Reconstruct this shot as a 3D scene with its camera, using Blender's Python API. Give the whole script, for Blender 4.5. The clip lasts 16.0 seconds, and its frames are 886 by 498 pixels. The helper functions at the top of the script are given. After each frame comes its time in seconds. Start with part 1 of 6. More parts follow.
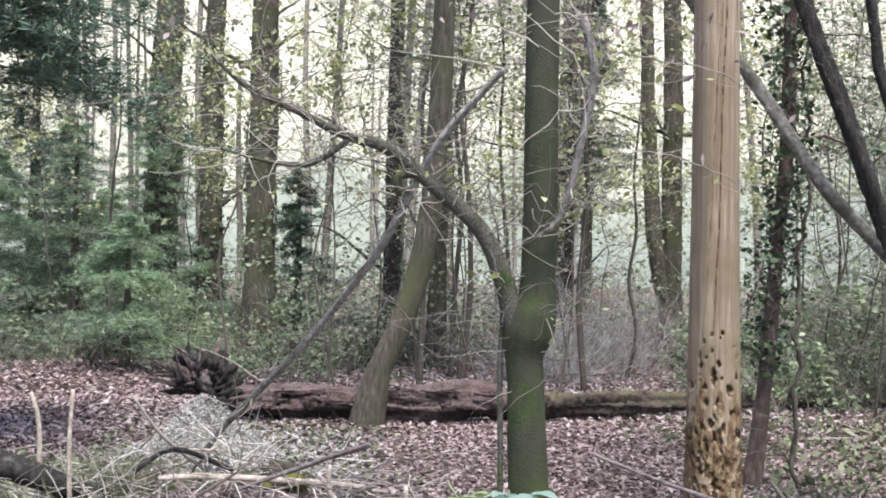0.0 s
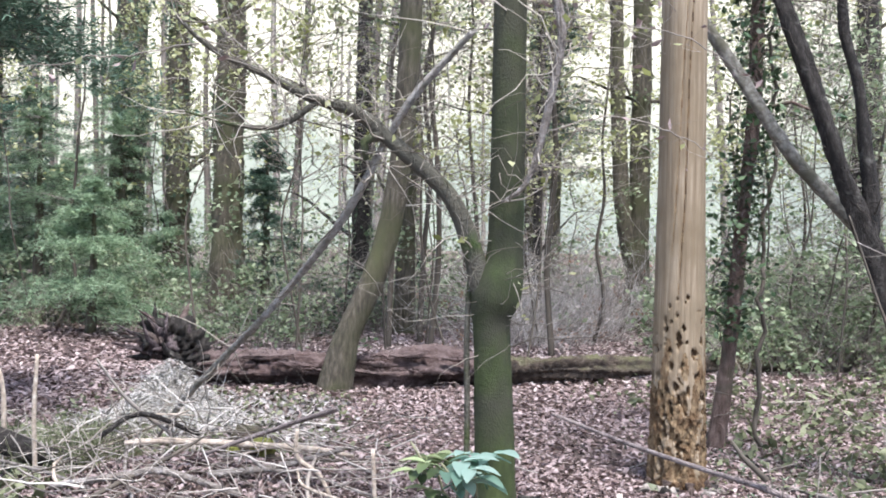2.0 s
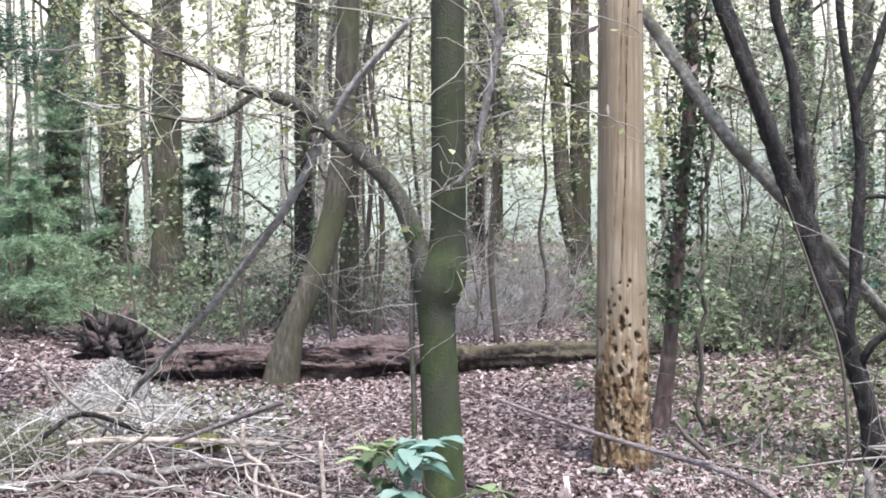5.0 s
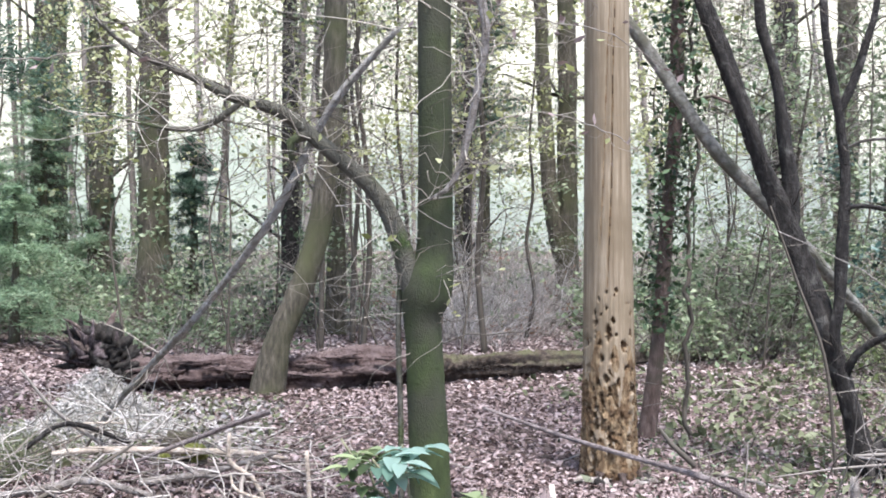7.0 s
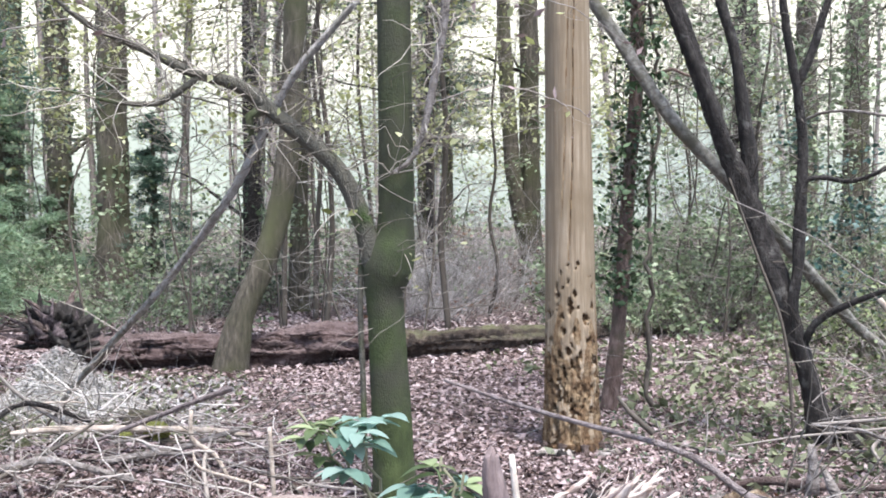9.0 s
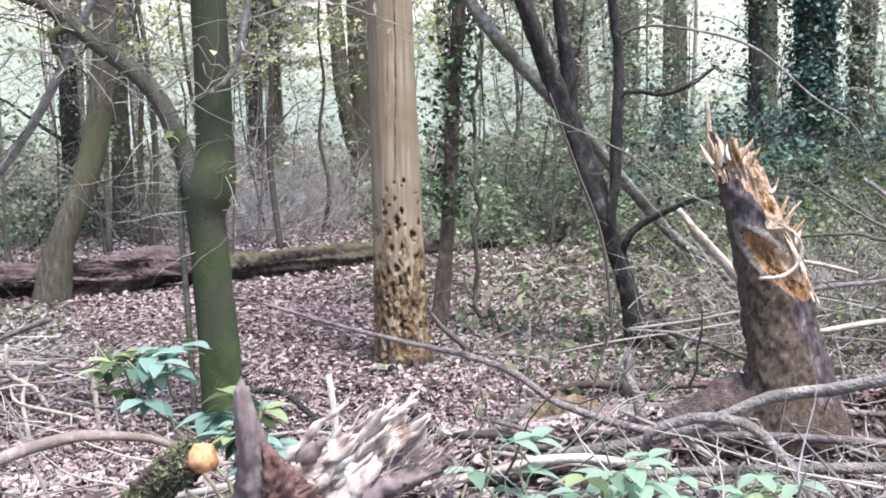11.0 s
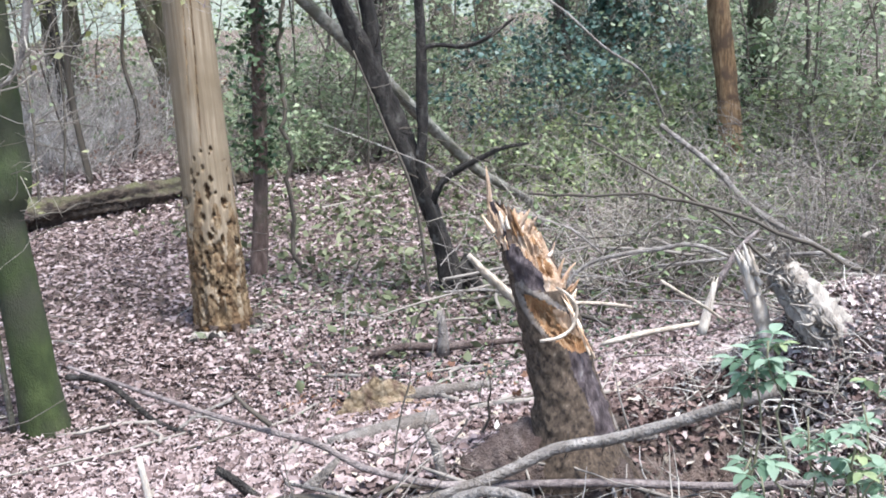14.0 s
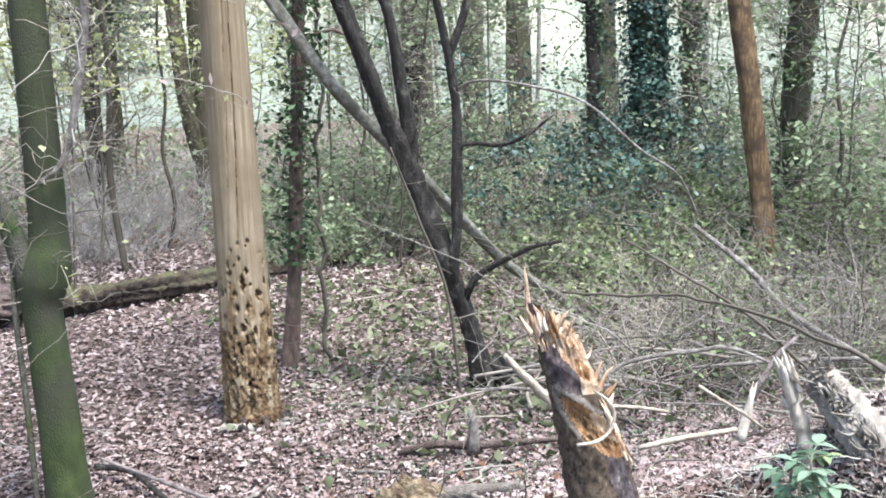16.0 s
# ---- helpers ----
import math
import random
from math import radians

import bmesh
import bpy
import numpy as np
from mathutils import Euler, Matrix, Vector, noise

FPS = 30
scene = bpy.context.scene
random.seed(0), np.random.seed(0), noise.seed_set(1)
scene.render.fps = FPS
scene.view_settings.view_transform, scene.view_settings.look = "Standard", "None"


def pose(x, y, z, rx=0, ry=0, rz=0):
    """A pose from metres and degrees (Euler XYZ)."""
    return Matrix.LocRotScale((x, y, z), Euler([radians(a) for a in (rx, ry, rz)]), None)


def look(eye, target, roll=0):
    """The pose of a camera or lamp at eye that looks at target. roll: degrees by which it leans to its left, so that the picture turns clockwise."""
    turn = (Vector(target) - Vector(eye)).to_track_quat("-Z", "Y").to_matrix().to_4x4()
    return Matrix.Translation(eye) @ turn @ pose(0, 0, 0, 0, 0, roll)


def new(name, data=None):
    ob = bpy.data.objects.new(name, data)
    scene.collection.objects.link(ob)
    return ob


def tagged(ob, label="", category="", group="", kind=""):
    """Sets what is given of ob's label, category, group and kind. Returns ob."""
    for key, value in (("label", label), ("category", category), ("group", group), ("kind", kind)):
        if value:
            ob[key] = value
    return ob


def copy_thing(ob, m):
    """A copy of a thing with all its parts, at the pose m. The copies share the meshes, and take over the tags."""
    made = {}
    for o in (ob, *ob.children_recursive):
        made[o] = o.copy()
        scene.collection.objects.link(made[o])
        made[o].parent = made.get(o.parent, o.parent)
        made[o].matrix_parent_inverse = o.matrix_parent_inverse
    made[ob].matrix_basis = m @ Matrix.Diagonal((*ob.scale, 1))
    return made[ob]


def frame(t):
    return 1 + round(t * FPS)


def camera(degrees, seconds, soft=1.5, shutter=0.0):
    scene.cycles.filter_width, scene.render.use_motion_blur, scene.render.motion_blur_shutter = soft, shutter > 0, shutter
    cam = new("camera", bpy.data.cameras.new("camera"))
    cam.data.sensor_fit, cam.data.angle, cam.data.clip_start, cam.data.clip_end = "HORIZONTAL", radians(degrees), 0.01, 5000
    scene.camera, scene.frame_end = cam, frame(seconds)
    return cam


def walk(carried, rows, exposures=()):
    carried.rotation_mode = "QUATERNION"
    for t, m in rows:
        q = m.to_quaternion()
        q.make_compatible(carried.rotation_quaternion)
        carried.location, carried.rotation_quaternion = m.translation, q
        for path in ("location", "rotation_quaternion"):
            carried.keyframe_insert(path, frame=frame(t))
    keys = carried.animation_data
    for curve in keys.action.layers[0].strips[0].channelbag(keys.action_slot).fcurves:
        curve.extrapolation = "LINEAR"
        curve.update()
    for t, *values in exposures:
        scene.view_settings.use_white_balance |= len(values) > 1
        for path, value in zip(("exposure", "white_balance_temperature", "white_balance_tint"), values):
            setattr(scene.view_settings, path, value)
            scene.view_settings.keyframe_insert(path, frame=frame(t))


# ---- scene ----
# ---- camera: seconds, place, heading to the right of +y, pitch, roll ----
cam = camera(44.85, 16.0, soft=1.8)
ROWS = [
    (0.0, 0.000, -0.000, 1.300, 0.08, 1.18, 1.27),
    (0.5, -0.001, -0.002, 1.298, 0.26, 2.31, 1.88),
    (1.0, 0.001, -0.002, 1.297, 0.57, 2.63, 1.92),
    (1.5, 0.004, 0.001, 1.295, 0.51, 0.33, 1.46),
    (2.0, 0.009, 0.004, 1.291, 1.76, -0.57, 1.35),
    (2.5, 0.012, 0.005, 1.289, 3.64, -0.46, 0.81),
    (3.0, 0.013, 0.005, 1.288, 3.68, -0.42, 0.61),
    (3.5, 0.012, 0.005, 1.288, 3.85, -1.09, 0.33),
    (4.0, 0.013, 0.007, 1.286, 4.23, -1.09, 0.12),
    (6.5, 0.015, 0.004, 1.288, 5.16, -0.76, -0.00),
    (7.0, 0.017, 0.004, 1.284, 5.42, -0.55, 0.01),
    (7.5, 0.018, 0.006, 1.286, 5.81, -0.52, -0.01),
    (8.0, 0.020, 0.008, 1.285, 5.86, -0.43, 0.02),
    (8.2, 0.020, 0.007, 1.283, 5.83, -0.36, 0.00),
    (10.3, 0.059, 0.013, 1.261, 11.97, -4.93, -1.59),
    (10.5, 0.062, 0.012, 1.262, 12.63, -4.94, -1.67),
    (11.0, 0.082, 0.003, 1.278, 15.96, -6.36, -1.53),
    (11.2, 0.099, -0.031, 1.299, 17.30, -6.64, -1.74),
    (11.5, 0.121, -0.003, 1.375, 22.79, -11.35, -2.78),
    (12.0, 0.136, -0.030, 1.508, 24.18, -12.42, -2.50),
    (12.5, 0.145, -0.046, 1.617, 24.11, -13.06, -1.52),
    (13.0, 0.154, -0.071, 1.667, 23.57, -12.90, -0.64),
    (13.5, 0.160, -0.073, 1.687, 23.25, -13.02, -1.65),
    (14.0, 0.157, -0.054, 1.702, 25.01, -13.05, -3.41),
    (14.5, 0.154, -0.051, 1.710, 25.14, -12.28, -3.61),
    (15.0, 0.144, -0.044, 1.712, 25.15, -12.24, -3.37),
    (15.5, 0.136, -0.046, 1.719, 23.52, -10.52, -2.81),
    (16.0, 0.138, -0.050, 1.718, 23.68, -7.99, -2.44),
]


def aim(x, y, z, yaw, pitch, roll):
    a, b = radians(yaw), radians(pitch)
    return look((x, y, z), (x + math.sin(a) * math.cos(b), y + math.cos(a) * math.cos(b), z + math.sin(b)), roll)


walk(cam, [(r[0], aim(*r[1:])) for r in ROWS], [(0.0, 2.1, 6250, 10), (1.0, 2.06, 6250, 10), (1.5, 2.18, 6200, 10), (2.5, 2.34, 6050, 10), (8.2, 2.35, 6050, 10), (11.0, 2.38, 5980, 10), (11.5, 2.16, 5900, 11), (12.0, 2.18, 5900, 11), (12.5, 2.2, 5920, 11), (13.0, 2.34, 5950, 9), (14.5, 2.36, 6000, 6), (16.0, 2.5, 6100, 4)])

# ---- world, sun ----
world = bpy.data.worlds.new("sky")
scene.world = world
world.use_nodes = True
wn = world.node_tree
sky = wn.nodes.new("ShaderNodeTexSky")
sky.sky_type, sky.sun_disc = "NISHITA", False
sky.sun_elevation, sky.sun_rotation = radians(65), radians(161)
sky.air_density, sky.dust_density, sky.ozone_density = 1.0, 2.0, 1.0
wn.nodes["Background"].inputs["Strength"].default_value = 0.087
wn.links.new(sky.outputs["Color"], wn.nodes["Background"].inputs["Color"])

sun_data = bpy.data.lights.new("sun", "SUN")
sun_data.energy, sun_data.angle, sun_data.color = 1.9, radians(16), (1.0, 0.97, 0.93)
sun = new("sun", sun_data)
sun.matrix_world = look((3.5, -3.5, 20), (1, 4, 0))


# ---- materials ----
def mat(name, stops, scale=(8, 8, 8), detail=6, rough=0.85, bump=0.4, bump_scale=40, second=None, second_at=(0.5, 0.62), second_scale=3.0,
        island=0.0, obj_random=0.0, metal=0.0, trans=0.0, up=None, spec=0.3, above=None, dist=0.02):
    """Noise-ramped surface. stops: (position, colour) list; second: colour of large patches; up: colour laid on upward
    faces.
    """
    m = bpy.data.materials.new(name)
    m.use_nodes = True
    nt = m.node_tree
    n, l = nt.nodes, nt.links
    bs = n["Principled BSDF"]
    co = n.new("ShaderNodeTexCoord")
    mp = n.new("ShaderNodeMapping")
    mp.inputs["Scale"].default_value = scale
    l.new(co.outputs["Object"], mp.inputs["Vector"])
    nz = n.new("ShaderNodeTexNoise")
    nz.inputs["Scale"].default_value, nz.inputs["Detail"].default_value, nz.inputs["Roughness"].default_value = 1.0, detail, 0.62
    l.new(mp.outputs["Vector"], nz.inputs["Vector"])
    fac = nz.outputs["Fac"]
    if island or obj_random:
        src = n.new("ShaderNodeNewGeometry").outputs["Random Per Island"] if island else n.new("ShaderNodeObjectInfo").outputs["Random"]
        mx = n.new("ShaderNodeMix")
        mx.inputs[0].default_value = island or obj_random
        l.new(fac, mx.inputs[2])
        l.new(src, mx.inputs[3])
        fac = mx.outputs[0]
    rp = n.new("ShaderNodeValToRGB")
    cr = rp.color_ramp
    while len(cr.elements) < len(stops):
        cr.elements.new(0.5)
    for e, (p, c) in zip(cr.elements, stops):
        e.position, e.color = p, (*c, 1)
    l.new(fac, rp.inputs["Fac"])
    col = rp.outputs["Color"]

    def blend(colour, other, f):
        x = n.new("ShaderNodeMix")
        x.data_type = "RGBA"
        l.new(f, x.inputs["Factor"])
        l.new(colour, x.inputs["A"])
        x.inputs["B"].default_value = (*other, 1)
        return x.outputs["Result"]

    def patches(sc, at):
        z = n.new("ShaderNodeTexNoise")
        z.inputs["Scale"].default_value, z.inputs["Detail"].default_value = sc, 4
        l.new(co.outputs["Object"], z.inputs["Vector"])
        r = n.new("ShaderNodeMapRange")
        r.inputs["From Min"].default_value, r.inputs["From Max"].default_value = at
        l.new(z.outputs["Fac"], r.inputs["Value"])
        return r.outputs["Result"]

    if second:
        col = blend(col, second, patches(second_scale, second_at))
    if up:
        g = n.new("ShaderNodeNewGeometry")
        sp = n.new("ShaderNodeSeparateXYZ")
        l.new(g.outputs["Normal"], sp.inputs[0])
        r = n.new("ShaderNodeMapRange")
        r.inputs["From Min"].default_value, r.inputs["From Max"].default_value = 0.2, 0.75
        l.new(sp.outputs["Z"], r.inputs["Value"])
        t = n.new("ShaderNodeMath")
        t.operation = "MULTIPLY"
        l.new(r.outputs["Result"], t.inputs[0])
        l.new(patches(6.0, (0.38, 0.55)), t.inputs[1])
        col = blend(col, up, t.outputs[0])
    if above:
        sp = n.new("ShaderNodeSeparateXYZ")
        l.new(co.outputs["Object"], sp.inputs[0])
        ad = n.new("ShaderNodeMath")
        ad.operation = "ADD"
        l.new(sp.outputs["Z"], ad.inputs[0])
        l.new(patches(5.0, (0.35, 0.65)), ad.inputs[1])
        r = n.new("ShaderNodeMapRange")
        r.inputs["From Min"].default_value, r.inputs["From Max"].default_value = above[0], above[1]
        l.new(ad.outputs[0], r.inputs["Value"])
        col = blend(col, above[2], r.outputs["Result"])
    l.new(col, bs.inputs["Base Color"])
    bs.inputs["Roughness"].default_value = rough
    bs.inputs["Metallic"].default_value = metal
    bs.inputs["Specular IOR Level"].default_value = spec
    if bump:
        bz = n.new("ShaderNodeTexNoise")
        bz.inputs["Scale"].default_value, bz.inputs["Detail"].default_value = 1.0, 5
        bm_ = n.new("ShaderNodeMapping")
        bm_.inputs["Scale"].default_value = [s * bump_scale / 8 for s in scale]
        l.new(co.outputs["Object"], bm_.inputs["Vector"])
        l.new(bm_.outputs["Vector"], bz.inputs["Vector"])
        b = n.new("ShaderNodeBump")
        b.inputs["Strength"].default_value, b.inputs["Distance"].default_value = bump, dist
        l.new(bz.outputs["Fac"], b.inputs["Height"])
        l.new(b.outputs["Normal"], bs.inputs["Normal"])
    if trans:
        tr = n.new("ShaderNodeBsdfTranslucent")
        l.new(col, tr.inputs["Color"])
        ms = n.new("ShaderNodeMixShader")
        ms.inputs[0].default_value = trans
        l.new(bs.outputs[0], ms.inputs[1])
        l.new(tr.outputs[0], ms.inputs[2])
        l.new(ms.outputs[0], n["Material Output"].inputs["Surface"])
    return m


SOIL = mat("soil", [(0.3, (0.04, 0.028, 0.023)), (0.5, (0.1, 0.071, 0.06)), (0.7, (0.2, 0.152, 0.133))], (26, 26, 26), second=(0.09, 0.066, 0.053), second_scale=0.8, bump=0.9)
EARTH = mat("root_earth", [(0.3, (0.035, 0.024, 0.02)), (0.55, (0.085, 0.059, 0.049)), (0.75, (0.16, 0.115, 0.095))], (30, 30, 30), bump=1.0)
LITTER = mat("dead_leaves", [(0.15, (0.042, 0.027, 0.024)), (0.36, (0.155, 0.106, 0.097)), (0.6, (0.275, 0.206, 0.195)), (0.9, (0.39, 0.315, 0.305))], (30, 30, 30), island=0.75, bump=0.25, rough=0.65, trans=0.12)
PALELITTER = mat("pale_dead_leaves", [(0.15, (0.08, 0.055, 0.05)), (0.36, (0.22, 0.16, 0.148)), (0.6, (0.37, 0.295, 0.28)), (0.9, (0.52, 0.44, 0.425))], (30, 30, 30), island=0.75, bump=0.2, rough=0.65, trans=0.12)
BARK = mat("grey_brown_bark", [(0.3, (0.034, 0.028, 0.02)), (0.5, (0.08, 0.067, 0.048)), (0.72, (0.16, 0.138, 0.104))], (34, 34, 7), second=(0.07, 0.07, 0.032), second_at=(0.46, 0.64), second_scale=1.8, bump=1.0)
DARKBARK = mat("dark_bark", [(0.3, (0.011, 0.009, 0.008)), (0.52, (0.026, 0.021, 0.018)), (0.72, (0.075, 0.066, 0.058))], (34, 34, 14), second=(0.105, 0.096, 0.085), second_at=(0.6, 0.7), second_scale=10, bump=1.0)
SMOOTHBARK = mat("smooth_olive_bark", [(0.3, (0.05, 0.045, 0.034)), (0.55, (0.09, 0.083, 0.064)), (0.75, (0.16, 0.15, 0.125))], (20, 20, 14), second=(0.06, 0.07, 0.03), second_scale=4, bump=0.6)
MOSS = mat("mossy_bark", [(0.28, (0.019, 0.026, 0.009)), (0.5, (0.034, 0.045, 0.014)), (0.76, (0.062, 0.078, 0.025))], (14, 14, 7), second=(0.042, 0.04, 0.026), second_at=(0.44, 0.64), second_scale=3.4, bump=0.35, bump_scale=90, above=(1.75, 2.8, (0.038, 0.038, 0.023)))
MOSSLIMB = mat("half_mossy_bark", [(0.3, (0.02, 0.03, 0.009)), (0.5, (0.038, 0.058, 0.015)), (0.72, (0.07, 0.09, 0.028))], (30, 30, 16), second=(0.05, 0.048, 0.03), second_at=(0.5, 0.68), second_scale=6, bump=0.9, above=(1.45, 1.95, (0.085, 0.078, 0.06)))
SNAG = mat("bare_weathered_wood", [(0.26, (0.115, 0.082, 0.05)), (0.5, (0.232, 0.176, 0.118)), (0.74, (0.37, 0.3, 0.215))], (46, 46, 2.0), second=(0.165, 0.122, 0.075), second_at=(0.42, 0.68), second_scale=2.6, bump=0.35, rough=0.75)
ROT = mat("rotten_wood", [(0.3, (0.06, 0.034, 0.018)), (0.44, (0.17, 0.108, 0.057)), (0.6, (0.29, 0.205, 0.118)), (0.78, (0.4, 0.305, 0.19))], (40, 40, 12), bump=0.9, second=(0.15, 0.09, 0.046), second_scale=9)
HOLE = mat("hole_shade_brown", [(0.35, (0.045, 0.026, 0.013)), (0.7, (0.17, 0.1, 0.05))], (40, 40, 40), bump=0.6)
# REDLOG's up tone paints the log's lit top into its bark
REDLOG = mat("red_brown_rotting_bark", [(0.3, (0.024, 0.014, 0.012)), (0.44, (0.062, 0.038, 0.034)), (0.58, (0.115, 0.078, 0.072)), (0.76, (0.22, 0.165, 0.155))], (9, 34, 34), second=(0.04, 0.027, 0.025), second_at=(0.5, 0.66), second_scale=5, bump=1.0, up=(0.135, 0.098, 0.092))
MOSSLOG = mat("mossy_log_bark", [(0.3, (0.025, 0.018, 0.014)), (0.5, (0.075, 0.055, 0.042)), (0.72, (0.17, 0.135, 0.105))], (10, 30, 30), bump=1.0, second=(0.045, 0.034, 0.028), second_at=(0.5, 0.64), second_scale=8, up=(0.105, 0.098, 0.052))
TWIG = mat("grey_twigs", [(0.2, (0.09, 0.075, 0.06)), (0.5, (0.2, 0.17, 0.145)), (0.85, (0.36, 0.32, 0.28))], (10, 10, 10), island=0.7, bump=0.2)
DARKTWIG = mat("dark_twigs", [(0.2, (0.035, 0.028, 0.022)), (0.6, (0.085, 0.07, 0.055)), (0.9, (0.17, 0.15, 0.125))], (10, 10, 10), island=0.6, bump=0.2)
GREYBRANCH = mat("grey_dead_branch", [(0.3, (0.075, 0.062, 0.054)), (0.5, (0.185, 0.16, 0.142)), (0.72, (0.35, 0.315, 0.29))], (26, 26, 26), bump=0.7, second=(0.125, 0.102, 0.085), second_at=(0.52, 0.7), second_scale=6)
PALE = mat("pale_bare_stick", [(0.3, (0.2, 0.155, 0.115)), (0.55, (0.4, 0.33, 0.265)), (0.8, (0.62, 0.55, 0.47))], (30, 30, 30), bump=0.4)
ORANGE = mat("fresh_orange_wood", [(0.3, (0.13, 0.055, 0.022)), (0.5, (0.33, 0.17, 0.075)), (0.72, (0.56, 0.37, 0.22))], (60, 60, 10), bump=0.9, rough=0.6)
TORN = mat("torn_pinkish_wood", [(0.25, (0.24, 0.12, 0.065)), (0.45, (0.47, 0.3, 0.19)), (0.62, (0.62, 0.46, 0.34)), (0.8, (0.74, 0.62, 0.52))], (70, 70, 16), bump=0.9, rough=0.7)
SPLINT = mat("splintered_wood", [(0.2, (0.32, 0.17, 0.09)), (0.5, (0.56, 0.39, 0.26)), (0.8, (0.74, 0.62, 0.51))], (30, 30, 6), island=0.6, bump=0.4)
STUMPBARK = mat("stump_bark", [(0.34, (0.022, 0.015, 0.011)), (0.46, (0.072, 0.05, 0.035)), (0.58, (0.105, 0.074, 0.052)), (0.68, (0.165, 0.125, 0.09)), (0.76, (0.4, 0.35, 0.28))], (110, 110, 80), detail=5, bump=0.9, bump_scale=90, dist=0.004)
IVYBARK = mat("brown_stem_bark", [(0.3, (0.055, 0.034, 0.027)), (0.5, (0.125, 0.083, 0.067)), (0.72, (0.22, 0.16, 0.135))], (30, 30, 10), bump=0.9, second=(0.075, 0.06, 0.042), second_scale=5)
REDBARK = mat("red_brown_trunk", [(0.3, (0.062, 0.036, 0.016)), (0.48, (0.168, 0.101, 0.051)), (0.62, (0.262, 0.17, 0.09)), (0.76, (0.38, 0.285, 0.172))], (50, 50, 9), bump=1.0, second=(0.085, 0.052, 0.032), second_at=(0.5, 0.62), second_scale=6)
POLEBARK = mat("grey_green_fallen_stem", [(0.3, (0.085, 0.077, 0.062)), (0.5, (0.2, 0.185, 0.155)), (0.72, (0.38, 0.36, 0.315))], (30, 30, 30), bump=0.8, second=(0.115, 0.105, 0.075), second_at=(0.48, 0.64), second_scale=7)
FIBRE = mat("pale_grey_fibre", [(0.2, (0.16, 0.135, 0.115)), (0.5, (0.34, 0.3, 0.265)), (0.85, (0.56, 0.515, 0.465))], (14, 14, 14), island=0.6, bump=0.2)
SHRED = mat("shredded_pinkish_wood", [(0.2, (0.2, 0.145, 0.115)), (0.45, (0.42, 0.34, 0.29)), (0.8, (0.64, 0.56, 0.5))], (200, 200, 200), bump=0.5, dist=0.001, island=0.5, second=(0.26, 0.18, 0.145), second_at=(0.5, 0.66), second_scale=90)
DRYGRASS = mat("bleached_dry_grass", [(0.2, (0.105, 0.092, 0.084)), (0.5, (0.22, 0.198, 0.186)), (0.85, (0.4, 0.372, 0.355))], (14, 14, 14), island=0.6, bump=0.2)
LICHENED = mat("pale_lichened_branch", [(0.3, (0.17, 0.152, 0.136)), (0.48, (0.36, 0.33, 0.295)), (0.72, (0.56, 0.525, 0.48))], (40, 40, 40), bump=1.0, second=(0.2, 0.185, 0.15), second_at=(0.54, 0.68), second_scale=10)
PINKBRANCH = mat("pinkish_brown_branch", [(0.3, (0.1, 0.072, 0.06)), (0.5, (0.21, 0.16, 0.138)), (0.72, (0.34, 0.275, 0.242))], (70, 70, 70), bump=0.5, dist=0.003, second=(0.15, 0.112, 0.093), second_scale=14)
CALLUS = mat("grey_callused_bark", [(0.3, (0.085, 0.066, 0.054)), (0.5, (0.17, 0.14, 0.12)), (0.75, (0.3, 0.26, 0.23))], (60, 60, 60), bump=0.8)
ROTBARK = mat("red_brown_crumbs", [(0.15, (0.03, 0.018, 0.016)), (0.45, (0.09, 0.054, 0.047)), (0.85, (0.23, 0.16, 0.142))], (30, 30, 30), island=0.75, bump=0.3)
PALELOG = mat("pale_fibrous_dead_wood", [(0.25, (0.13, 0.108, 0.09)), (0.45, (0.26, 0.225, 0.195)), (0.75, (0.41, 0.368, 0.325))], (50, 50, 14), bump=0.7, second=(0.2, 0.165, 0.138), second_at=(0.5, 0.66), second_scale=12, dist=0.008)
PURPLEBARK = mat("purplish_shaggy_bark", [(0.34, (0.026, 0.018, 0.019)), (0.48, (0.07, 0.051, 0.053)), (0.6, (0.13, 0.101, 0.101)), (0.72, (0.34, 0.29, 0.27))], (70, 70, 30), detail=8, bump=1.0, bump_scale=60, second=(0.045, 0.033, 0.034), second_at=(0.5, 0.66), second_scale=20, dist=0.006)
WHITEWOOD = mat("peeled_white_wood", [(0.3, (0.27, 0.22, 0.175)), (0.52, (0.46, 0.395, 0.335)), (0.75, (0.64, 0.58, 0.51))], (60, 60, 16), bump=0.8, dist=0.004)
PALEMOUND = mat("matted_whitish_grass", [(0.3, (0.17, 0.152, 0.13)), (0.5, (0.37, 0.345, 0.31)), (0.75, (0.55, 0.525, 0.48))], (40, 40, 60), bump=1.0, second=(0.3, 0.29, 0.22), second_scale=6)
MOSSCUSHION = mat("yellow_green_moss", [(0.3, (0.07, 0.075, 0.015)), (0.5, (0.17, 0.175, 0.04)), (0.75, (0.3, 0.3, 0.09))], (60, 60, 60), bump=1.0, bump_scale=120, dist=0.006)
RUSTWOOD = mat("rust_red_torn_bark", [(0.3, (0.045, 0.022, 0.018)), (0.5, (0.1, 0.052, 0.042)), (0.75, (0.2, 0.12, 0.1))], (220, 220, 220), bump=0.4, dist=0.0008)
CUTWOOD = mat("fresh_cut_wood", [(0.3, (0.3, 0.125, 0.048)), (0.5, (0.48, 0.25, 0.115)), (0.75, (0.62, 0.4, 0.23))], (200, 200, 200), bump=0.4, dist=0.0008)
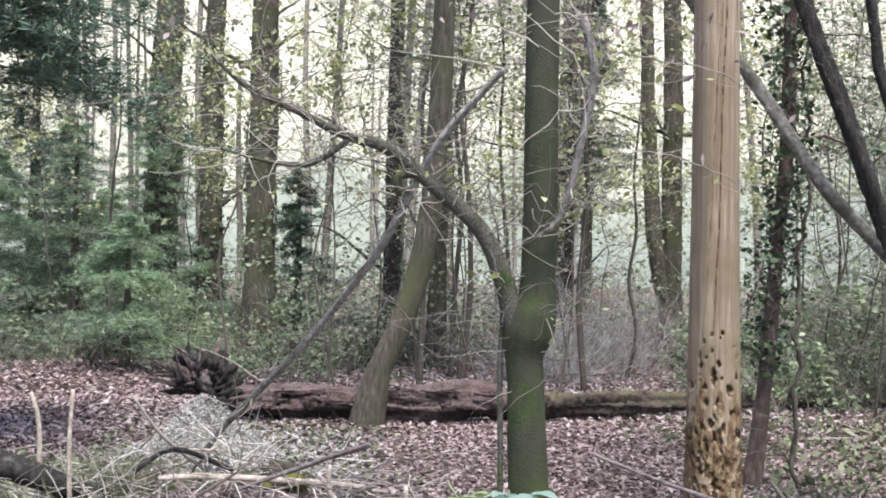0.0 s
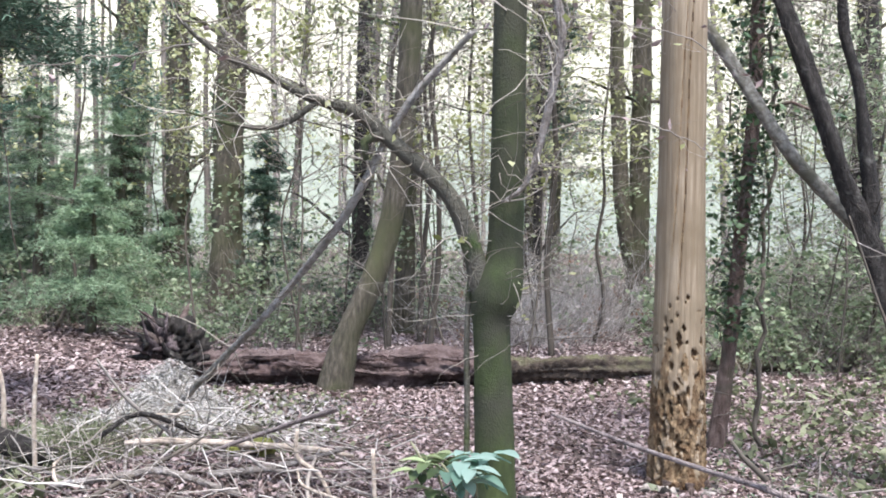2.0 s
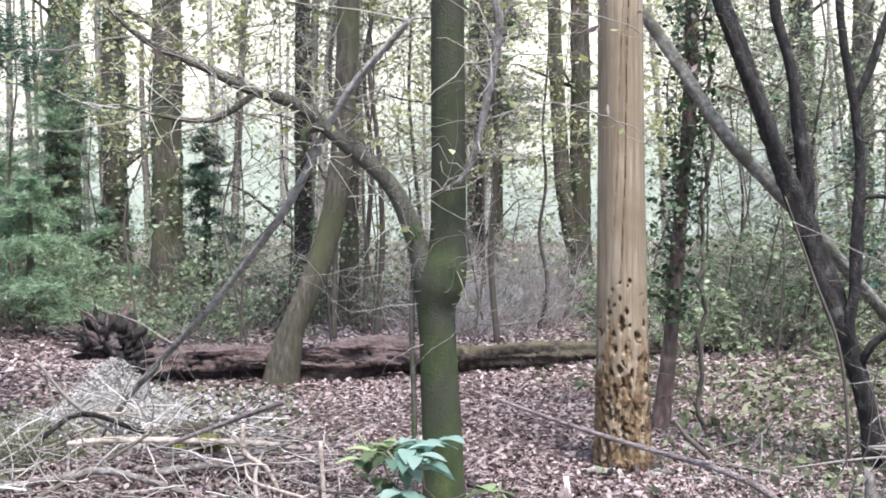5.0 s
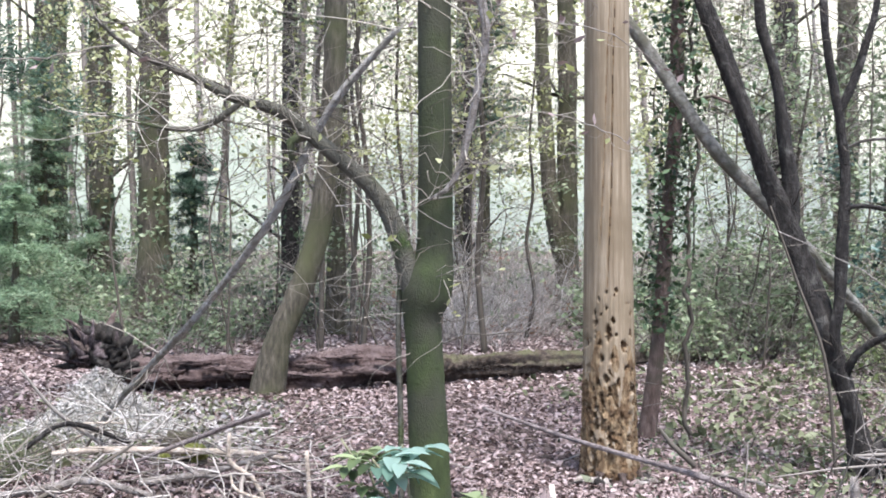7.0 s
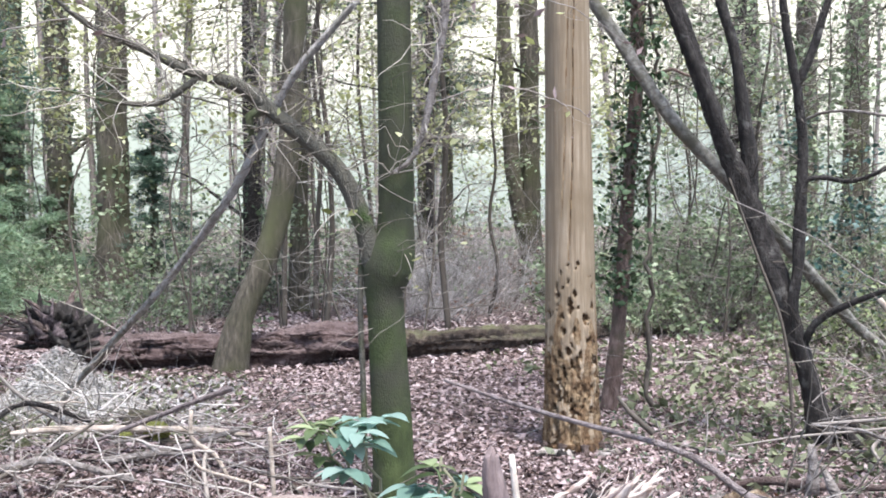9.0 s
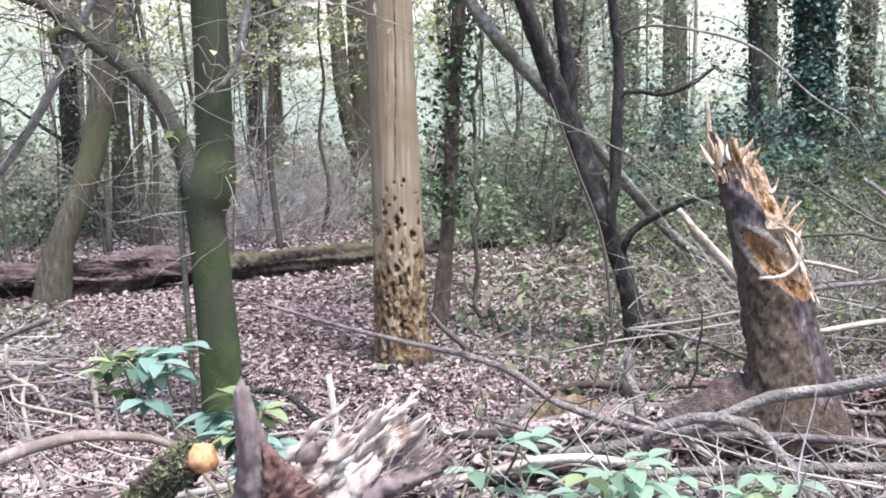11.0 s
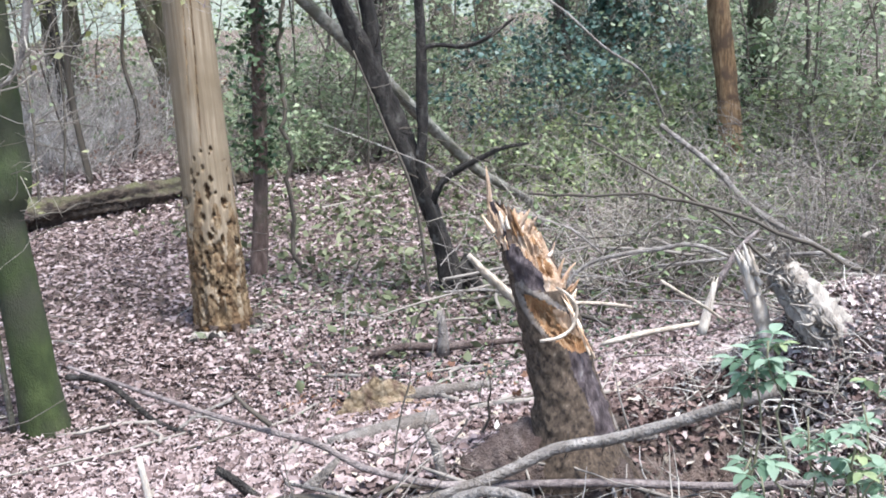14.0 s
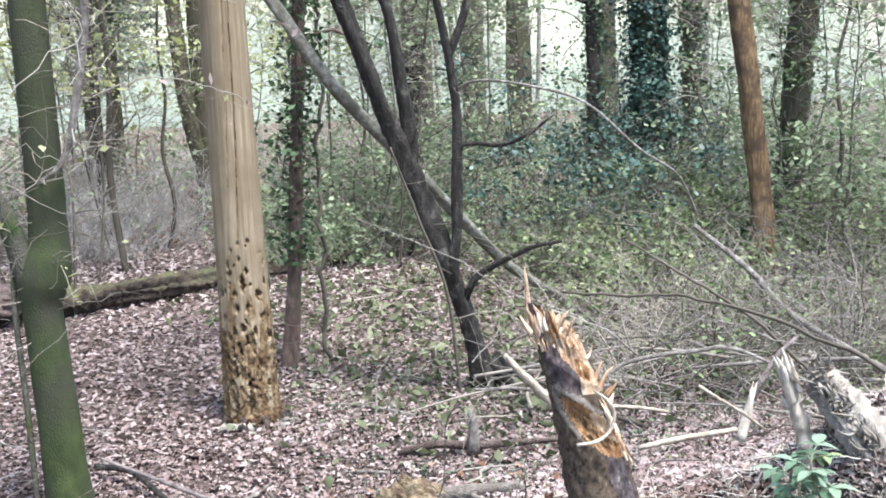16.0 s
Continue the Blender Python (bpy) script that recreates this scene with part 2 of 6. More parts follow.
MOSSTUFT = mat("olive_moss_tufts", [(0.2, (0.06, 0.06, 0.03)), (0.5, (0.15, 0.15, 0.08)), (0.85, (0.3, 0.295, 0.18))], (60, 60, 60), island=0.7, bump=0.0)
STUBBARK = mat("purplish_brown_bark", [(0.3, (0.085, 0.06, 0.056)), (0.5, (0.15, 0.112, 0.106)), (0.75, (0.24, 0.19, 0.18))], (150, 150, 60), bump=0.4, dist=0.001)
ROOTBARK = mat("earthy_root_bark", [(0.3, (0.05, 0.033, 0.028)), (0.5, (0.125, 0.09, 0.078)), (0.75, (0.25, 0.195, 0.175))], (44, 44, 44), bump=0.9, second=(0.09, 0.06, 0.052), second_scale=10)
HEAPGRASS = mat("whitish_dead_grass", [(0.2, (0.24, 0.218, 0.2)), (0.5, (0.37, 0.345, 0.32)), (0.85, (0.53, 0.505, 0.475))], (14, 14, 14), island=0.5, bump=0.2)
YELLOWROT = mat("yellow_rotten_wood", [(0.3, (0.13, 0.085, 0.05)), (0.5, (0.3, 0.222, 0.14)), (0.72, (0.48, 0.39, 0.275))], (40, 40, 40), bump=1.0, second=(0.2, 0.13, 0.095), second_scale=16)


def leaf_mat(name, dark, mid, light, trans=0.3, rough=0.5, spec=0.3):
    return mat(name, [(0.24, dark), (0.5, mid), (0.78, light)], (4, 4, 4), island=0.55, bump=0.0, rough=rough, trans=trans, spec=spec)


IVY = leaf_mat("ivy_leaves", (0.022, 0.04, 0.018), (0.05, 0.085, 0.036), (0.13, 0.18, 0.095), 0.15, 0.42)
HOLLY = leaf_mat("holly_leaves", (0.018, 0.042, 0.032), (0.04, 0.078, 0.062), (0.115, 0.175, 0.15), 0.15, 0.4)
SPRING = leaf_mat("young_leaves", (0.17, 0.18, 0.06), (0.36, 0.37, 0.17), (0.6, 0.6, 0.37), 0.55)
BRAMBLE = leaf_mat("bramble_leaves", (0.034, 0.05, 0.02), (0.105, 0.138, 0.06), (0.29, 0.335, 0.175), 0.35)
SHRUB = leaf_mat("shrub_leaves", (0.082, 0.112, 0.056), (0.205, 0.255, 0.145), (0.41, 0.455, 0.295), 0.45)
ELDER = leaf_mat("elder_leaves", (0.14, 0.215, 0.145), (0.25, 0.35, 0.25), (0.38, 0.48, 0.36), 0.6, 0.9, 0.1)
ELDERBLUE = leaf_mat("pale_blue_green_leaves", (0.14, 0.225, 0.175), (0.22, 0.335, 0.27), (0.33, 0.44, 0.375), 0.6, 0.9, 0.1)
FRESH = leaf_mat("fresh_green_leaves", (0.075, 0.098, 0.038), (0.19, 0.225, 0.095), (0.37, 0.405, 0.2), 0.45)
NEEDLE = leaf_mat("conifer_needles", (0.1, 0.16, 0.09), (0.22, 0.31, 0.185), (0.4, 0.49, 0.33), 0.5)
DARKNEEDLE = leaf_mat("dark_spruce_needles", (0.03, 0.06, 0.038), (0.065, 0.115, 0.075), (0.14, 0.2, 0.145), 0.3)
DEEPGREEN = leaf_mat("deep_green_leaves", (0.035, 0.056, 0.034), (0.09, 0.125, 0.075), (0.24, 0.29, 0.19), 0.35, 0.45)
PALESTEM = mat("green_plant_stems", [(0.3, (0.09, 0.08, 0.05)), (0.7, (0.2, 0.19, 0.12))], (20, 20, 20), bump=0.2)
FINETWIG = mat("fine_beige_twigs", [(0.2, (0.11, 0.094, 0.075)), (0.55, (0.23, 0.2, 0.165)), (0.9, (0.42, 0.375, 0.32))], (10, 10, 10), island=0.7, bump=0.2)
PURPLEBRANCH = mat("dark_purplish_branch", [(0.3, (0.07, 0.054, 0.052)), (0.5, (0.155, 0.124, 0.117)), (0.74, (0.31, 0.26, 0.24))], (40, 40, 40), bump=0.6, second=(0.21, 0.17, 0.155), second_at=(0.5, 0.66), second_scale=6)
GRASS = leaf_mat("grass_blades", (0.06, 0.07, 0.035), (0.13, 0.14, 0.075), (0.24, 0.25, 0.15), 0.3)
BRACKEN = leaf_mat("dry_bracken", (0.13, 0.062, 0.038), (0.26, 0.15, 0.1), (0.42, 0.29, 0.22), 0.3)


# ---- geometry tools ----
def smooth_path(pts, radii, step):
    p = np.array(pts, float)
    r = np.array(radii, float)
    if len(p) == 2:
        k = max(2, int(np.linalg.norm(p[1] - p[0]) / step) + 1)
        s = np.linspace(0, 1, k)[:, None]
        return p[0] * (1 - s) + p[1] * s, r[0] + (r[1] - r[0]) * s[:, 0]
    e = np.vstack([2 * p[0] - p[1], p, 2 * p[-1] - p[-2]])
    out, rad = [], []
    for i in range(len(p) - 1):
        k = max(1, int(round(np.linalg.norm(p[i + 1] - p[i]) / step)))
        a, b, c, d = e[i:i + 4]
        for s in np.arange(k) / k:
            out.append(0.5 * (2 * b + (c - a) * s + (2 * a - 5 * b + 4 * c - d) * s * s + (3 * b - a - 3 * c + d) * s ** 3))
            rad.append(r[i] + (r[i + 1] - r[i]) * s)
    out.append(p[-1]), rad.append(r[-1])
    return np.array(out), np.array(rad)


class Geo:
    """Gathers triangles and quads for one mesh."""

    def __init__(self, seed=0):
        self.v, self.q, self.t, self.n, self.r = [], [], [], 0, np.random.RandomState(seed)

    def add(self, v, quads=None, tris=None):
        if quads is not None and len(quads):
            self.q.append(np.asarray(quads) + self.n)
        if tris is not None and len(tris):
            self.t.append(np.asarray(tris) + self.n)
        self.v.append(np.asarray(v, float))
        self.n += len(v)
        return self

    def tube(self, pts, radii, seg=10, step=0.1, rough=0.06, lump=0.0, ragged=0.0, wobble=0.0):
        """A limb along pts; rough: fine bark relief, lump: slow swelling, ragged: broken far end, wobble: crookedness in metres."""
        if not hasattr(radii, "__len__"):
            radii = [radii] * len(pts)
        p, rad = smooth_path(pts, radii, step)
        k = len(p)
        if wobble:
            j = self.r.normal(size=(k, 3)).cumsum(0)
            j -= np.linspace(0, 1, k)[:, None] * j[-1]
            p = p + j * wobble / max(1.0, k ** 0.5)
        tan = np.gradient(p, axis=0)
        tan /= np.linalg.norm(tan, axis=1)[:, None] + 1e-9
        u = np.cross(tan[0], (0.31, 0.2, 0.93) if abs(tan[0][2]) < 0.9 else (1, 0, 0))
        us = []
        for a in tan:
            u = u - a * (u @ a)
            u /= np.linalg.norm(u) + 1e-9
            us.append(u)
        us = np.array(us)
        w = np.cross(tan, us)
        th = np.arange(seg) / seg * 2 * np.pi
        along = np.concatenate([[0], np.linalg.norm(np.diff(p, axis=0), axis=1).cumsum()])[:, None]
        m = np.ones((k, seg))
        for c in range(4):
            a, b, f = self.r.uniform(0, 6.28), self.r.randint(1, 4), self.r.uniform(2, 7)
            m += lump * 0.5 * np.sin(th * b + along * f + a)
        m += rough * self.r.normal(size=(k, seg)) * 0.6 + rough * self.r.normal(size=(1, seg)) * 0.8
        rr = rad[:, None] * m
        v = p[:, None] + us[:, None] * (np.cos(th)[None, :, None] * rr[..., None]) + w[:, None] * (np.sin(th)[None, :, None] * rr[..., None])
        if ragged:
            v[-1] += tan[-1] * (self.r.uniform(-0.2, 1, seg) ** 2 * ragged)[:, None]
            v[-2] += tan[-1] * (self.r.uniform(0, 0.4, seg) * ragged)[:, None]
        i = np.arange(k - 1)[:, None] * seg
        j = np.arange(seg)[None]
        j2 = (j + 1) % seg
        quads = np.stack([i + j, i + j2, i + seg + j2, i + seg + j], -1).reshape(-1, 4)
        base = len(v.reshape(-1, 3))
        vv = np.vstack([v.reshape(-1, 3), p[0] - tan[0] * rad[0] * 0.15, p[-1] + tan[-1] * rad[-1] * (0.2 - ragged * 2)])
        s = np.arange(seg)
        t0 = np.stack([(s + 1) % seg, s, np.full(seg, base)], -1)
        t1 = np.stack([(k - 1) * seg + s, (k - 1) * seg + (s + 1) % seg, np.full(seg, base + 1)], -1)
        return self.add(vv, quads, np.vstack([t0, t1]))

    def leaves(self, c, size, width=0.55, flat=0.0, curl=0.25, heading=None):
        """Single folded leaves at the points c; flat 1 lays them level, 0 turns them every way."""
        c = np.asarray(c, float).reshape(-1, 3)
        n = len(c)
        d = self.r.normal(size=(n, 3)) if heading is None else np.asarray(heading, float) + 0.35 * self.r.normal(size=(n, 3))
        d[:, 2] *= 1 - flat
        d /= np.linalg.norm(d, axis=1)[:, None] + 1e-9
        up = self.r.normal(size=(n, 3)) * (1 - flat) + np.array([0, 0, 1.0]) * (flat + 0.35)
        s = np.cross(d, up)
        s /= np.linalg.norm(s, axis=1)[:, None] + 1e-9
        nn = np.cross(s, d)
        L = (size * self.r.uniform(0.6, 1.35, n))[:, None]
        W = L * width * 0.5 * self.r.uniform(0.8, 1.2, n)[:, None]
        cu = L * curl * self.r.uniform(-0.6, 1, n)[:, None]
        b, t = c - d * L * 0.5, c + d * L * 0.5 + nn * cu * 0.6
        v = np.stack([b, c - d * L * 0.08 + s * W + nn * cu, t, c - d * L * 0.08 - s * W + nn * cu * 0.9, c - d * L * 0.05], 1)
        o = np.arange(n)[:, None] * 5
        tr = np.concatenate([o + [[0, 1, 4]], o + [[1, 2, 4]], o + [[2, 3, 4]], o + [[3, 0, 4]]])
        return self.add(v.reshape(-1, 3), None, tr)

    def fallen(self, c, size, flat=0.7):
        """Rounded, curled dead leaves lying at the points c."""
        c = np.asarray(c, float).reshape(-1, 3)
        n = len(c)
        a = self.r.uniform(0, 6.283, n)
        d = np.stack([np.cos(a), np.sin(a), self.r.normal(size=n) * (1 - flat)], -1)
        d /= np.linalg.norm(d, axis=1)[:, None]
        up = self.r.normal(size=(n, 3)) * (1 - flat) + np.array([0, 0, 1.0])
        s = np.cross(d, up)
        s /= np.linalg.norm(s, axis=1)[:, None] + 1e-9
        nn = np.cross(s, d)
        L = (size * self.r.uniform(0.45, 1.3, n))[:, None]
        W = L * self.r.uniform(0.45, 0.8, n)[:, None]
        cu = L * self.r.uniform(-0.25, 0.55, n)[:, None]
        tw = L * self.r.normal(size=n)[:, None] * 0.12
        ring = []
        for k, (u, w) in enumerate(((-0.5, 0.0), (-0.3, 0.36), (0.05, 0.5), (0.34, 0.3), (0.55, 0.0), (0.3, -0.34), (0.02, -0.5), (-0.32, -0.34))):
            j = 1 + 0.18 * self.r.normal(size=n)[:, None]
            ring.append(c + d * L * u * j + s * W * w * j + nn * (cu * (4 * w * w * 0.5 + u * u) + tw * (1 if k % 2 else -1)))
        v = np.stack(ring + [c], 1)
        o = np.arange(n)[:, None] * 9
        return self.add(v.reshape(-1, 3), None, np.concatenate([o + [[k, (k + 1) % 8, 8]] for k in range(8)]))

    def blade(self, base, way, up, length, width, droop=0.25, k=7):
        """One broad pointed leaf with a folded midrib that bends down to its tip."""
        d = np.array(way, float) / np.linalg.norm(way)
        s = np.cross(d, up)
        s /= np.linalg.norm(s) + 1e-9
        n = np.cross(s, d)
        u = np.linspace(0, 1, k)[:, None]
        w = width * 0.5 * np.sin(np.pi * u ** 0.8) ** 0.85
        mid = np.asarray(base, float) + d * length * u - n * droop * length * u * u
        v = np.concatenate([mid + s * w + n * w * 0.28, mid, mid - s * w + n * w * 0.28])
        i = np.arange(k - 1)
        return self.add(v, np.concatenate([np.stack([i + k * c, i + 1 + k * c, i + 1 + k * (c + 1), i + k * (c + 1)], -1) for c in (0, 1)]))

    def sprigs(self, start, way, length, radius, k=6, wander=0.22, droop=0.0, taper=0.25):
        """Many thin crooked twigs. Returns the points along them, shape (n, k, 3)."""
        start, way = np.asarray(start, float), np.asarray(way, float)
        n = len(start)
        L = np.broadcast_to(length, n)[:, None] / (k - 1)
        R = np.broadcast_to(radius, n)
        d = way / (np.linalg.norm(way, axis=1)[:, None] + 1e-9)
        P = [start]
        for i in range(k - 1):
            d = d + wander * self.r.normal(size=(n, 3)) - np.array([0, 0, droop])
            d /= np.linalg.norm(d, axis=1)[:, None] + 1e-9
            P.append(P[-1] + d * L)
        P = np.stack(P, 1)
        tan = np.gradient(P, axis=1)
        tan /= np.linalg.norm(tan, axis=2)[..., None] + 1e-9
        u = np.cross(tan, [0.37, 0.52, 0.77])
        u /= np.linalg.norm(u, axis=2)[..., None] + 1e-9
        w = np.cross(tan, u)
        rr = (R[:, None] * np.linspace(1, taper, k)[None])[..., None]
        ring = [P + rr * (u * math.cos(a) + w * math.sin(a)) for a in (0, 2.094, 4.189)]
        v = np.stack(ring, 2).reshape(-1, 3)
        o = (np.arange(n)[:, None] * k + np.arange(k - 1)[None]).reshape(-1, 1) * 3
        quads = np.concatenate([o + [[a, (a + 1) % 3, 3 + (a + 1) % 3, 3 + a]] for a in range(3)])
        self.add(v, quads)
        return P

    def mesh(self, name):
        me = bpy.data.meshes.new(name)
        v = np.vstack(self.v)
        q = np.vstack(self.q) if self.q else np.zeros((0, 4), int)
        t = np.vstack(self.t) if self.t else np.zeros((0, 3), int)
        me.vertices.add(len(v))
        me.vertices.foreach_set("co", v.ravel())
        me.loops.add(q.size + t.size)
        me.loops.foreach_set("vertex_index", np.concatenate([q.ravel(), t.ravel()]).astype(np.int32))
        me.polygons.add(len(q) + len(t))
        me.polygons.foreach_set("loop_start", np.concatenate([np.arange(len(q)) * 4, q.size + np.arange(len(t)) * 3]).astype(np.int32))
        me.polygons.foreach_set("use_smooth", np.ones(len(q) + len(t), bool))
        me.update(calc_edges=True)
        return me


TANGLES = {"twig_spray", "foliage", "stem_tangle", "needle_cover", "bough_spray", "splinter_crown", "fibre_cover"}


def part(name, geo, material, parent=None, label=""):
    me = geo.mesh(name)
    me.materials.append(material)
    ob = new(name, me)
    if parent is not None:
        ob.parent = parent
    return tagged(ob, label, kind="stuff" if name in TANGLES else "")


def thing(name, label, category, group="", kind=""):
    return tagged(new(name), label, category, group, kind)


def H(x, y):
    """Height of the ground: level under the trees, rising to a bank in front of the camera."""
    x, y = np.asarray(x, float), np.asarray(y, float)
    s = np.clip((4.6 - y) / 3.0, 0, 1)
    b = np.clip((y - 0.1) / 1.3, 0, 1)
    z = 0.62 * (3 * s * s - 2 * s ** 3) * (3 * b * b - 2 * b ** 3) * np.exp(-((x - 0.9) / 3.2) ** 4)
    z = z + 0.07 * np.exp(-((x - 1.45) / 0.35) ** 2 - ((y - 1.98) / 0.3) ** 2)
    z = z + 0.32 * np.exp(-((x - 2.25) / 0.36) ** 2 - ((y - 1.9) / 0.34) ** 2)
    z = z - 0.11 * np.exp(-((x - 1.2) / 0.75) ** 4 - ((y - 1.72) / 0.3) ** 4)
    z = z - 0.3 * np.exp(-((x - 1.75) / 0.22) ** 4 - ((y - 1.82) / 0.11) ** 4)
    z = z + 0.16 * np.exp(-((x + 1.0) / 0.8) ** 2 - ((y - 5.3) / 0.6) ** 2)
    z = z + 0.03 * np.sin(1.3 * x + 0.7) * np.sin(1.1 * y) + 0.015 * np.sin(3.1 * x + y) * np.sin(2.7 * y - x)
    return z + 0.2 * (1 - np.exp(-np.maximum(0, y - 16) / 12))

# ---- ground ----
def ground():
    g = Geo(1)
    xs = np.concatenate([np.linspace(-400, -13, 24), np.arange(-12, 14, 0.09), np.linspace(14.5, 400, 24)])
    ys = np.concatenate([np.linspace(-400, -4, 16), np.arange(-3, 15, 0.09), np.linspace(15.3, 60, 40), np.linspace(70, 400, 12)])
    X, Y = np.meshgrid(xs, ys)
    Zg = H(X, Y) + g.r.normal(size=X.shape) * 0.006
    nx, ny = len(xs), len(ys)
    i = np.arange(ny - 1)[:, None] * nx + np.arange(nx - 1)[None]
    g.add(np.stack([X, Y, Zg], -1).reshape(-1, 3), np.stack([i, i + 1, i + 1 + nx, i + nx], -1).reshape(-1, 4))
    return tagged(part("ground", g, SOIL), "brown woodland soil under fallen leaves, rising to a small bank", "ground", kind="structure")


ground()


def litter(name, label, n, x0, x1, y0, y1, size, seed, material=LITTER, lift=0.012, flat=0.72, round_leaf=False, oval=False):
    g = Geo(seed)
    if oval:
        x = 0.5 * (x0 + x1) + g.r.normal(size=n) * 0.27 * (x1 - x0)
        y = 0.5 * (y0 + y1) + g.r.normal(size=n) * 0.27 * (y1 - y0)
    else:
        x = g.r.uniform(x0, x1, n) + g.r.normal(size=n) * 0.06 * (x1 - x0)
        y = g.r.uniform(y0, y1, n) + g.r.normal(size=n) * 0.06 * (y1 - y0)
    bare = np.exp(-((x - 1.75) / 0.27) ** 4 - ((y - 1.85) / 0.17) ** 4) + 0.75 * np.exp(-((x - 1.75) / 0.4) ** 4 - ((y - 2.1) / 0.35) ** 4)
    if material is LITTER:
        keep = g.r.uniform(size=n) > bare
        x, y, n = x[keep], y[keep], int(keep.sum())
    c = np.stack([x, y, H(x, y) + lift * g.r.uniform(0.3, 2.2, n)], -1)
    if round_leaf:
        g.fallen(c, size, flat)
    else:
        g.leaves(c, size, 0.6, flat, 0.35)
    return tagged(part(name, g, material), label, "leaf litter", kind="stuff")


litter("leaf_litter", "pinkish brown fallen leaves covering the woodland floor", 62000, -4.0, 6.5, 5.2, 9.5, 0.042, 2)
litter("leaf_litter", "curled pinkish brown leaves lying thick on the near floor", 78000, -2.6, 4.6, 1.6, 5.6, 0.035, 12, round_leaf=True)
litter("leaf_litter", "dull brown fallen leaves among the farther trees", 36000, -10, 14, 8.5, 22, 0.075, 3)

# lighter copy of the leaf colour paints in the brightness behind the log
litter("leaf_litter", "pale pinkish leaves on the floor behind the fallen log", 26000, -3.0, 5.5, 9.6, 14.0, 0.065, 14, PALELITTER)
litter("leaf_litter", "fallen leaves on the ground behind the bank", 15000, -7, 9, -7, 1.2, 0.06, 13)

# ---- backdrop of misty distance, haze and sky glow painted in ----
def backdrop():
    g = Geo(4)
    a = np.radians(np.linspace(-75, 75, 61))
    R = 95
    levels = (-3, 3, 6, 9, 12, 16, 22, 32, 45)
    v = np.concatenate([np.stack([R * np.sin(a), R * np.cos(a), 0 * a + z], -1) for z in levels])
    n = len(a)
    i = np.arange(n - 1)
    g.add(v, np.concatenate([np.stack([i, i + 1, i + 1 + n, i + n], -1) + k * n for k in range(len(levels) - 1)]))
    m = bpy.data.materials.new("glowing_mist")
    m.use_nodes = True
    n_, l = m.node_tree.nodes, m.node_tree.links
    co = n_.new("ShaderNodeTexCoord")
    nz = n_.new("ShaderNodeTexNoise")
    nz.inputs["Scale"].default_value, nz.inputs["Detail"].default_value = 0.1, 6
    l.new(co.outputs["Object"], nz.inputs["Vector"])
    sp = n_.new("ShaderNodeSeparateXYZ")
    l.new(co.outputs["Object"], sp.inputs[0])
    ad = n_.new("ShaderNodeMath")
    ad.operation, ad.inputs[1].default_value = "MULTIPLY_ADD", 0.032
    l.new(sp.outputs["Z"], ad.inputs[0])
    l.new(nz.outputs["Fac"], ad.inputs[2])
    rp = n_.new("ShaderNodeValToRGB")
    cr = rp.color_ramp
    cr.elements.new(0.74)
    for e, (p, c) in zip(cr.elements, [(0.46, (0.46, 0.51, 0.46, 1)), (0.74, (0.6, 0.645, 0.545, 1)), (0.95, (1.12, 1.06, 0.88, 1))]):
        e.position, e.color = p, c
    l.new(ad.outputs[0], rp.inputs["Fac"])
    # emission gives the mist and sky their brightness, no lamp stands there
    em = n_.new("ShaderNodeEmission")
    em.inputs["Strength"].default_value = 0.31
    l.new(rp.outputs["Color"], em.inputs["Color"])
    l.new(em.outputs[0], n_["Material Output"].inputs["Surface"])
    return tagged(part("backdrop", g, m), "glowing backdrop painted as misty field and bright sky beyond the wood", "backdrop", kind="structure")


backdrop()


# ---- trees ----
def grow(pts, radii, top, seed, lean=0.35):
    """Carries a trunk on upwards from its last seen point to the height top."""
    r = random.Random(seed)
    p, q = Vector(pts[-1]), list(radii)
    d = (Vector(pts[-1]) - Vector(pts[-2])).normalized()
    out = list(pts)
    while p.z < top:
        d = (d * 0.8 + Vector((r.uniform(-0.1, 0.1) * lean, r.uniform(-0.1, 0.1) * lean, 0.2))).normalized()
        p = p + d * 0.9
        out.append(tuple(p))
        q.append(max(0.015, q[-1] * 0.93))
    return out, q


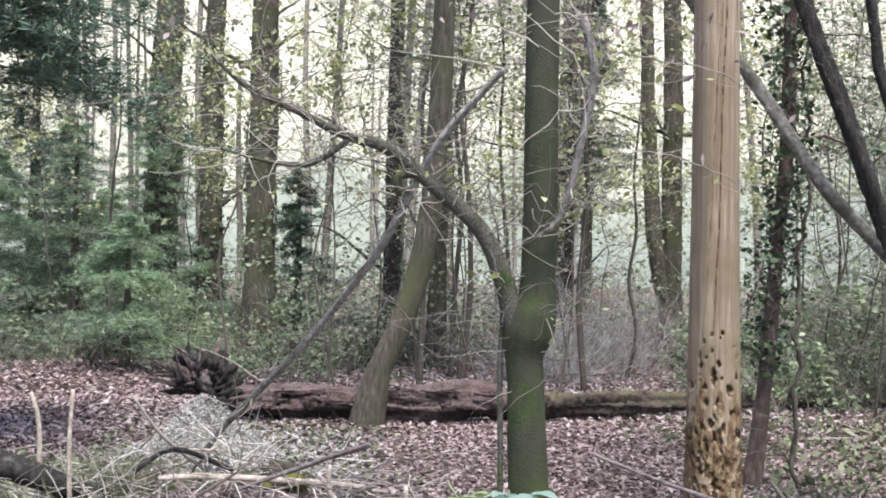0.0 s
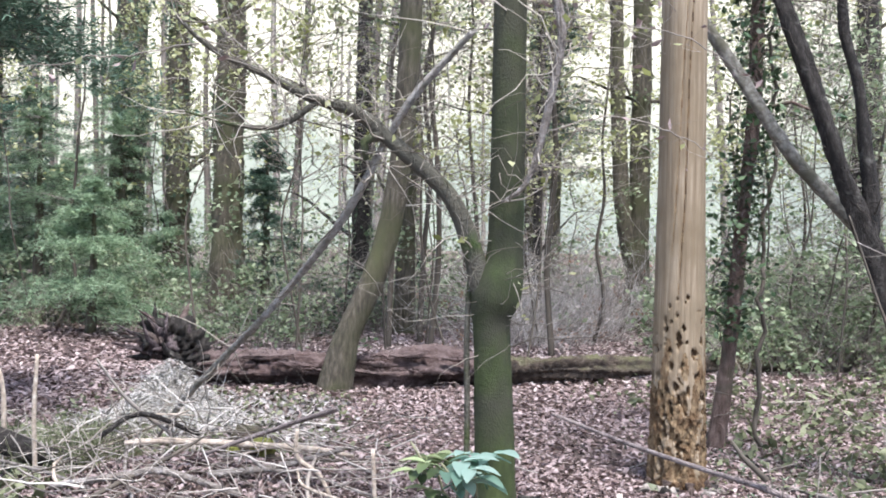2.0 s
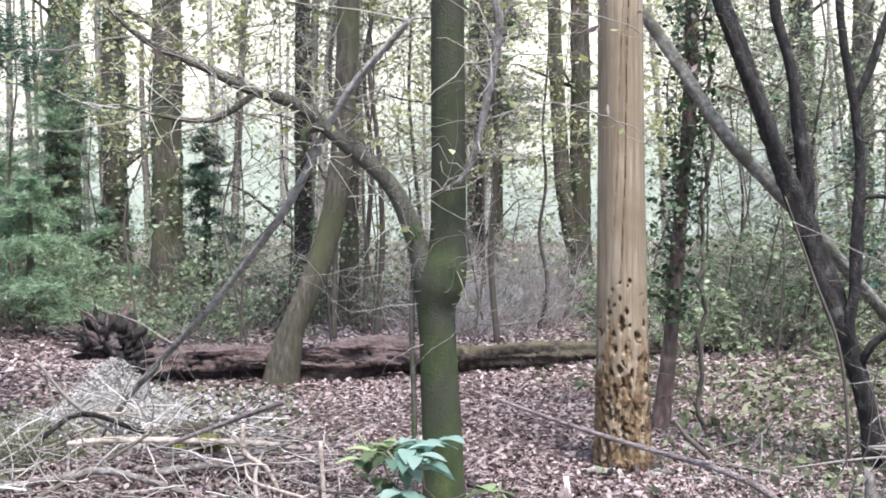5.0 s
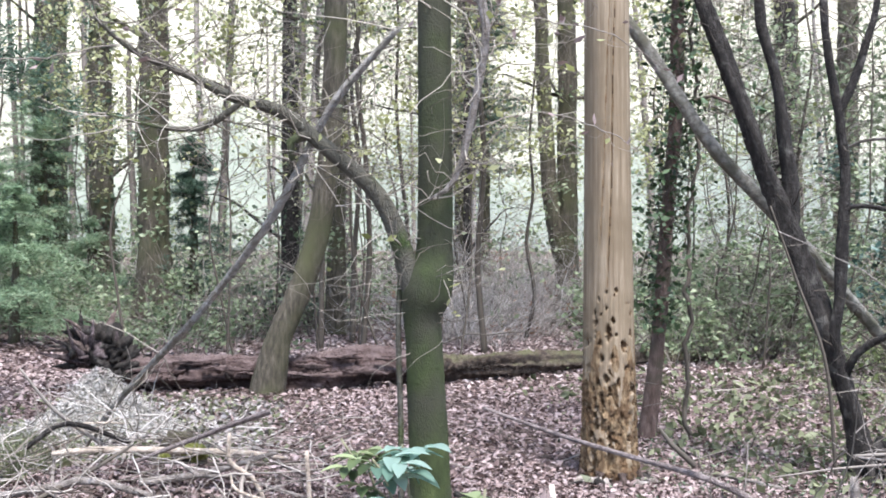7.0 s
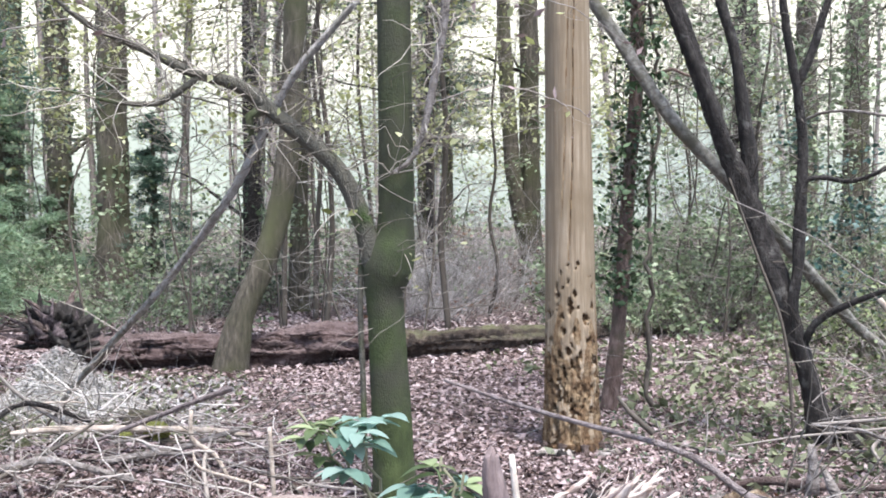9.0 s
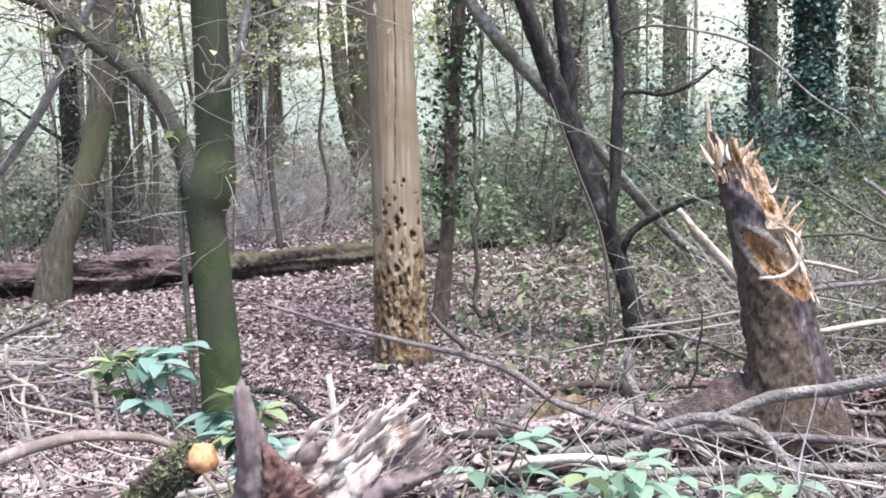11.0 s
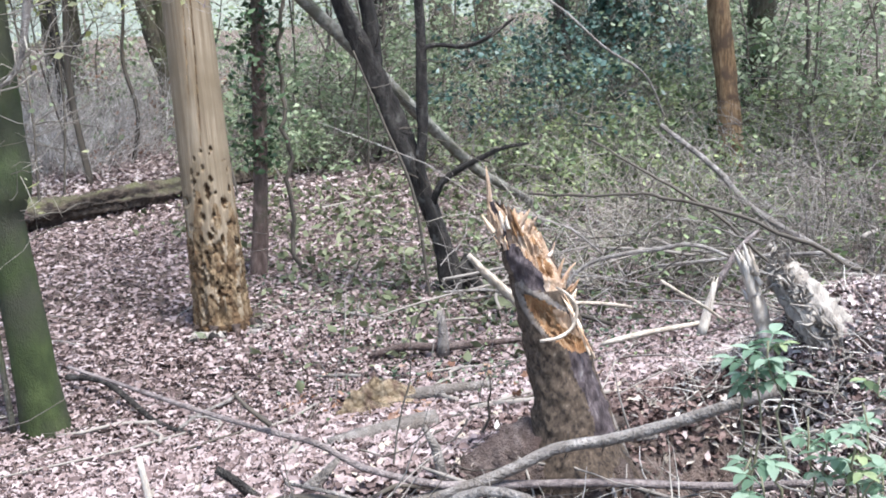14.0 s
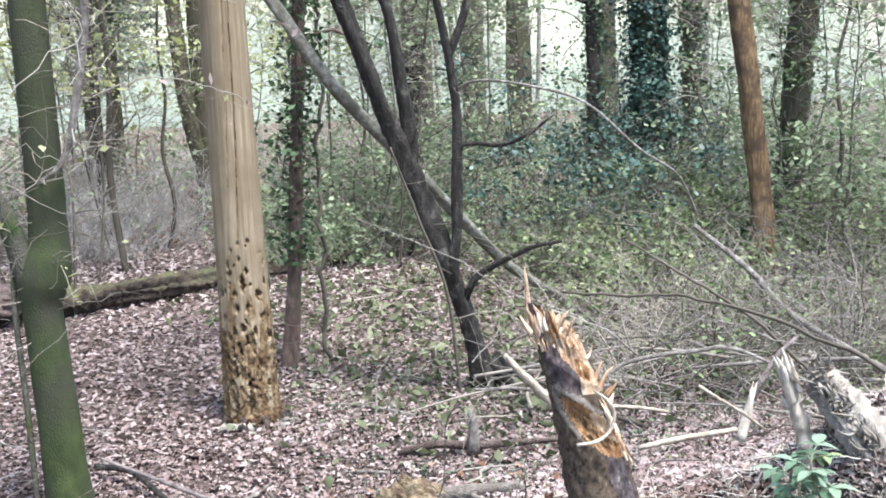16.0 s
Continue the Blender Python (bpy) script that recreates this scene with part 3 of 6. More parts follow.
def tree(name, label, pts, radii, material, seed, top=9.0, limbs=(), limb_mat=None, seg=14, twigs=60, twig_z=(1.2, 9), twig_len=1.0, leaf=None, leaf_n=0, leaf_size=0.05,
         twig_mat=DARKTWIG, flare=1.35, group="", rough=0.05, lump=0.05, droop=0.02, branches=8, limb_twigs=0, step=0.09, twig_r=(0.002, 0.005), wander=0.25, cling=None):
    base = thing(name, label, "tree", group)
    x0, y0, z0 = pts[0]
    z0 = float(H(x0, y0)) - 0.08
    base.location = (x0, y0, z0)
    o = np.array([x0, y0, z0])
    body, rad = grow(pts, radii, top, seed) if top else (list(pts), list(radii))
    body = [(x0, y0, z0)] + [b for b in body if b[2] > z0 + 0.12]
    rad = [rad[0] * flare] + rad[-(len(body) - 1):]
    g = Geo(seed)
    g.tube(np.array(body) - o, rad, seg, step, rough, lump)
    part("trunk", g, material, base)
    for k, (lp, lr, *own) in enumerate(limbs):
        b = Geo(seed + 50 + k)
        b.tube(np.array(lp) - o, lr, 9, 0.06, rough, lump)
        part("limb", b, own[0] if own else limb_mat or material, base)
    r = np.random.RandomState(seed + 7)
    P, R = smooth_path(np.array(body) - o, rad, 0.1)
    ok = np.where((P[:, 2] + z0 > twig_z[0]) & (P[:, 2] + z0 < twig_z[1]))[0]
    if len(ok) == 0:
        ok = np.arange(len(P))
    if cling:
        c = Geo(seed + 30)
        n, size, high, own = cling
        i = c.r.randint(0, max(2, int((P[:, 2] < high).sum())), n // 9 + 1).repeat(9)[:n]
        a = c.r.uniform(0, 6.28, n // 9 + 1).repeat(9)[:n] + c.r.normal(size=n) * 0.5
        q = (R[i] + c.r.uniform(0.0, 0.05, n))[:, None]
        c.leaves(P[i] + np.stack([np.cos(a), np.sin(a), 0 * a], -1) * q + c.r.normal(size=(n, 3)) * [0.02, 0.02, 0.12], size, 0.75, 0.15, 0.2)
        part("foliage", c, own, base, "ivy leaves clinging to the bark")
    tips = []
    for k in range(branches):
        i = r.choice(ok)
        a = r.uniform(0, 6.28)
        b = Geo(seed + 200 + k)
        L = twig_len * r.uniform(1.0, 2.2)
        d = np.array([math.cos(a), math.sin(a), r.uniform(0.1, 0.9)])
        mid = P[i] + d * L * 0.5 + r.normal(size=3) * 0.08 * L
        end = P[i] + d * L * np.array([1, 1, 0.75]) + r.normal(size=3) * 0.12 * L
        b.tube([P[i], mid, end], [min(R[i] * 0.4, 0.02 + 0.008 * L), 0.012, 0.004], 5, 0.15, 0.05, wobble=0.03)
        part("branch", b, material, base)
        s = r.uniform(0.2, 1, 14)[:, None]
        tips.append(P[i] * (1 - s) + end * s)
    if twigs:
        i = r.choice(ok, twigs)
        st = P[i]
        for lp, lr, *own in limbs:
            if limb_twigs and lp[0][2] > 0.3:
                q = smooth_path(np.array(lp) - o, lr, 0.03)[0]
                tips.append(q[r.randint(0, len(q), max(4, int(limb_twigs * len(q) / 60)))])
        if tips:
            st = np.vstack([st, np.vstack(tips)])
        a = r.uniform(0, 6.28, len(st))
        d = np.stack([np.cos(a), np.sin(a), r.uniform(-0.3, 0.8, len(st))], -1)
        t = Geo(seed + 9)
        Q = t.sprigs(st, d, twig_len * r.uniform(0.3, 1.0, len(st)), r.uniform(twig_r[0], twig_r[1], len(st)), 8, wander, droop)
        part("twig_spray", t, twig_mat, base)
        if leaf and leaf_n:
            f = Geo(seed + 11)
            Q = Q[:, 2:].reshape(-1, 3)
            c = Q[r.randint(0, len(Q), leaf_n)] + r.normal(size=(leaf_n, 3)) * 0.05
            f.leaves(c, leaf_size, 0.6, 0.25, 0.2)
            part("foliage", f, leaf, base)
    return base


# the bare dead trunk, pitted by woodpeckers low down
def snag():
    base = thing("dead_snag", "bare pale dead trunk with long crack and woodpecker holes", "dead tree")
    base.location = (1.46, 5.68, 0.0)
    r = np.random.RandomState(5)
    seg, dz = 150, 0.008
    zz = np.concatenate([np.arange(-0.1, 1.2, dz), np.arange(1.2, 5.2, 0.05)])
    th = np.arange(seg) / seg * 2 * np.pi
    rad = np.interp(zz, [-0.1, 0.02, 0.12, 0.35, 0.75, 1.7, 2.6, 5.2], [0.17, 0.164, 0.155, 0.147, 0.137, 0.123, 0.119, 0.1])
    R = rad[:, None] * np.ones((1, seg))
    Z, T = np.meshgrid(zz, th, indexing="ij")
    for k in range(5):
        R *= 1 + 0.008 * np.sin(T * (k + 2) + Z * r.uniform(0.3, 1.2) + r.uniform(0, 6))
    R *= 1 + 0.007 * r.normal(size=(1, seg))
    low = np.clip((0.75 - Z) / 0.4, 0, 1)
    grain = r.normal(size=R.shape)
    grain = (grain + np.roll(grain, 1, 0) + np.roll(grain, 2, 0) + np.roll(grain, 1, 1)) / 4
    R += 0.006 * grain * low
    deep = np.zeros_like(R)
    crack = 4.47 + (Z - 1.2) * 0.28 + 0.03 * np.sin(Z * 5)
    cr = np.exp(-((T - crack) / 0.022) ** 2) * np.clip((Z - 0.9) / 0.4, 0, 1)
    fine = np.exp(-((T - crack + 0.5 - 0.1 * Z) / 0.03) ** 2) * np.clip((Z - 1.0) / 0.4, 0, 1) * 0.45
    R -= 0.014 * cr + 0.01 * fine
    deep = np.maximum(deep, np.maximum(cr * 0.85, fine))
    slow = np.zeros_like(R)
    for k in range(26):
        slow += np.sin(T * r.randint(2, 11) + Z * r.uniform(-22, 22) + r.uniform(0, 6.28)) / 5.1
    R -= 0.012 * np.clip(slow - 0.25, 0, 1.2) * np.clip((0.62 - Z) / 0.35, 0, 1)
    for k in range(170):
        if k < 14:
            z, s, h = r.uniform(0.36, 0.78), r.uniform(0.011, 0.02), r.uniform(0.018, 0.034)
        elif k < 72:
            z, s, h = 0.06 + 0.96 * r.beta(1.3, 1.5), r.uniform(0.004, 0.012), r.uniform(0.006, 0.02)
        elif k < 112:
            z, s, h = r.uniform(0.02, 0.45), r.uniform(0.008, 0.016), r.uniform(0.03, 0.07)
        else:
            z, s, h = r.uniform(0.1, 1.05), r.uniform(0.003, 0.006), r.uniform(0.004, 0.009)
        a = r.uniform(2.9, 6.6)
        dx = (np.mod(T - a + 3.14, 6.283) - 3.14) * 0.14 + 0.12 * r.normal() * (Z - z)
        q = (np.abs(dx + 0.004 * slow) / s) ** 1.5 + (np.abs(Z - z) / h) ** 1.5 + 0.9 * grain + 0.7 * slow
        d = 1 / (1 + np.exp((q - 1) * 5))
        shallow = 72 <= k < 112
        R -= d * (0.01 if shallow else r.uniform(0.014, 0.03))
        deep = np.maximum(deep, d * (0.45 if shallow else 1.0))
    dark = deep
    R = np.maximum(R, 0.03)
    cx, cy = -0.008 * zz, 0 * zz
    v = np.stack([cx[:, None] + R * np.cos(T), cy[:, None] + R * np.sin(T), Z], -1)
    v[0, :, 2] = -0.12
    k = len(zz)
    i = np.arange(k - 1)[:, None] * seg
    j = np.arange(seg)[None]
    q = np.stack([i + j, i + (j + 1) % seg, i + seg + (j + 1) % seg, i + seg + j], -1)
    g = Geo(6)
    g.add(v.reshape(-1, 3), q.reshape(-1, 4))
    me = g.mesh("trunk")
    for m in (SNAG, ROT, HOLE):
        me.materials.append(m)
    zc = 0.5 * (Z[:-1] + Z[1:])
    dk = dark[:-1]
    # deep pits and crack get painted shade in dark brown; the foot matches
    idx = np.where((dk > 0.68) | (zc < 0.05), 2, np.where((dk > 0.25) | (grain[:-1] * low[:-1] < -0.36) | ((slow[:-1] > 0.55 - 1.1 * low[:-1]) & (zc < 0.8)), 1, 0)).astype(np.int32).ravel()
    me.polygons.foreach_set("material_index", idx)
    ob = new("trunk", me)
    ob.parent = base
    for k in range(4):
        f = Geo(8 + k)
        a = -2.9 + k * 0.75
        p = np.array([0.155 * math.cos(a), 0.155 * math.sin(a), 0.04])
        f.tube([p, p * 1.15 + [0, 0, -0.03], p * 1.35 + [0, 0, -0.09]], [0.024, 0.016, 0.008], 8, 0.02, 0.3, 0.2)
        part("root_flare", f, EARTH, base)


    for k in range(16):
        f = Geo(1750 + k)
        a = f.r.uniform(-2.6, -0.2)
        p = np.array([math.cos(a), math.sin(a), 0.0]) * f.r.uniform(0.15, 0.26)
        z = float(H(1.46 + p[0], 5.68 + p[1])) + 0.012
        f.tube(np.array([(p[0], p[1], z), (p[0] + f.r.normal() * 0.04, p[1] + f.r.normal() * 0.03, z + 0.01), (p[0] + f.r.normal() * 0.07, p[1] + f.r.normal() * 0.04, z)]), [0.008, 0.02, 0.006], 7, 0.015, 0.4, 0.3)
        part("bark_flake", f, (GREYBRANCH, PALELOG, DARKBARK)[k % 3], base)


snag()


# the mossy forked tree
tree("mossy_tree", "young beech with smooth trunk covered in green moss", [(0.42, 4.66, 0.0), (0.4, 4.66, 0.2), (0.394, 4.66, 0.367), (0.384, 4.66, 0.613), (0.379, 4.66, 0.81), (0.372, 4.66, 0.92), (0.374, 4.66, 0.97), (0.388, 4.655, 1.04), (0.405, 4.655, 1.11), (0.419, 4.66, 1.18), (0.422, 4.66, 1.28), (0.422, 4.66, 1.7), (0.422, 4.66, 2.33)],
     [0.098, 0.092, 0.088, 0.083, 0.079, 0.08, 0.09, 0.108, 0.103, 0.086, 0.077, 0.075, 0.073], MOSS, 21, step=0.025, top=8.5, seg=26, rough=0.012, lump=0.025, twigs=70, twig_z=(0.7, 6), twig_len=0.75, branches=0, leaf=SPRING, leaf_n=90, leaf_size=0.045, twig_mat=FINETWIG, twig_r=(0.0018, 0.0044), wander=0.32, flare=1.15, limb_mat=SMOOTHBARK, limb_twigs=110,
             limbs=[([(0.36, 4.65, 0.95), (0.338, 4.645, 1.03), (0.305, 4.65, 1.14), (0.27, 4.66, 1.27), (0.17, 4.66, 1.48), (-0.05, 4.66, 1.68), (-0.24, 4.66, 1.83), (-0.43, 4.64, 1.88), (-0.62, 4.62, 1.97), (-0.85, 4.58, 2.07), (-1.0, 4.55, 2.2)],
                     [0.055, 0.055, 0.048, 0.044, 0.038, 0.034, 0.029, 0.021, 0.016, 0.011, 0.006], MOSSLIMB),
            ([(-0.4, 4.64, 1.87), (-0.5, 4.63, 1.79), (-0.57, 4.62, 1.75), (-0.73, 4.6, 1.75), (-0.95, 4.56, 1.8)], [0.014, 0.015, 0.013, 0.01, 0.004]),
                    ([(-0.1, 4.66, 1.74), (-0.2, 4.65, 1.70), (-0.19, 4.65, 1.62)], [0.03, 0.02, 0.012]),
                    ([(0.28, 4.67, 0.0), (0.275, 4.67, 0.5), (0.265, 4.67, 0.9), (0.28, 4.67, 1.22)], [0.014, 0.013, 0.013, 0.012]),
                    ([(0.39, 4.54, 1.45), (0.46, 4.54, 1.49), (0.52, 4.54, 1.59), (0.58, 4.53, 1.85), (0.63, 4.53, 2.17), (0.58, 4.55, 2.4)], [0.006, 0.011, 0.014, 0.018, 0.02, 0.02], GREYBRANCH)])

# dead branch that leans across
def dead_branch():
    base = thing("leaning_dead_branch", "long grey dead branch leaning up against the beech limb", "branch")
    base.location = (-1.516, 6.95, 0.076)
    o = np.array([-1.516, 6.95, 0.076])
    g = Geo(31)
    pts = [(-1.516, 6.95, 0.076), (-1.317, 6.5, 0.299), (-1.072, 6.05, 0.541), (-0.823, 5.6, 0.772), (-0.638, 5.25, 0.955), (-0.276, 4.82, 1.402), (-0.086, 4.66, 1.738), (0.027, 4.56, 1.908), (0.244, 4.46, 2.148)]
    g.tube(np.array(pts) - o, [0.016, 0.0166, 0.0164, 0.0161, 0.0159, 0.0156, 0.0148, 0.0164, 0.0115], 14, 0.018, 0.16, 0.16, ragged=0.05)
    part("stem", g, LICHENED, base)
    r = np.random.RandomState(3)
    t = Geo(32)
    P, _ = smooth_path(np.array(pts) - o, [1] * 9, 0.05)
    st = P[r.randint(4, len(P), 34)]
    t.sprigs(st, r.normal(size=(34, 3)) + [0, 0, -0.2], r.uniform(0.15, 0.6, 34), 0.004, 6, 0.3, 0.03)
    part("twig_spray", t, FINETWIG, base)


dead_branch()


# fallen log with its torn root plate
def fallen_log():
    base = thing("fallen_log", "long fallen rotting log with torn roots, red-brown bark", "log")
    base.location = (0, 9.4, 0)
    o = np.array([0, 9.4, 0])
    g = Geo(41)
    g.tube(np.array([(-1.8, 9.12, 0.16), (-1.2, 9.17, 0.14), (-0.4, 9.27, 0.13), (0.3, 9.4, 0.15), (0.75, 9.5, 0.14)]) - o, [0.13, 0.14, 0.132, 0.146, 0.125], 40, 0.02, 0.13, 0.26)
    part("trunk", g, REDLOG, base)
    g = Geo(42)
    g.tube(np.array([(0.7, 9.5, 0.135), (1.1, 9.68, 0.13), (1.6, 9.85, 0.14), (2.3, 10.1, 0.115), (3.3, 10.5, 0.08), (4.2, 10.8, 0.04)]) - o, [0.115, 0.088, 0.092, 0.082, 0.072, 0.05], 28, 0.022, 0.2, 0.3)
    part("mossy_end", g, MOSSLOG, base, "moss-grown thinner end of the log")
    for k in range(22):
        g = Geo(760 + k)
        x, a = g.r.uniform(-1.75, 0.6), g.r.uniform(-0.3, 1.7)
        L, y, z = g.r.uniform(0.12, 0.45), 9.23 + 0.13 * x - 0.125 * math.cos(a), 0.145 + 0.13 * math.sin(a)
        g.tube(np.array([(x, y, z), (x + 0.5 * L, y + 0.05 * L, z + g.r.uniform(-0.015, 0.015)), (x + L, y + 0.12 * L, z + g.r.uniform(-0.03, 0.03))]) - o, [0.008, g.r.uniform(0.009, 0.02), 0.005], 9, 0.018, 0.8, 0.4)
        part("bark_strip", g, REDLOG, base)
    g = Geo(43)
    g.tube(np.array([(-1.72, 9.12, 0.15)] + [(-1.865, 9.12, 0.388), (-2.051, 9.12, 0.453), (-2.172, 9.12, 0.49)]) - o, [0.12, 0.11, 0.085, 0.04], 22, 0.02, 0.5, 0.35, ragged=0.14)
    part("root_plate", g, DARKBARK, base, "dark torn roots at the butt of the log")
    for k in range(36):
        g = Geo(700 + k)
        a = radians(g.r.uniform(80, 140) if k % 4 else g.r.uniform(150, 190))
        L = g.r.uniform(0.18, 0.42)
        st = np.array([-2.031 + g.r.uniform(-0.14, 0.26), 9.12 + g.r.uniform(-0.14, 0.12), 0.393 + g.r.uniform(-0.14, 0.06)])
        st[2] -= 0.3 * max(0.0, st[0] - -1.991)
        e = st + np.array([math.cos(a) * L, g.r.normal() * 0.1, math.sin(a) * L * 0.75])
        e[2] = max(e[2], 0.02)
        g.tube(np.array([st, 0.5 * (st + e) + g.r.normal(size=3) * 0.035, e]) - o, [g.r.uniform(0.03, 0.055), g.r.uniform(0.018, 0.03), 0.004], 9, 0.02, 0.4, 0.3, ragged=0.04)
        part("root", g, (DARKBARK, PURPLEBARK, ROOTBARK)[k % 3], base)


fallen_log()

# the tree that leans over the log
tree("leaning_tree", "mossy brown tree leaning from behind the fallen log", [(-0.62, 9.0, 0.0), (-0.50, 9.02, 0.43), (-0.33, 9.05, 0.85), (-0.19, 9.10, 1.28), (-0.10, 9.10, 1.80), (-0.05, 9.10, 2.47), (-0.02, 9.10, 3.32)],
     [0.1188, 0.11, 0.1021, 0.095, 0.095, 0.0933, 0.0915], BARK, 51, top=10, twigs=70, leaf=SPRING, leaf_n=500, twig_z=(1.6, 9), twig_len=1.2)


def far_tree(x, y, r0, seed, label, material=BARK, fork=0.0, lean=(0.0, 0.0), leaf=SPRING, leaf_n=500, twig_z=(1.0, 9), **kw):
    h = [0, 1.2, 2.6, 4.2]
    pts = [(x + lean[0] * z, y + lean[1] * z, z) for z in h]
    limbs = []
    if fork:
        limbs = [([(x + 0.4 * r0, y, 0.6), (x + fork * 0.5, y, 1.6), (x + fork * 0.8, y + 0.1, 3.5), (x + fork, y + 0.2, 7)], [r0 * 0.8, r0 * 0.75, r0 * 0.65, r0 * 0.4])]
    kw.setdefault("twigs", 60)
    kw.setdefault("twig_len", 1.3)
    return tree("woodland_tree", label, pts, [r0, r0 * 0.9, r0 * 0.84, r0 * 0.78], material, seed, top=11, limbs=limbs, leaf=leaf, leaf_n=leaf_n, twig_z=twig_z, group="woodland trees", **kw)


far_tree(-5.0, 19.0, 0.36, 61, "stout grey-brown woodland tree with ivy flecks", lean=(0.012, 0), cling=(420, 0.09, 5.5, SHRUB))
far_tree(-3.75, 17.5, 0.22, 62, "slender woodland tree clad in ivy leaves", lean=(-0.01, 0), leaf=IVY, leaf_n=1800, twig_z=(0.3, 6), cling=(900, 0.09, 5.0, DEEPGREEN))
far_tree(-2.4, 14.2, 0.235, 63, "straight grey-brown woodland tree behind the fallen log", cling=(420, 0.075, 4.5, SHRUB))
far_tree(-0.75, 16.5, 0.15, 64, "thin dark woodland tree in the undergrowth", DARKBARK, cling=(260, 0.07, 4.0, DEEPGREEN))
far_tree(-0.05, 14.2, 0.13, 65, "dark woodland tree behind the leaning tree", BARK, lean=(0.012, 0))
far_tree(3.3, 15.4, 0.17, 66, "forked mossy woodland tree with two stems", fork=-0.42, lean=(-0.004, 0), cling=(200, 0.07, 4.0, SHRUB))
far_tree(1.8, 15.1, 0.07, 67, "slim dark young tree among the undergrowth", DARKBARK)
far_tree(2.1, 18.5, 0.14, 68, "slender grey woodland tree far back")
far_tree(10.4, 21.3, 0.3, 69, "grey woodland tree on the bright side of the wood")
far_tree(11.9, 22.0, 0.33, 70, "grey woodland tree with bare lower trunk")
far_tree(8.4, 19.5, 0.26, 71, "dark grey woodland tree in the far undergrowth")
far_tree(13.6, 21.0, 0.28, 72, "ivy-clad woodland tree beside the hollies", leaf=IVY, leaf_n=2500, twig_z=(0.3, 6))
far_tree(6.4, 15.0, 0.2, 73, "dark woodland tree behind the forked tree", DARKBARK)

far_tree(7.87, 12.35, 0.11, 74, "dark ivy-grown stem behind the brambles", DARKBARK, leaf=IVY, leaf_n=1800, twig_z=(0.3, 6), twigs=300, twig_len=0.3, cling=(900, 0.07, 5.0, DEEPGREEN))
far_tree(8.87, 12.5, 0.24, 75, "stout tree hidden under thick blue-green ivy", BARK, leaf=HOLLY, leaf_n=15000, leaf_size=0.085, twig_z=(0.8, 6), twigs=1500, twig_len=0.46, cling=(4000, 0.085, 5.0, HOLLY))
far_tree(10.34, 13.5, 0.16, 76, "ivy-clad tree behind the red-barked tree", BARK, leaf=IVY, leaf_n=4000, leaf_size=0.07, twig_z=(0.8, 6), twigs=500, twig_len=0.35, cling=(1200, 0.07, 5.0, DEEPGREEN))

# ivy tree beside the snag
tree("ivy_tree", "slim tree wrapped in dark ivy beside the dead snag", [(1.95, 6.72, 0.0), (2.04, 6.71, 0.66), (2.09, 6.70, 1.39), (2.14, 6.68, 2.11), (2.15, 6.67, 2.83)], [0.048, 0.046, 0.044, 0.044, 0.043], IVYBARK, 81, top=8, flare=1.3,
     twigs=700, twig_z=(0.75, 4.5), twig_len=0.28, leaf=IVY, leaf_n=2500, leaf_size=0.052, branches=2)

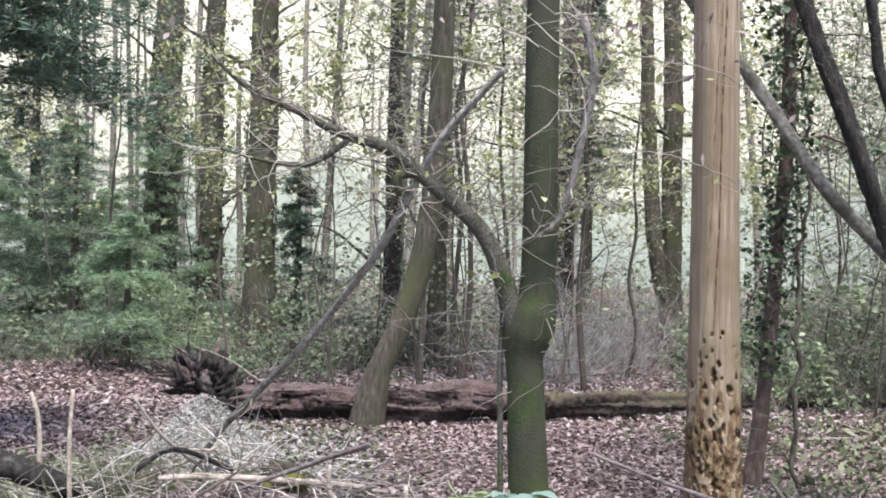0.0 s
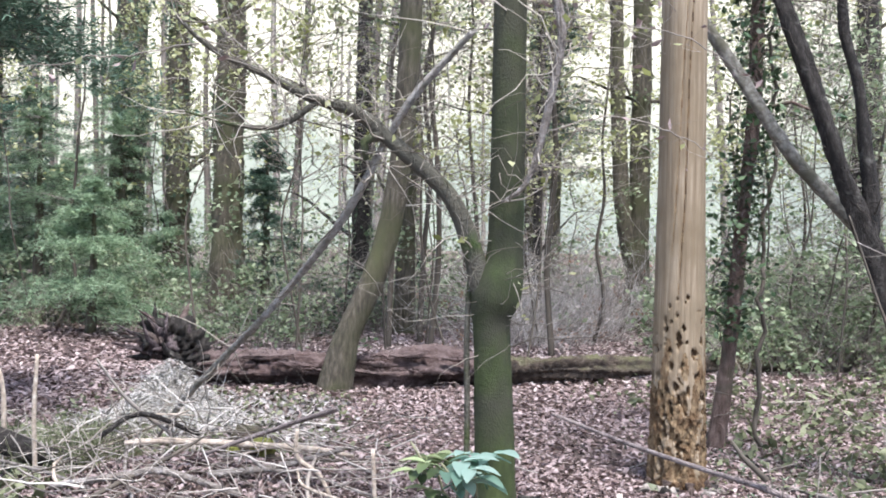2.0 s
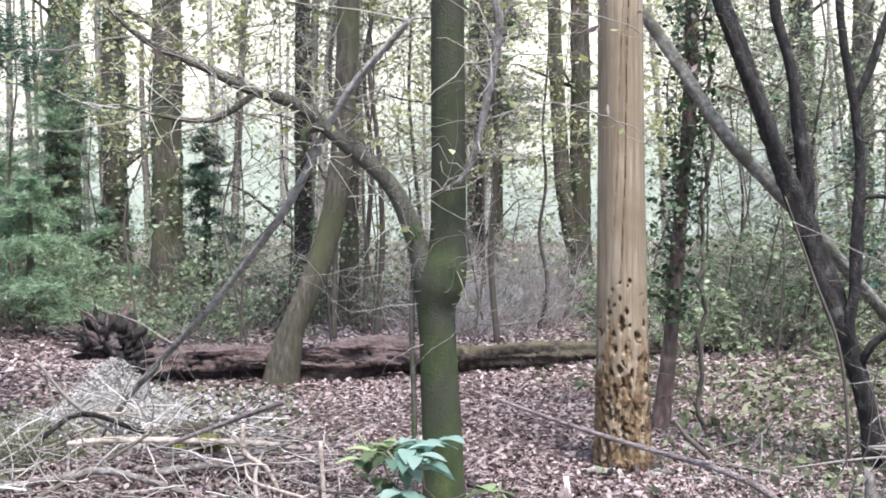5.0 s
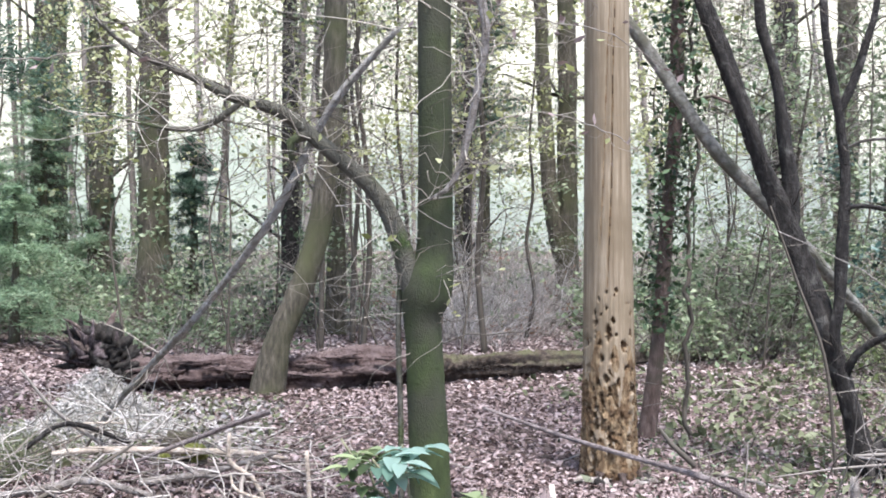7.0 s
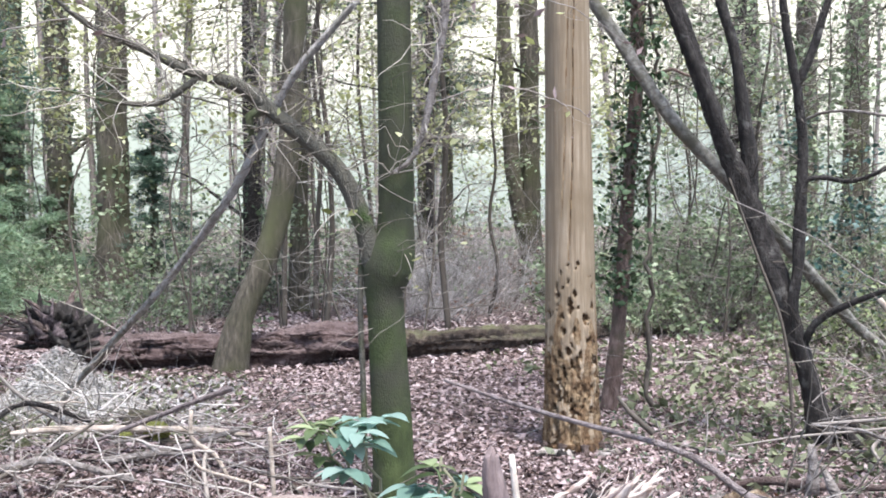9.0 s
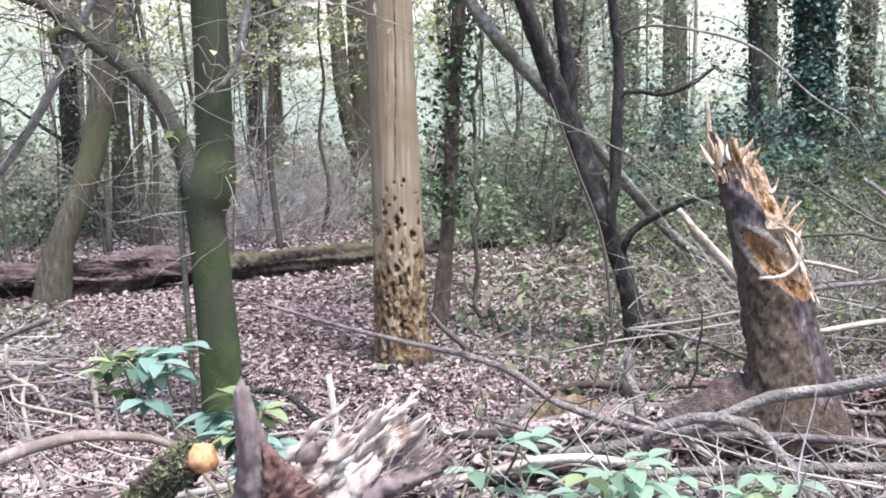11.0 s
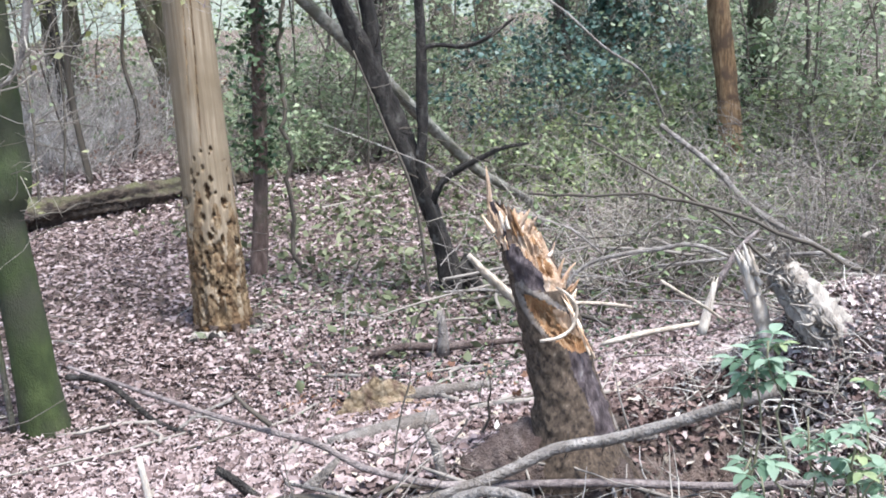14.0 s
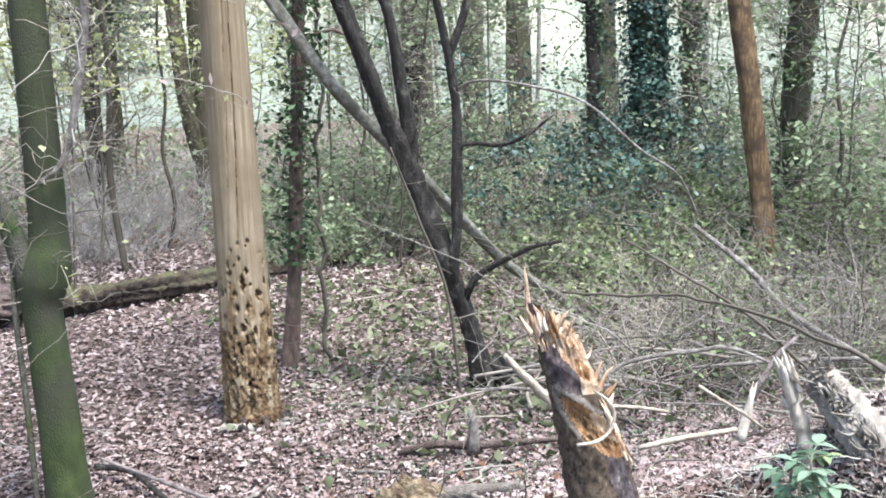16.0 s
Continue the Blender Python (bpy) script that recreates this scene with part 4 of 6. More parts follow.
# dark tree of several stems
tree("dark_forked_tree", "dark several-stemmed tree leaning over the leaf litter", [(2.83, 5.47, 0.0), (2.755, 5.5, 0.277), (2.707, 5.53, 0.486), (2.653, 5.55, 0.667), (2.598, 5.57, 0.848), (2.554, 5.6, 1.0), (2.503, 5.63, 1.183), (2.445, 5.66, 1.337), (2.395, 5.68, 1.492), (2.332, 5.7, 1.648), (2.219, 5.74, 1.992), (2.104, 5.78, 2.339), (1.997, 5.8, 2.623)],
     [0.074, 0.056, 0.052, 0.055, 0.066, 0.062, 0.05, 0.056, 0.056, 0.052, 0.048, 0.045, 0.042], DARKBARK, 91, top=8, flare=1.35, rough=0.1, lump=0.13, step=0.04, seg=18, twigs=45, twig_z=(1.0, 7), twig_len=0.8, branches=3, limb_twigs=22,
     limbs=[([(2.45, 5.66, 1.34), (2.466, 5.68, 1.555), (2.435, 5.7, 1.835), (2.404, 5.72, 2.148), (2.334, 5.75, 2.432), (2.315, 5.76, 2.621), (2.2, 5.8, 3.6)], [0.046, 0.042, 0.037, 0.032, 0.028, 0.026, 0.018]),
            ([(2.69, 5.545, 0.5), (2.655, 5.52, 0.66), (2.638, 5.5, 0.78), (2.663, 5.5, 0.944), (2.671, 5.5, 1.215), (2.683, 5.5, 1.427), (2.689, 5.5, 1.668), (2.65, 5.5, 1.969), (2.602, 5.52, 2.273), (2.581, 5.53, 2.576), (2.55, 5.55, 3.5)], [0.036, 0.034, 0.033, 0.03, 0.035, 0.032, 0.027, 0.028, 0.026, 0.024, 0.016]),
            ([(2.655, 5.5, 1.95), (2.74, 5.48, 2.148), (2.786, 5.46, 2.326), (2.834, 5.45, 2.504), (2.86, 5.44, 2.8)], [0.022, 0.021, 0.019, 0.017, 0.012]),
            ([(2.70, 5.52, 0.55), (2.751, 5.48, 0.679), (2.84, 5.42, 0.753), (2.927, 5.36, 0.802), (3.06, 5.3, 0.86), (3.2, 5.24, 0.88)], [0.022, 0.021, 0.018, 0.016, 0.012, 0.007]),
            ([(2.67, 5.5, 1.37), (2.71, 5.48, 1.45), (2.8, 5.46, 1.455), (2.95, 5.45, 1.44), (3.1, 5.4, 1.5), (3.2, 5.35, 1.58)], [0.016, 0.014, 0.013, 0.012, 0.011, 0.006]),
            ([(2.81, 5.42, 0.2), (2.88, 5.36, 0.09), (2.98, 5.3, -0.02)], [0.034, 0.024, 0.012]),
            ([(2.79, 5.42, 0.16), (2.76, 5.34, 0.07), (2.72, 5.26, -0.02)], [0.03, 0.022, 0.012]),
            ([(2.86, 5.46, 0.22), (2.95, 5.44, 0.12), (3.08, 5.42, -0.02)], [0.034, 0.024, 0.012])])

# pale fallen stem leaning behind it
def leaning_pole():
    base = thing("leaning_fallen_stem", "pale fallen stem leaning through the forked tree", "fallen stem")
    g = Geo(95)
    g.tube([(1.209, 6.05, 3.078), (1.704, 6.0, 2.435), (2.086, 5.95, 1.855), (2.433, 5.88, 1.451), (2.693, 5.85, 1.163), (3.038, 6.0, 0.846), (3.43, 6.3, 0.56), (3.9, 6.6, 0.3), (4.2, 6.8, 0.1)], [0.034, 0.036, 0.038, 0.038, 0.037, 0.036, 0.034, 0.03, 0.026], 14, 0.04, 0.08, 0.08)
    part("stem", g, POLEBARK, base)


leaning_pole()

tree("red_barked_tree", "slim tree with bare red-brown trunk in the brambles", [(6.51, 7.39, 0.0), (6.48, 7.42, 0.74), (6.41, 7.48, 1.72), (6.34, 7.54, 2.45)], [0.1, 0.093, 0.097, 0.095], REDBARK, 101, top=9, twigs=20, twig_z=(3, 8), branches=2)
tree("ivy_tree", "tree thickly grown with ivy behind the brambles", [(7.92, 8.69, 0.0), (7.94, 8.67, 0.84), (8.00, 8.62, 1.99), (8.04, 8.58, 2.55)], [0.15, 0.135, 0.15, 0.15], BARK, 102, top=9, twigs=400, twig_z=(0.3, 6), twig_len=0.35, leaf=IVY, leaf_n=3500, leaf_size=0.06, branches=3)


# ---- undergrowth ----
def shrub(name, label, x, y, rx, ry, h, stems, leaves, size, material, seed, category="shrub", twig=TWIG, droop=0.03, group=""):
    base = thing(name, label, category, group)
    base.location = (x, y, float(H(x, y)))
    g = Geo(seed)
    n = stems
    a, q = g.r.uniform(0, 6.28, n), np.sqrt(g.r.uniform(0, 1, n))
    st = np.stack([rx * 0.8 * q * np.cos(a), ry * 0.8 * q * np.sin(a), 0 * a], -1)
    st[:, 2] = H(st[:, 0] + x, st[:, 1] + y) - float(H(x, y))
    d = np.stack([np.cos(a) * 0.5, np.sin(a) * 0.5, 0 * a + 1], -1) + g.r.normal(size=(n, 3)) * 0.3
    P = g.sprigs(st, d, h * g.r.uniform(0.5, 1.25, n), g.r.uniform(0.003, 0.007, n), 8, 0.2, droop)
    m = P[:, 2:].reshape(-1, 3)
    sub = m[g.r.randint(0, len(m), n * 4)]
    Q = g.sprigs(sub, g.r.normal(size=(n * 4, 3)) + [0, 0, 0.2], h * g.r.uniform(0.1, 0.4, n * 4), 0.0022, 5, 0.3, 0.02)
    part("stem_tangle", g, twig, base)
    if leaves:
        f = Geo(seed + 1)
        c = np.vstack([m, Q.reshape(-1, 3)])
        c = c[f.r.randint(0, len(c), leaves // 22 + 1)].repeat(22, 0)[:leaves] + f.r.normal(size=(leaves, 3)) * [0.095, 0.095, 0.06]
        f.leaves(c, size, 0.62, 0.45, 0.18)
        part("foliage", f, material, base)
    return base


rs = np.random.RandomState(77)
for k in range(12):
    x, y = rs.uniform(5.0, 9.5), rs.uniform(6.4, 9.5)
    shrub("bramble_shrub", "tangled green brambles under the trees", x, y + (1.3 if y < 7.6 else 0), 1.0, 0.8, rs.uniform(0.5, 1.0), 60, 1000, 0.052, FRESH if k % 3 == 0 else BRAMBLE, 300 + 3 * k, "bramble", group="brambles")
for k in range(11):
    shrub("understorey_shrub", "thin green shrub with bare grey twigs", rs.uniform(3.2, 11), rs.uniform(10.2, 16), 1.2, 1.0, rs.uniform(0.8, 1.6), 50, 420, 0.08, SHRUB, 360 + 3 * k, group="understorey shrubs")
for k in range(9):
    shrub("understorey_shrub", "thin leafy shrub behind the fallen log", rs.uniform(-5.5, 0.9), rs.uniform(13.6, 18), 1.2, 1.0, rs.uniform(0.45, 1.1), 50, 480, 0.07, SHRUB, 420 + 3 * k, twig=FINETWIG, group="understorey shrubs")
for k in range(4):
    shrub("holly_bush", "blue-green glossy holly bush below the trees", 7.9 + rs.uniform(-0.8, 2.4), 12.6 + rs.uniform(-1.0, 1.5), 0.9, 0.8, rs.uniform(1.5, 2.6), 40, 1700, 0.06, HOLLY, 480 + 3 * k, "holly", DARKTWIG, group="holly bushes")
shrub("holly_bush", "blue-green holly bush among the brambles", 5.75, 9.3, 0.42, 0.4, 2.0, 36, 2600, 0.062, HOLLY, 1950, "holly", DARKTWIG, group="holly bushes")
for k in range(12):
    a, d = radians(rs.uniform(36, 54)), rs.uniform(11, 18)
    shrub("understorey_shrub", "tangled green shrub on the far side of the brambles", d * math.sin(a), d * math.cos(a), 1.3, 1.0, rs.uniform(0.6, 1.2), 50, 620, 0.068, SHRUB if k % 2 else FRESH, 560 + 3 * k, group="understorey shrubs")
# FIBRE twigs are pale to put haze into these bushes
for k in range(5):
    a, d = radians(rs.uniform(8.6, 11.0)), rs.uniform(16, 21)
    shrub("bare_bush", "bare reddish bush of thin pale twigs and dry leaves", d * math.sin(a), d * math.cos(a), 1.1, 1, rs.uniform(0.8, 1.7), 110, 420, 0.06, BRACKEN, 520 + 3 * k, twig=FIBRE, group="bare bushes")


# twig colour lightened to paint the bright haze of the gap
PALEBUSH = mat("haze_paled_twigs", [(0.2, (0.2, 0.175, 0.16)), (0.5, (0.36, 0.325, 0.305)), (0.85, (0.54, 0.5, 0.475))], (10, 10, 10), island=0.7, bump=0.0)
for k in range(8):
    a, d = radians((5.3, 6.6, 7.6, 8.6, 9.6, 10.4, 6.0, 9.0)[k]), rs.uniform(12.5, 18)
    shrub("bare_bush", "bare bush of thin twigs paled with haze in the light gap", d * math.sin(a), d * math.cos(a), 0.8, 0.9, rs.uniform(0.9, 1.6), 120, 160, 0.055, BRACKEN, 2100 + 3 * k, twig=PALEBUSH, group="bare bushes")

# leafy growth between the trunks behind the log, by bearing and distance
for k, (b, d, h, n) in enumerate([(-7.0, 13.2, 1.7, 1500), (-4.6, 14.6, 1.1, 900), (-5.6, 15.5, 2.2, 1500), (-12.5, 15.8, 1.5, 1100), (-1.5, 14.6, 0.7, 450), (0.5, 15.6, 0.8, 450), (-8.8, 12.2, 0.7, 700),
                                  (17.2, 12.0, 1.1, 900), (19.5, 13.0, 1.1, 1000), (21.5, 11.5, 1.1, 900), (23.5, 13.5, 1.8, 1300), (15.6, 13.0, 1.2, 900), (25.5, 12.0, 1.4, 1200)]):
    b = radians(b)
    shrub("leafy_shrub", "dense dark green shrub among the trunks" if k % 3 else "yellow-green leafy shrub among the trunks", d * math.sin(b), d * math.cos(b), 0.85, 0.7, h, 46, n, 0.07, DEEPGREEN if k % 3 and k < 4 else SHRUB, 2000 + 3 * k, group="leafy shrubs")


# conifers at the wood's edge
def conifer(label, x, y, h, width, seed, start=0.2, dense=3, needles=NEEDLE):
    base = thing("young_conifer", label, "conifer", "young conifers")
    base.location = (x, y, float(H(x, y)))
    g = Geo(seed)
    g.tube([(0, 0, -0.05), (0.02, 0, h * 0.5), (0, 0.02, h)], [0.05 + 0.012 * h, 0.03 + 0.006 * h, 0.008], 8, 0.2)
    part("trunk", g, BARK, base)
    b, f = Geo(seed + 1), Geo(seed + 2)
    n = int(26 * h)
    z = h * (start + (0.98 - start) * b.r.uniform(0, 1, n))
    a = b.r.uniform(0, 6.28, n)
    L = width * (1.02 - z / h) * b.r.uniform(0.7, 1.1, n) + 0.08
    P = b.sprigs(np.stack([0 * z, 0 * z, z], -1), np.stack([np.cos(a), np.sin(a), 0 * a + 0.12], -1), L, 0.006, 8, 0.06, 0.05)
    m = P[:, 1:].reshape(-1, 3)
    k = len(m) * 3
    i = b.r.randint(0, len(m), k)
    Q = b.sprigs(m[i], np.stack([np.cos(a), np.sin(a), 0 * a - 0.1], -1)[i // 7] + b.r.normal(size=(k, 3)) * [0.8, 0.8, 0.2], L[i // 7] * 0.3, 0.002, 4, 0.1, 0.05)
    part("bough_spray", b, DARKTWIG, base)
    Q = Q.reshape(-1, 3)
    c = Q[f.r.randint(0, len(Q), int(len(Q) * dense))]
    f.leaves(c + f.r.normal(size=c.shape) * 0.025, 0.085, 0.12, 0.45, 0.1)
    part("needle_cover", f, needles, base)


conifer("low spreading green conifer at the wood's edge", -4.9, 15.6, 2.4, 1.7, 600, 0.02, 5)
conifer("young green conifer beside the fallen leaves", -6.3, 14.9, 3.0, 1.8, 610, 0.02, 5)
conifer("small green conifer behind the fallen log", -3.5, 15.4, 1.6, 1.2, 620, 0.02, 4)
conifer("small pale green conifer above the leaf litter", -3.8, 13.0, 1.9, 1.3, 690, 0.15, 4)
conifer("tall dark conifer with hanging boughs", -3.35, 7.2, 4.8, 3.6, 630, 0.5, 6, DARKNEEDLE)
conifer("slim dark spruce behind the dead snag", 2.2, 16.4, 6.0, 1.1, 695, 0.38, 2.5, DARKNEEDLE)
conifer("dark young spruce beside the stout tree", -5.0, 14.6, 3.4, 1.2, 670, 0.25, 1.6, NEEDLE)
conifer("small dark spruce behind the fallen log", -2.0, 14.9, 2.7, 1.0, 680, 0.1, 2.5, DARKNEEDLE)
conifer("dark conifer deeper in the wood", -6.3, 16.5, 6.0, 1.9, 640, 0.1, 4, DARKNEEDLE)
conifer("grey-green conifer among bare trees", -4.9, 18.3, 4.5, 1.5, 650, 0.1, 4)

# ---- saplings and thicket that fill the wood ----
def sapling(label, h, seed, leaf, leaf_n, leaf_size=0.055, spread=0.9, r0=0.011, twigs=52, lo=0.25):
    base = thing("sapling", label, "sapling", "saplings")
    r = np.random.RandomState(seed)
    g = Geo(seed)
    pts, x, y = [(0, 0, -0.05)], 0.0, 0.0
    for k in range(1, 9):
        x, y = x + r.normal() * 0.1, y + r.normal() * 0.1
        pts.append((x, y, h * k / 8))
    g.tube(pts, [r0 * (1.2 - 0.13 * k) for k in range(9)], 7, 0.15, 0.08)
    part("trunk", g, DARKTWIG, base)
    P, _ = smooth_path(pts, [1] * 9, 0.1)
    ok = P[P[:, 2] > h * lo]
    t = Geo(seed + 1)
    st = ok[r.randint(0, len(ok), twigs)]
    a = r.uniform(0, 6.28, twigs)
    A = t.sprigs(st, np.stack([np.cos(a), np.sin(a), r.uniform(0.1, 0.8, twigs)], -1), spread * r.uniform(0.4, 1.2, twigs), 0.006, 8, 0.14, 0.01)
    m = A[:, 2:].reshape(-1, 3)
    B = t.sprigs(m[r.randint(0, len(m), twigs * 5)], r.normal(size=(twigs * 5, 3)), spread * r.uniform(0.15, 0.45, twigs * 5), 0.0028, 5, 0.25, 0.02)
    part("twig_spray", t, TWIG, base)
    if leaf_n:
        f = Geo(seed + 2)
        c = B.reshape(-1, 3)
        c = c[r.randint(0, len(c), leaf_n // 7 + 1)].repeat(7, 0)[:leaf_n] + r.normal(size=(leaf_n, 3)) * 0.07
        f.leaves(c, leaf_size, 0.62, 0.3, 0.15)
        part("foliage", f, leaf, base)
    return base


rs = np.random.RandomState(5)


def spread_copies(proto, places, first):
    """Sets the first one at its place and copies it to the rest, turned at random."""
    for k, (x, y) in enumerate(places):
        m = pose(x, y, float(H(x, y)), rs.uniform(-4, 4), rs.uniform(-4, 4), rs.uniform(0, 360))
        if k == 0 and first:
            proto.matrix_basis = m
        else:
            copy_thing(proto, m)


def fan(n, a0, a1, d0, d1):
    """n places seen from the bank between two bearings and two distances."""
    out = []
    for k in range(n):
        a, d = radians(rs.uniform(a0, a1)), rs.uniform(d0, d1)
        out.append((d * math.sin(a), d * math.cos(a)))
    return out


spread_copies(sapling("sapling with young yellow-green leaves", 5.5, 801, SPRING, 1100, leaf_size=0.062), fan(7, -22, 16, 8.8, 17), True)
spread_copies(sapling("tall sapling with pale spring leaves", 7.0, 811, SPRING, 1300, leaf_size=0.066, spread=1.3), fan(5, -18, 18, 10, 20) + fan(4, 2, 11, 11, 18), True)
spread_copies(sapling("tall thin sapling with sparse green leaves", 6.0, 861, SHRUB, 700, leaf_size=0.07, spread=1.0, lo=0.3), fan(9, 15, 30, 12, 20), True)
spread_copies(sapling("tall twiggy young tree with small spring leaves", 8.5, 871, SHRUB, 2600, leaf_size=0.06, spread=1.7, r0=0.03, twigs=120, lo=0.4), fan(5, -2, 10, 11.5, 15.5), True)
spread_copies(sapling("thin bare sapling with dark stem", 5.0, 821, SPRING, 140, spread=0.8, r0=0.024), fan(8, -20, 45, 9, 20), True)
spread_copies(sapling("bare grey sapling with fine twigs", 4.0, 830, SHRUB, 160, spread=0.8, lo=0.1), fan(12, -16, 45, 9.5, 18) + fan(9, 37, 50, 10, 19), True)
spread_copies(sapling("leafy green sapling in the undergrowth", 3.2, 841, SHRUB, 900, leaf_size=0.07, spread=0.9, lo=0.08), fan(10, 8, 48, 10, 17) + fan(5, 39, 50, 12, 20), True)
spread_copies(sapling("dark evergreen sapling in the undergrowth", 4.2, 851, HOLLY, 2200, spread=0.8, lo=0.06), [(-6.0, 16.2), (8.9, 13.4), (11.2, 15.5)], True)


def far_woods():
    g = Geo(900)
    n = 40
    a = np.radians(g.r.uniform(-32, 60, n))
    d = g.r.uniform(23, 55, n)
    st = np.stack([d * np.sin(a), d * np.cos(a), 0 * a], -1)
    g.sprigs(st, np.tile([0, 0, 1.0], (n, 1)) + g.r.normal(size=(n, 3)) * 0.03, g.r.uniform(9, 15, n), g.r.uniform(0.06, 0.22, n), 7, 0.02, 0, 0.5)
    m = 1150
    a = np.radians(g.r.uniform(-32, 60, m))
    a = np.where(np.abs(np.degrees(a) - 8.3) < 3.0, a + 0.25, a)
    d = g.r.uniform(19, 45, m)
    st = np.stack([d * np.sin(a), d * np.cos(a), g.r.uniform(0, 5.5, m)], -1)
    P = g.sprigs(st, g.r.normal(size=(m, 3)) * [1, 1, 0.5] + [0, 0, 0.5], g.r.uniform(0.8, 2.6, m), 0.008, 6, 0.2)
    ob = tagged(part("far_woods", g, TWIG), "far grey trunks and twigs deeper in the wood", "woods", kind="stuff")
    f = Geo(901)
    c = P.reshape(-1, 3)
    c = c[f.r.randint(0, len(c), 5500)]
    f.leaves(c + f.r.normal(size=c.shape) * 0.2, 0.14, 0.6, 0.3, 0.2)
    tagged(part("far_foliage", f, SHRUB), "pale green far foliage deeper in the wood", "woods", kind="stuff")


far_woods()


def far_undergrowth():
    """Low brush that hides where the forest floor runs out under the trees."""
    g, f = Geo(910), Geo(911)
    n = 2600
    a, d = np.radians(g.r.uniform(-30, 58, n)), np.sqrt(g.r.uniform(15 ** 2, 34 ** 2, n))
    keep = (g.r.uniform(size=n) < 0.25) | (np.abs(np.degrees(a) - 8.3) > 3.2)
    a, d, n = a[keep], d[keep], int(keep.sum())
    x, y = d * np.sin(a), d * np.cos(a)
    P = g.sprigs(np.stack([x, y, H(x, y)], -1), g.r.normal(size=(n, 3)) * [0.5, 0.5, 0.2] + [0, 0, 1.0], g.r.uniform(0.5, 2.4, n), 0.007, 6, 0.22)
    # FIBRE's pale tone stands in for haze over the far stems
    tagged(part("far_brush", g, FIBRE), "pale grey brush of thin stems far in the wood", "brush", kind="stuff")
    c = P[:, 1:].reshape(-1, 3)
    c = c[f.r.randint(0, len(c), 26000)] + f.r.normal(size=(26000, 3)) * 0.12
    f.leaves(c, 0.11, 0.6, 0.35, 0.2)
    tagged(part("far_brush_leaves", f, SHRUB), "pale green leaves of the far undergrowth", "brush", kind="stuff")


far_undergrowth()

for k, (x, y, h, n) in enumerate([(3.4, 10.6, 0.8, 600), (4.4, 10.9, 1.1, 800), (5.4, 10.0, 1.0, 900), (5.6, 8.6, 0.7, 700), (5.0, 6.9, 0.55, 600), (6.9, 8.9, 0.9, 900), (7.7, 7.7, 0.7, 800), (8.8, 9.6, 1.2, 900), (5.6, 6.0, 0.35, 420)]):
    shrub("bramble_shrub", "low tangle of green brambles and grey stems", x, y, 0.95, 0.8, h, 55, n * 3 // 2, 0.05, (SHRUB if y > 9.9 else BRAMBLE) if k % 2 or y > 9.9 else FRESH, 1000 + 3 * k, "bramble", group="brambles")
for k, (x, y) in enumerate([(4.4, 4.9), (5.0, 4.4), (3.8, 5.0), (5.6, 5.2), (4.7, 5.6)]):
    shrub("brushwood", "dense heap of grey brushwood grown through with brambles", x, y, 0.8, 0.6, 0.85, 95, 420, 0.042, BRAMBLE, 1060 + 3 * k, "brushwood", (FINETWIG, GREYBRANCH)[k % 2], 0.1, group="brushwood heaps")


def pale_heap():
    base = thing("dry_grass_heap", "pale heap of dry grass and shreds before the log", "heap")
    cx, cy, R, top = HEAP
    z0 = float(H(cx, cy))
    base.location = (cx, cy, z0)
    g = Geo(1090)
    rings, seg = 16, 40
    q, a = np.meshgrid(np.linspace(0, 1.15, rings), np.arange(seg) / seg * 6.2832, indexing="ij")
    lob = 1 + 0.05 * np.sin(2 * a + 1) + 0.04 * np.sin(5 * a)
    x, y = R * q * lob * np.cos(a), 0.8 * R * q * lob * np.sin(a)

    def rise(u):
        return top * np.exp(-2.6 * u * u) * (1 - 0.35 * u) - 0.02 * u

    z = rise(q) * (1 + 0.16 * np.sin(3 * a + 2 * q)) + 0.012 * g.r.normal(size=q.shape) + H(cx + x, cy + y) - z0 - 0.02
    i = np.arange(rings - 1)[:, None] * seg
    jj = np.arange(seg)[None]
    g.add(np.stack([x, y, z], -1).reshape(-1, 3), np.stack([i + jj, i + seg + jj, i + seg + (jj + 1) % seg, i + (jj + 1) % seg], -1).reshape(-1, 4))
    part("mound", g, PALEMOUND, base)
    f = Geo(1092)
    n = 11000
    u, b = f.r.uniform(0, 1.3, n) ** 0.75 * 1.1, f.r.uniform(0, 6.2832, n)
    x, y = R * u * np.cos(b) * 1.05, 0.84 * R * u * np.sin(b)
    c = np.stack([x, y, rise(u) * (1 + 0.16 * np.sin(3 * b + 2 * u)) + H(cx + x, cy + y) - z0 + f.r.uniform(0.0, 0.045, n)], -1)
    f.leaves(c, 0.032, 0.25, 0.6, 0.3)
    f.sprigs(c[:320], np.stack([np.cos(b), np.sin(b), 0 * b - 0.4], -1)[:320] + f.r.normal(size=(320, 3)) * 0.4, f.r.uniform(0.1, 0.3, 320), 0.0026, 6, 0.2, 0.06)
    part("fibre_cover", f, HEAPGRASS, base)


HEAP = (-1.6, 7.35, 0.6, 0.36)
pale_heap()

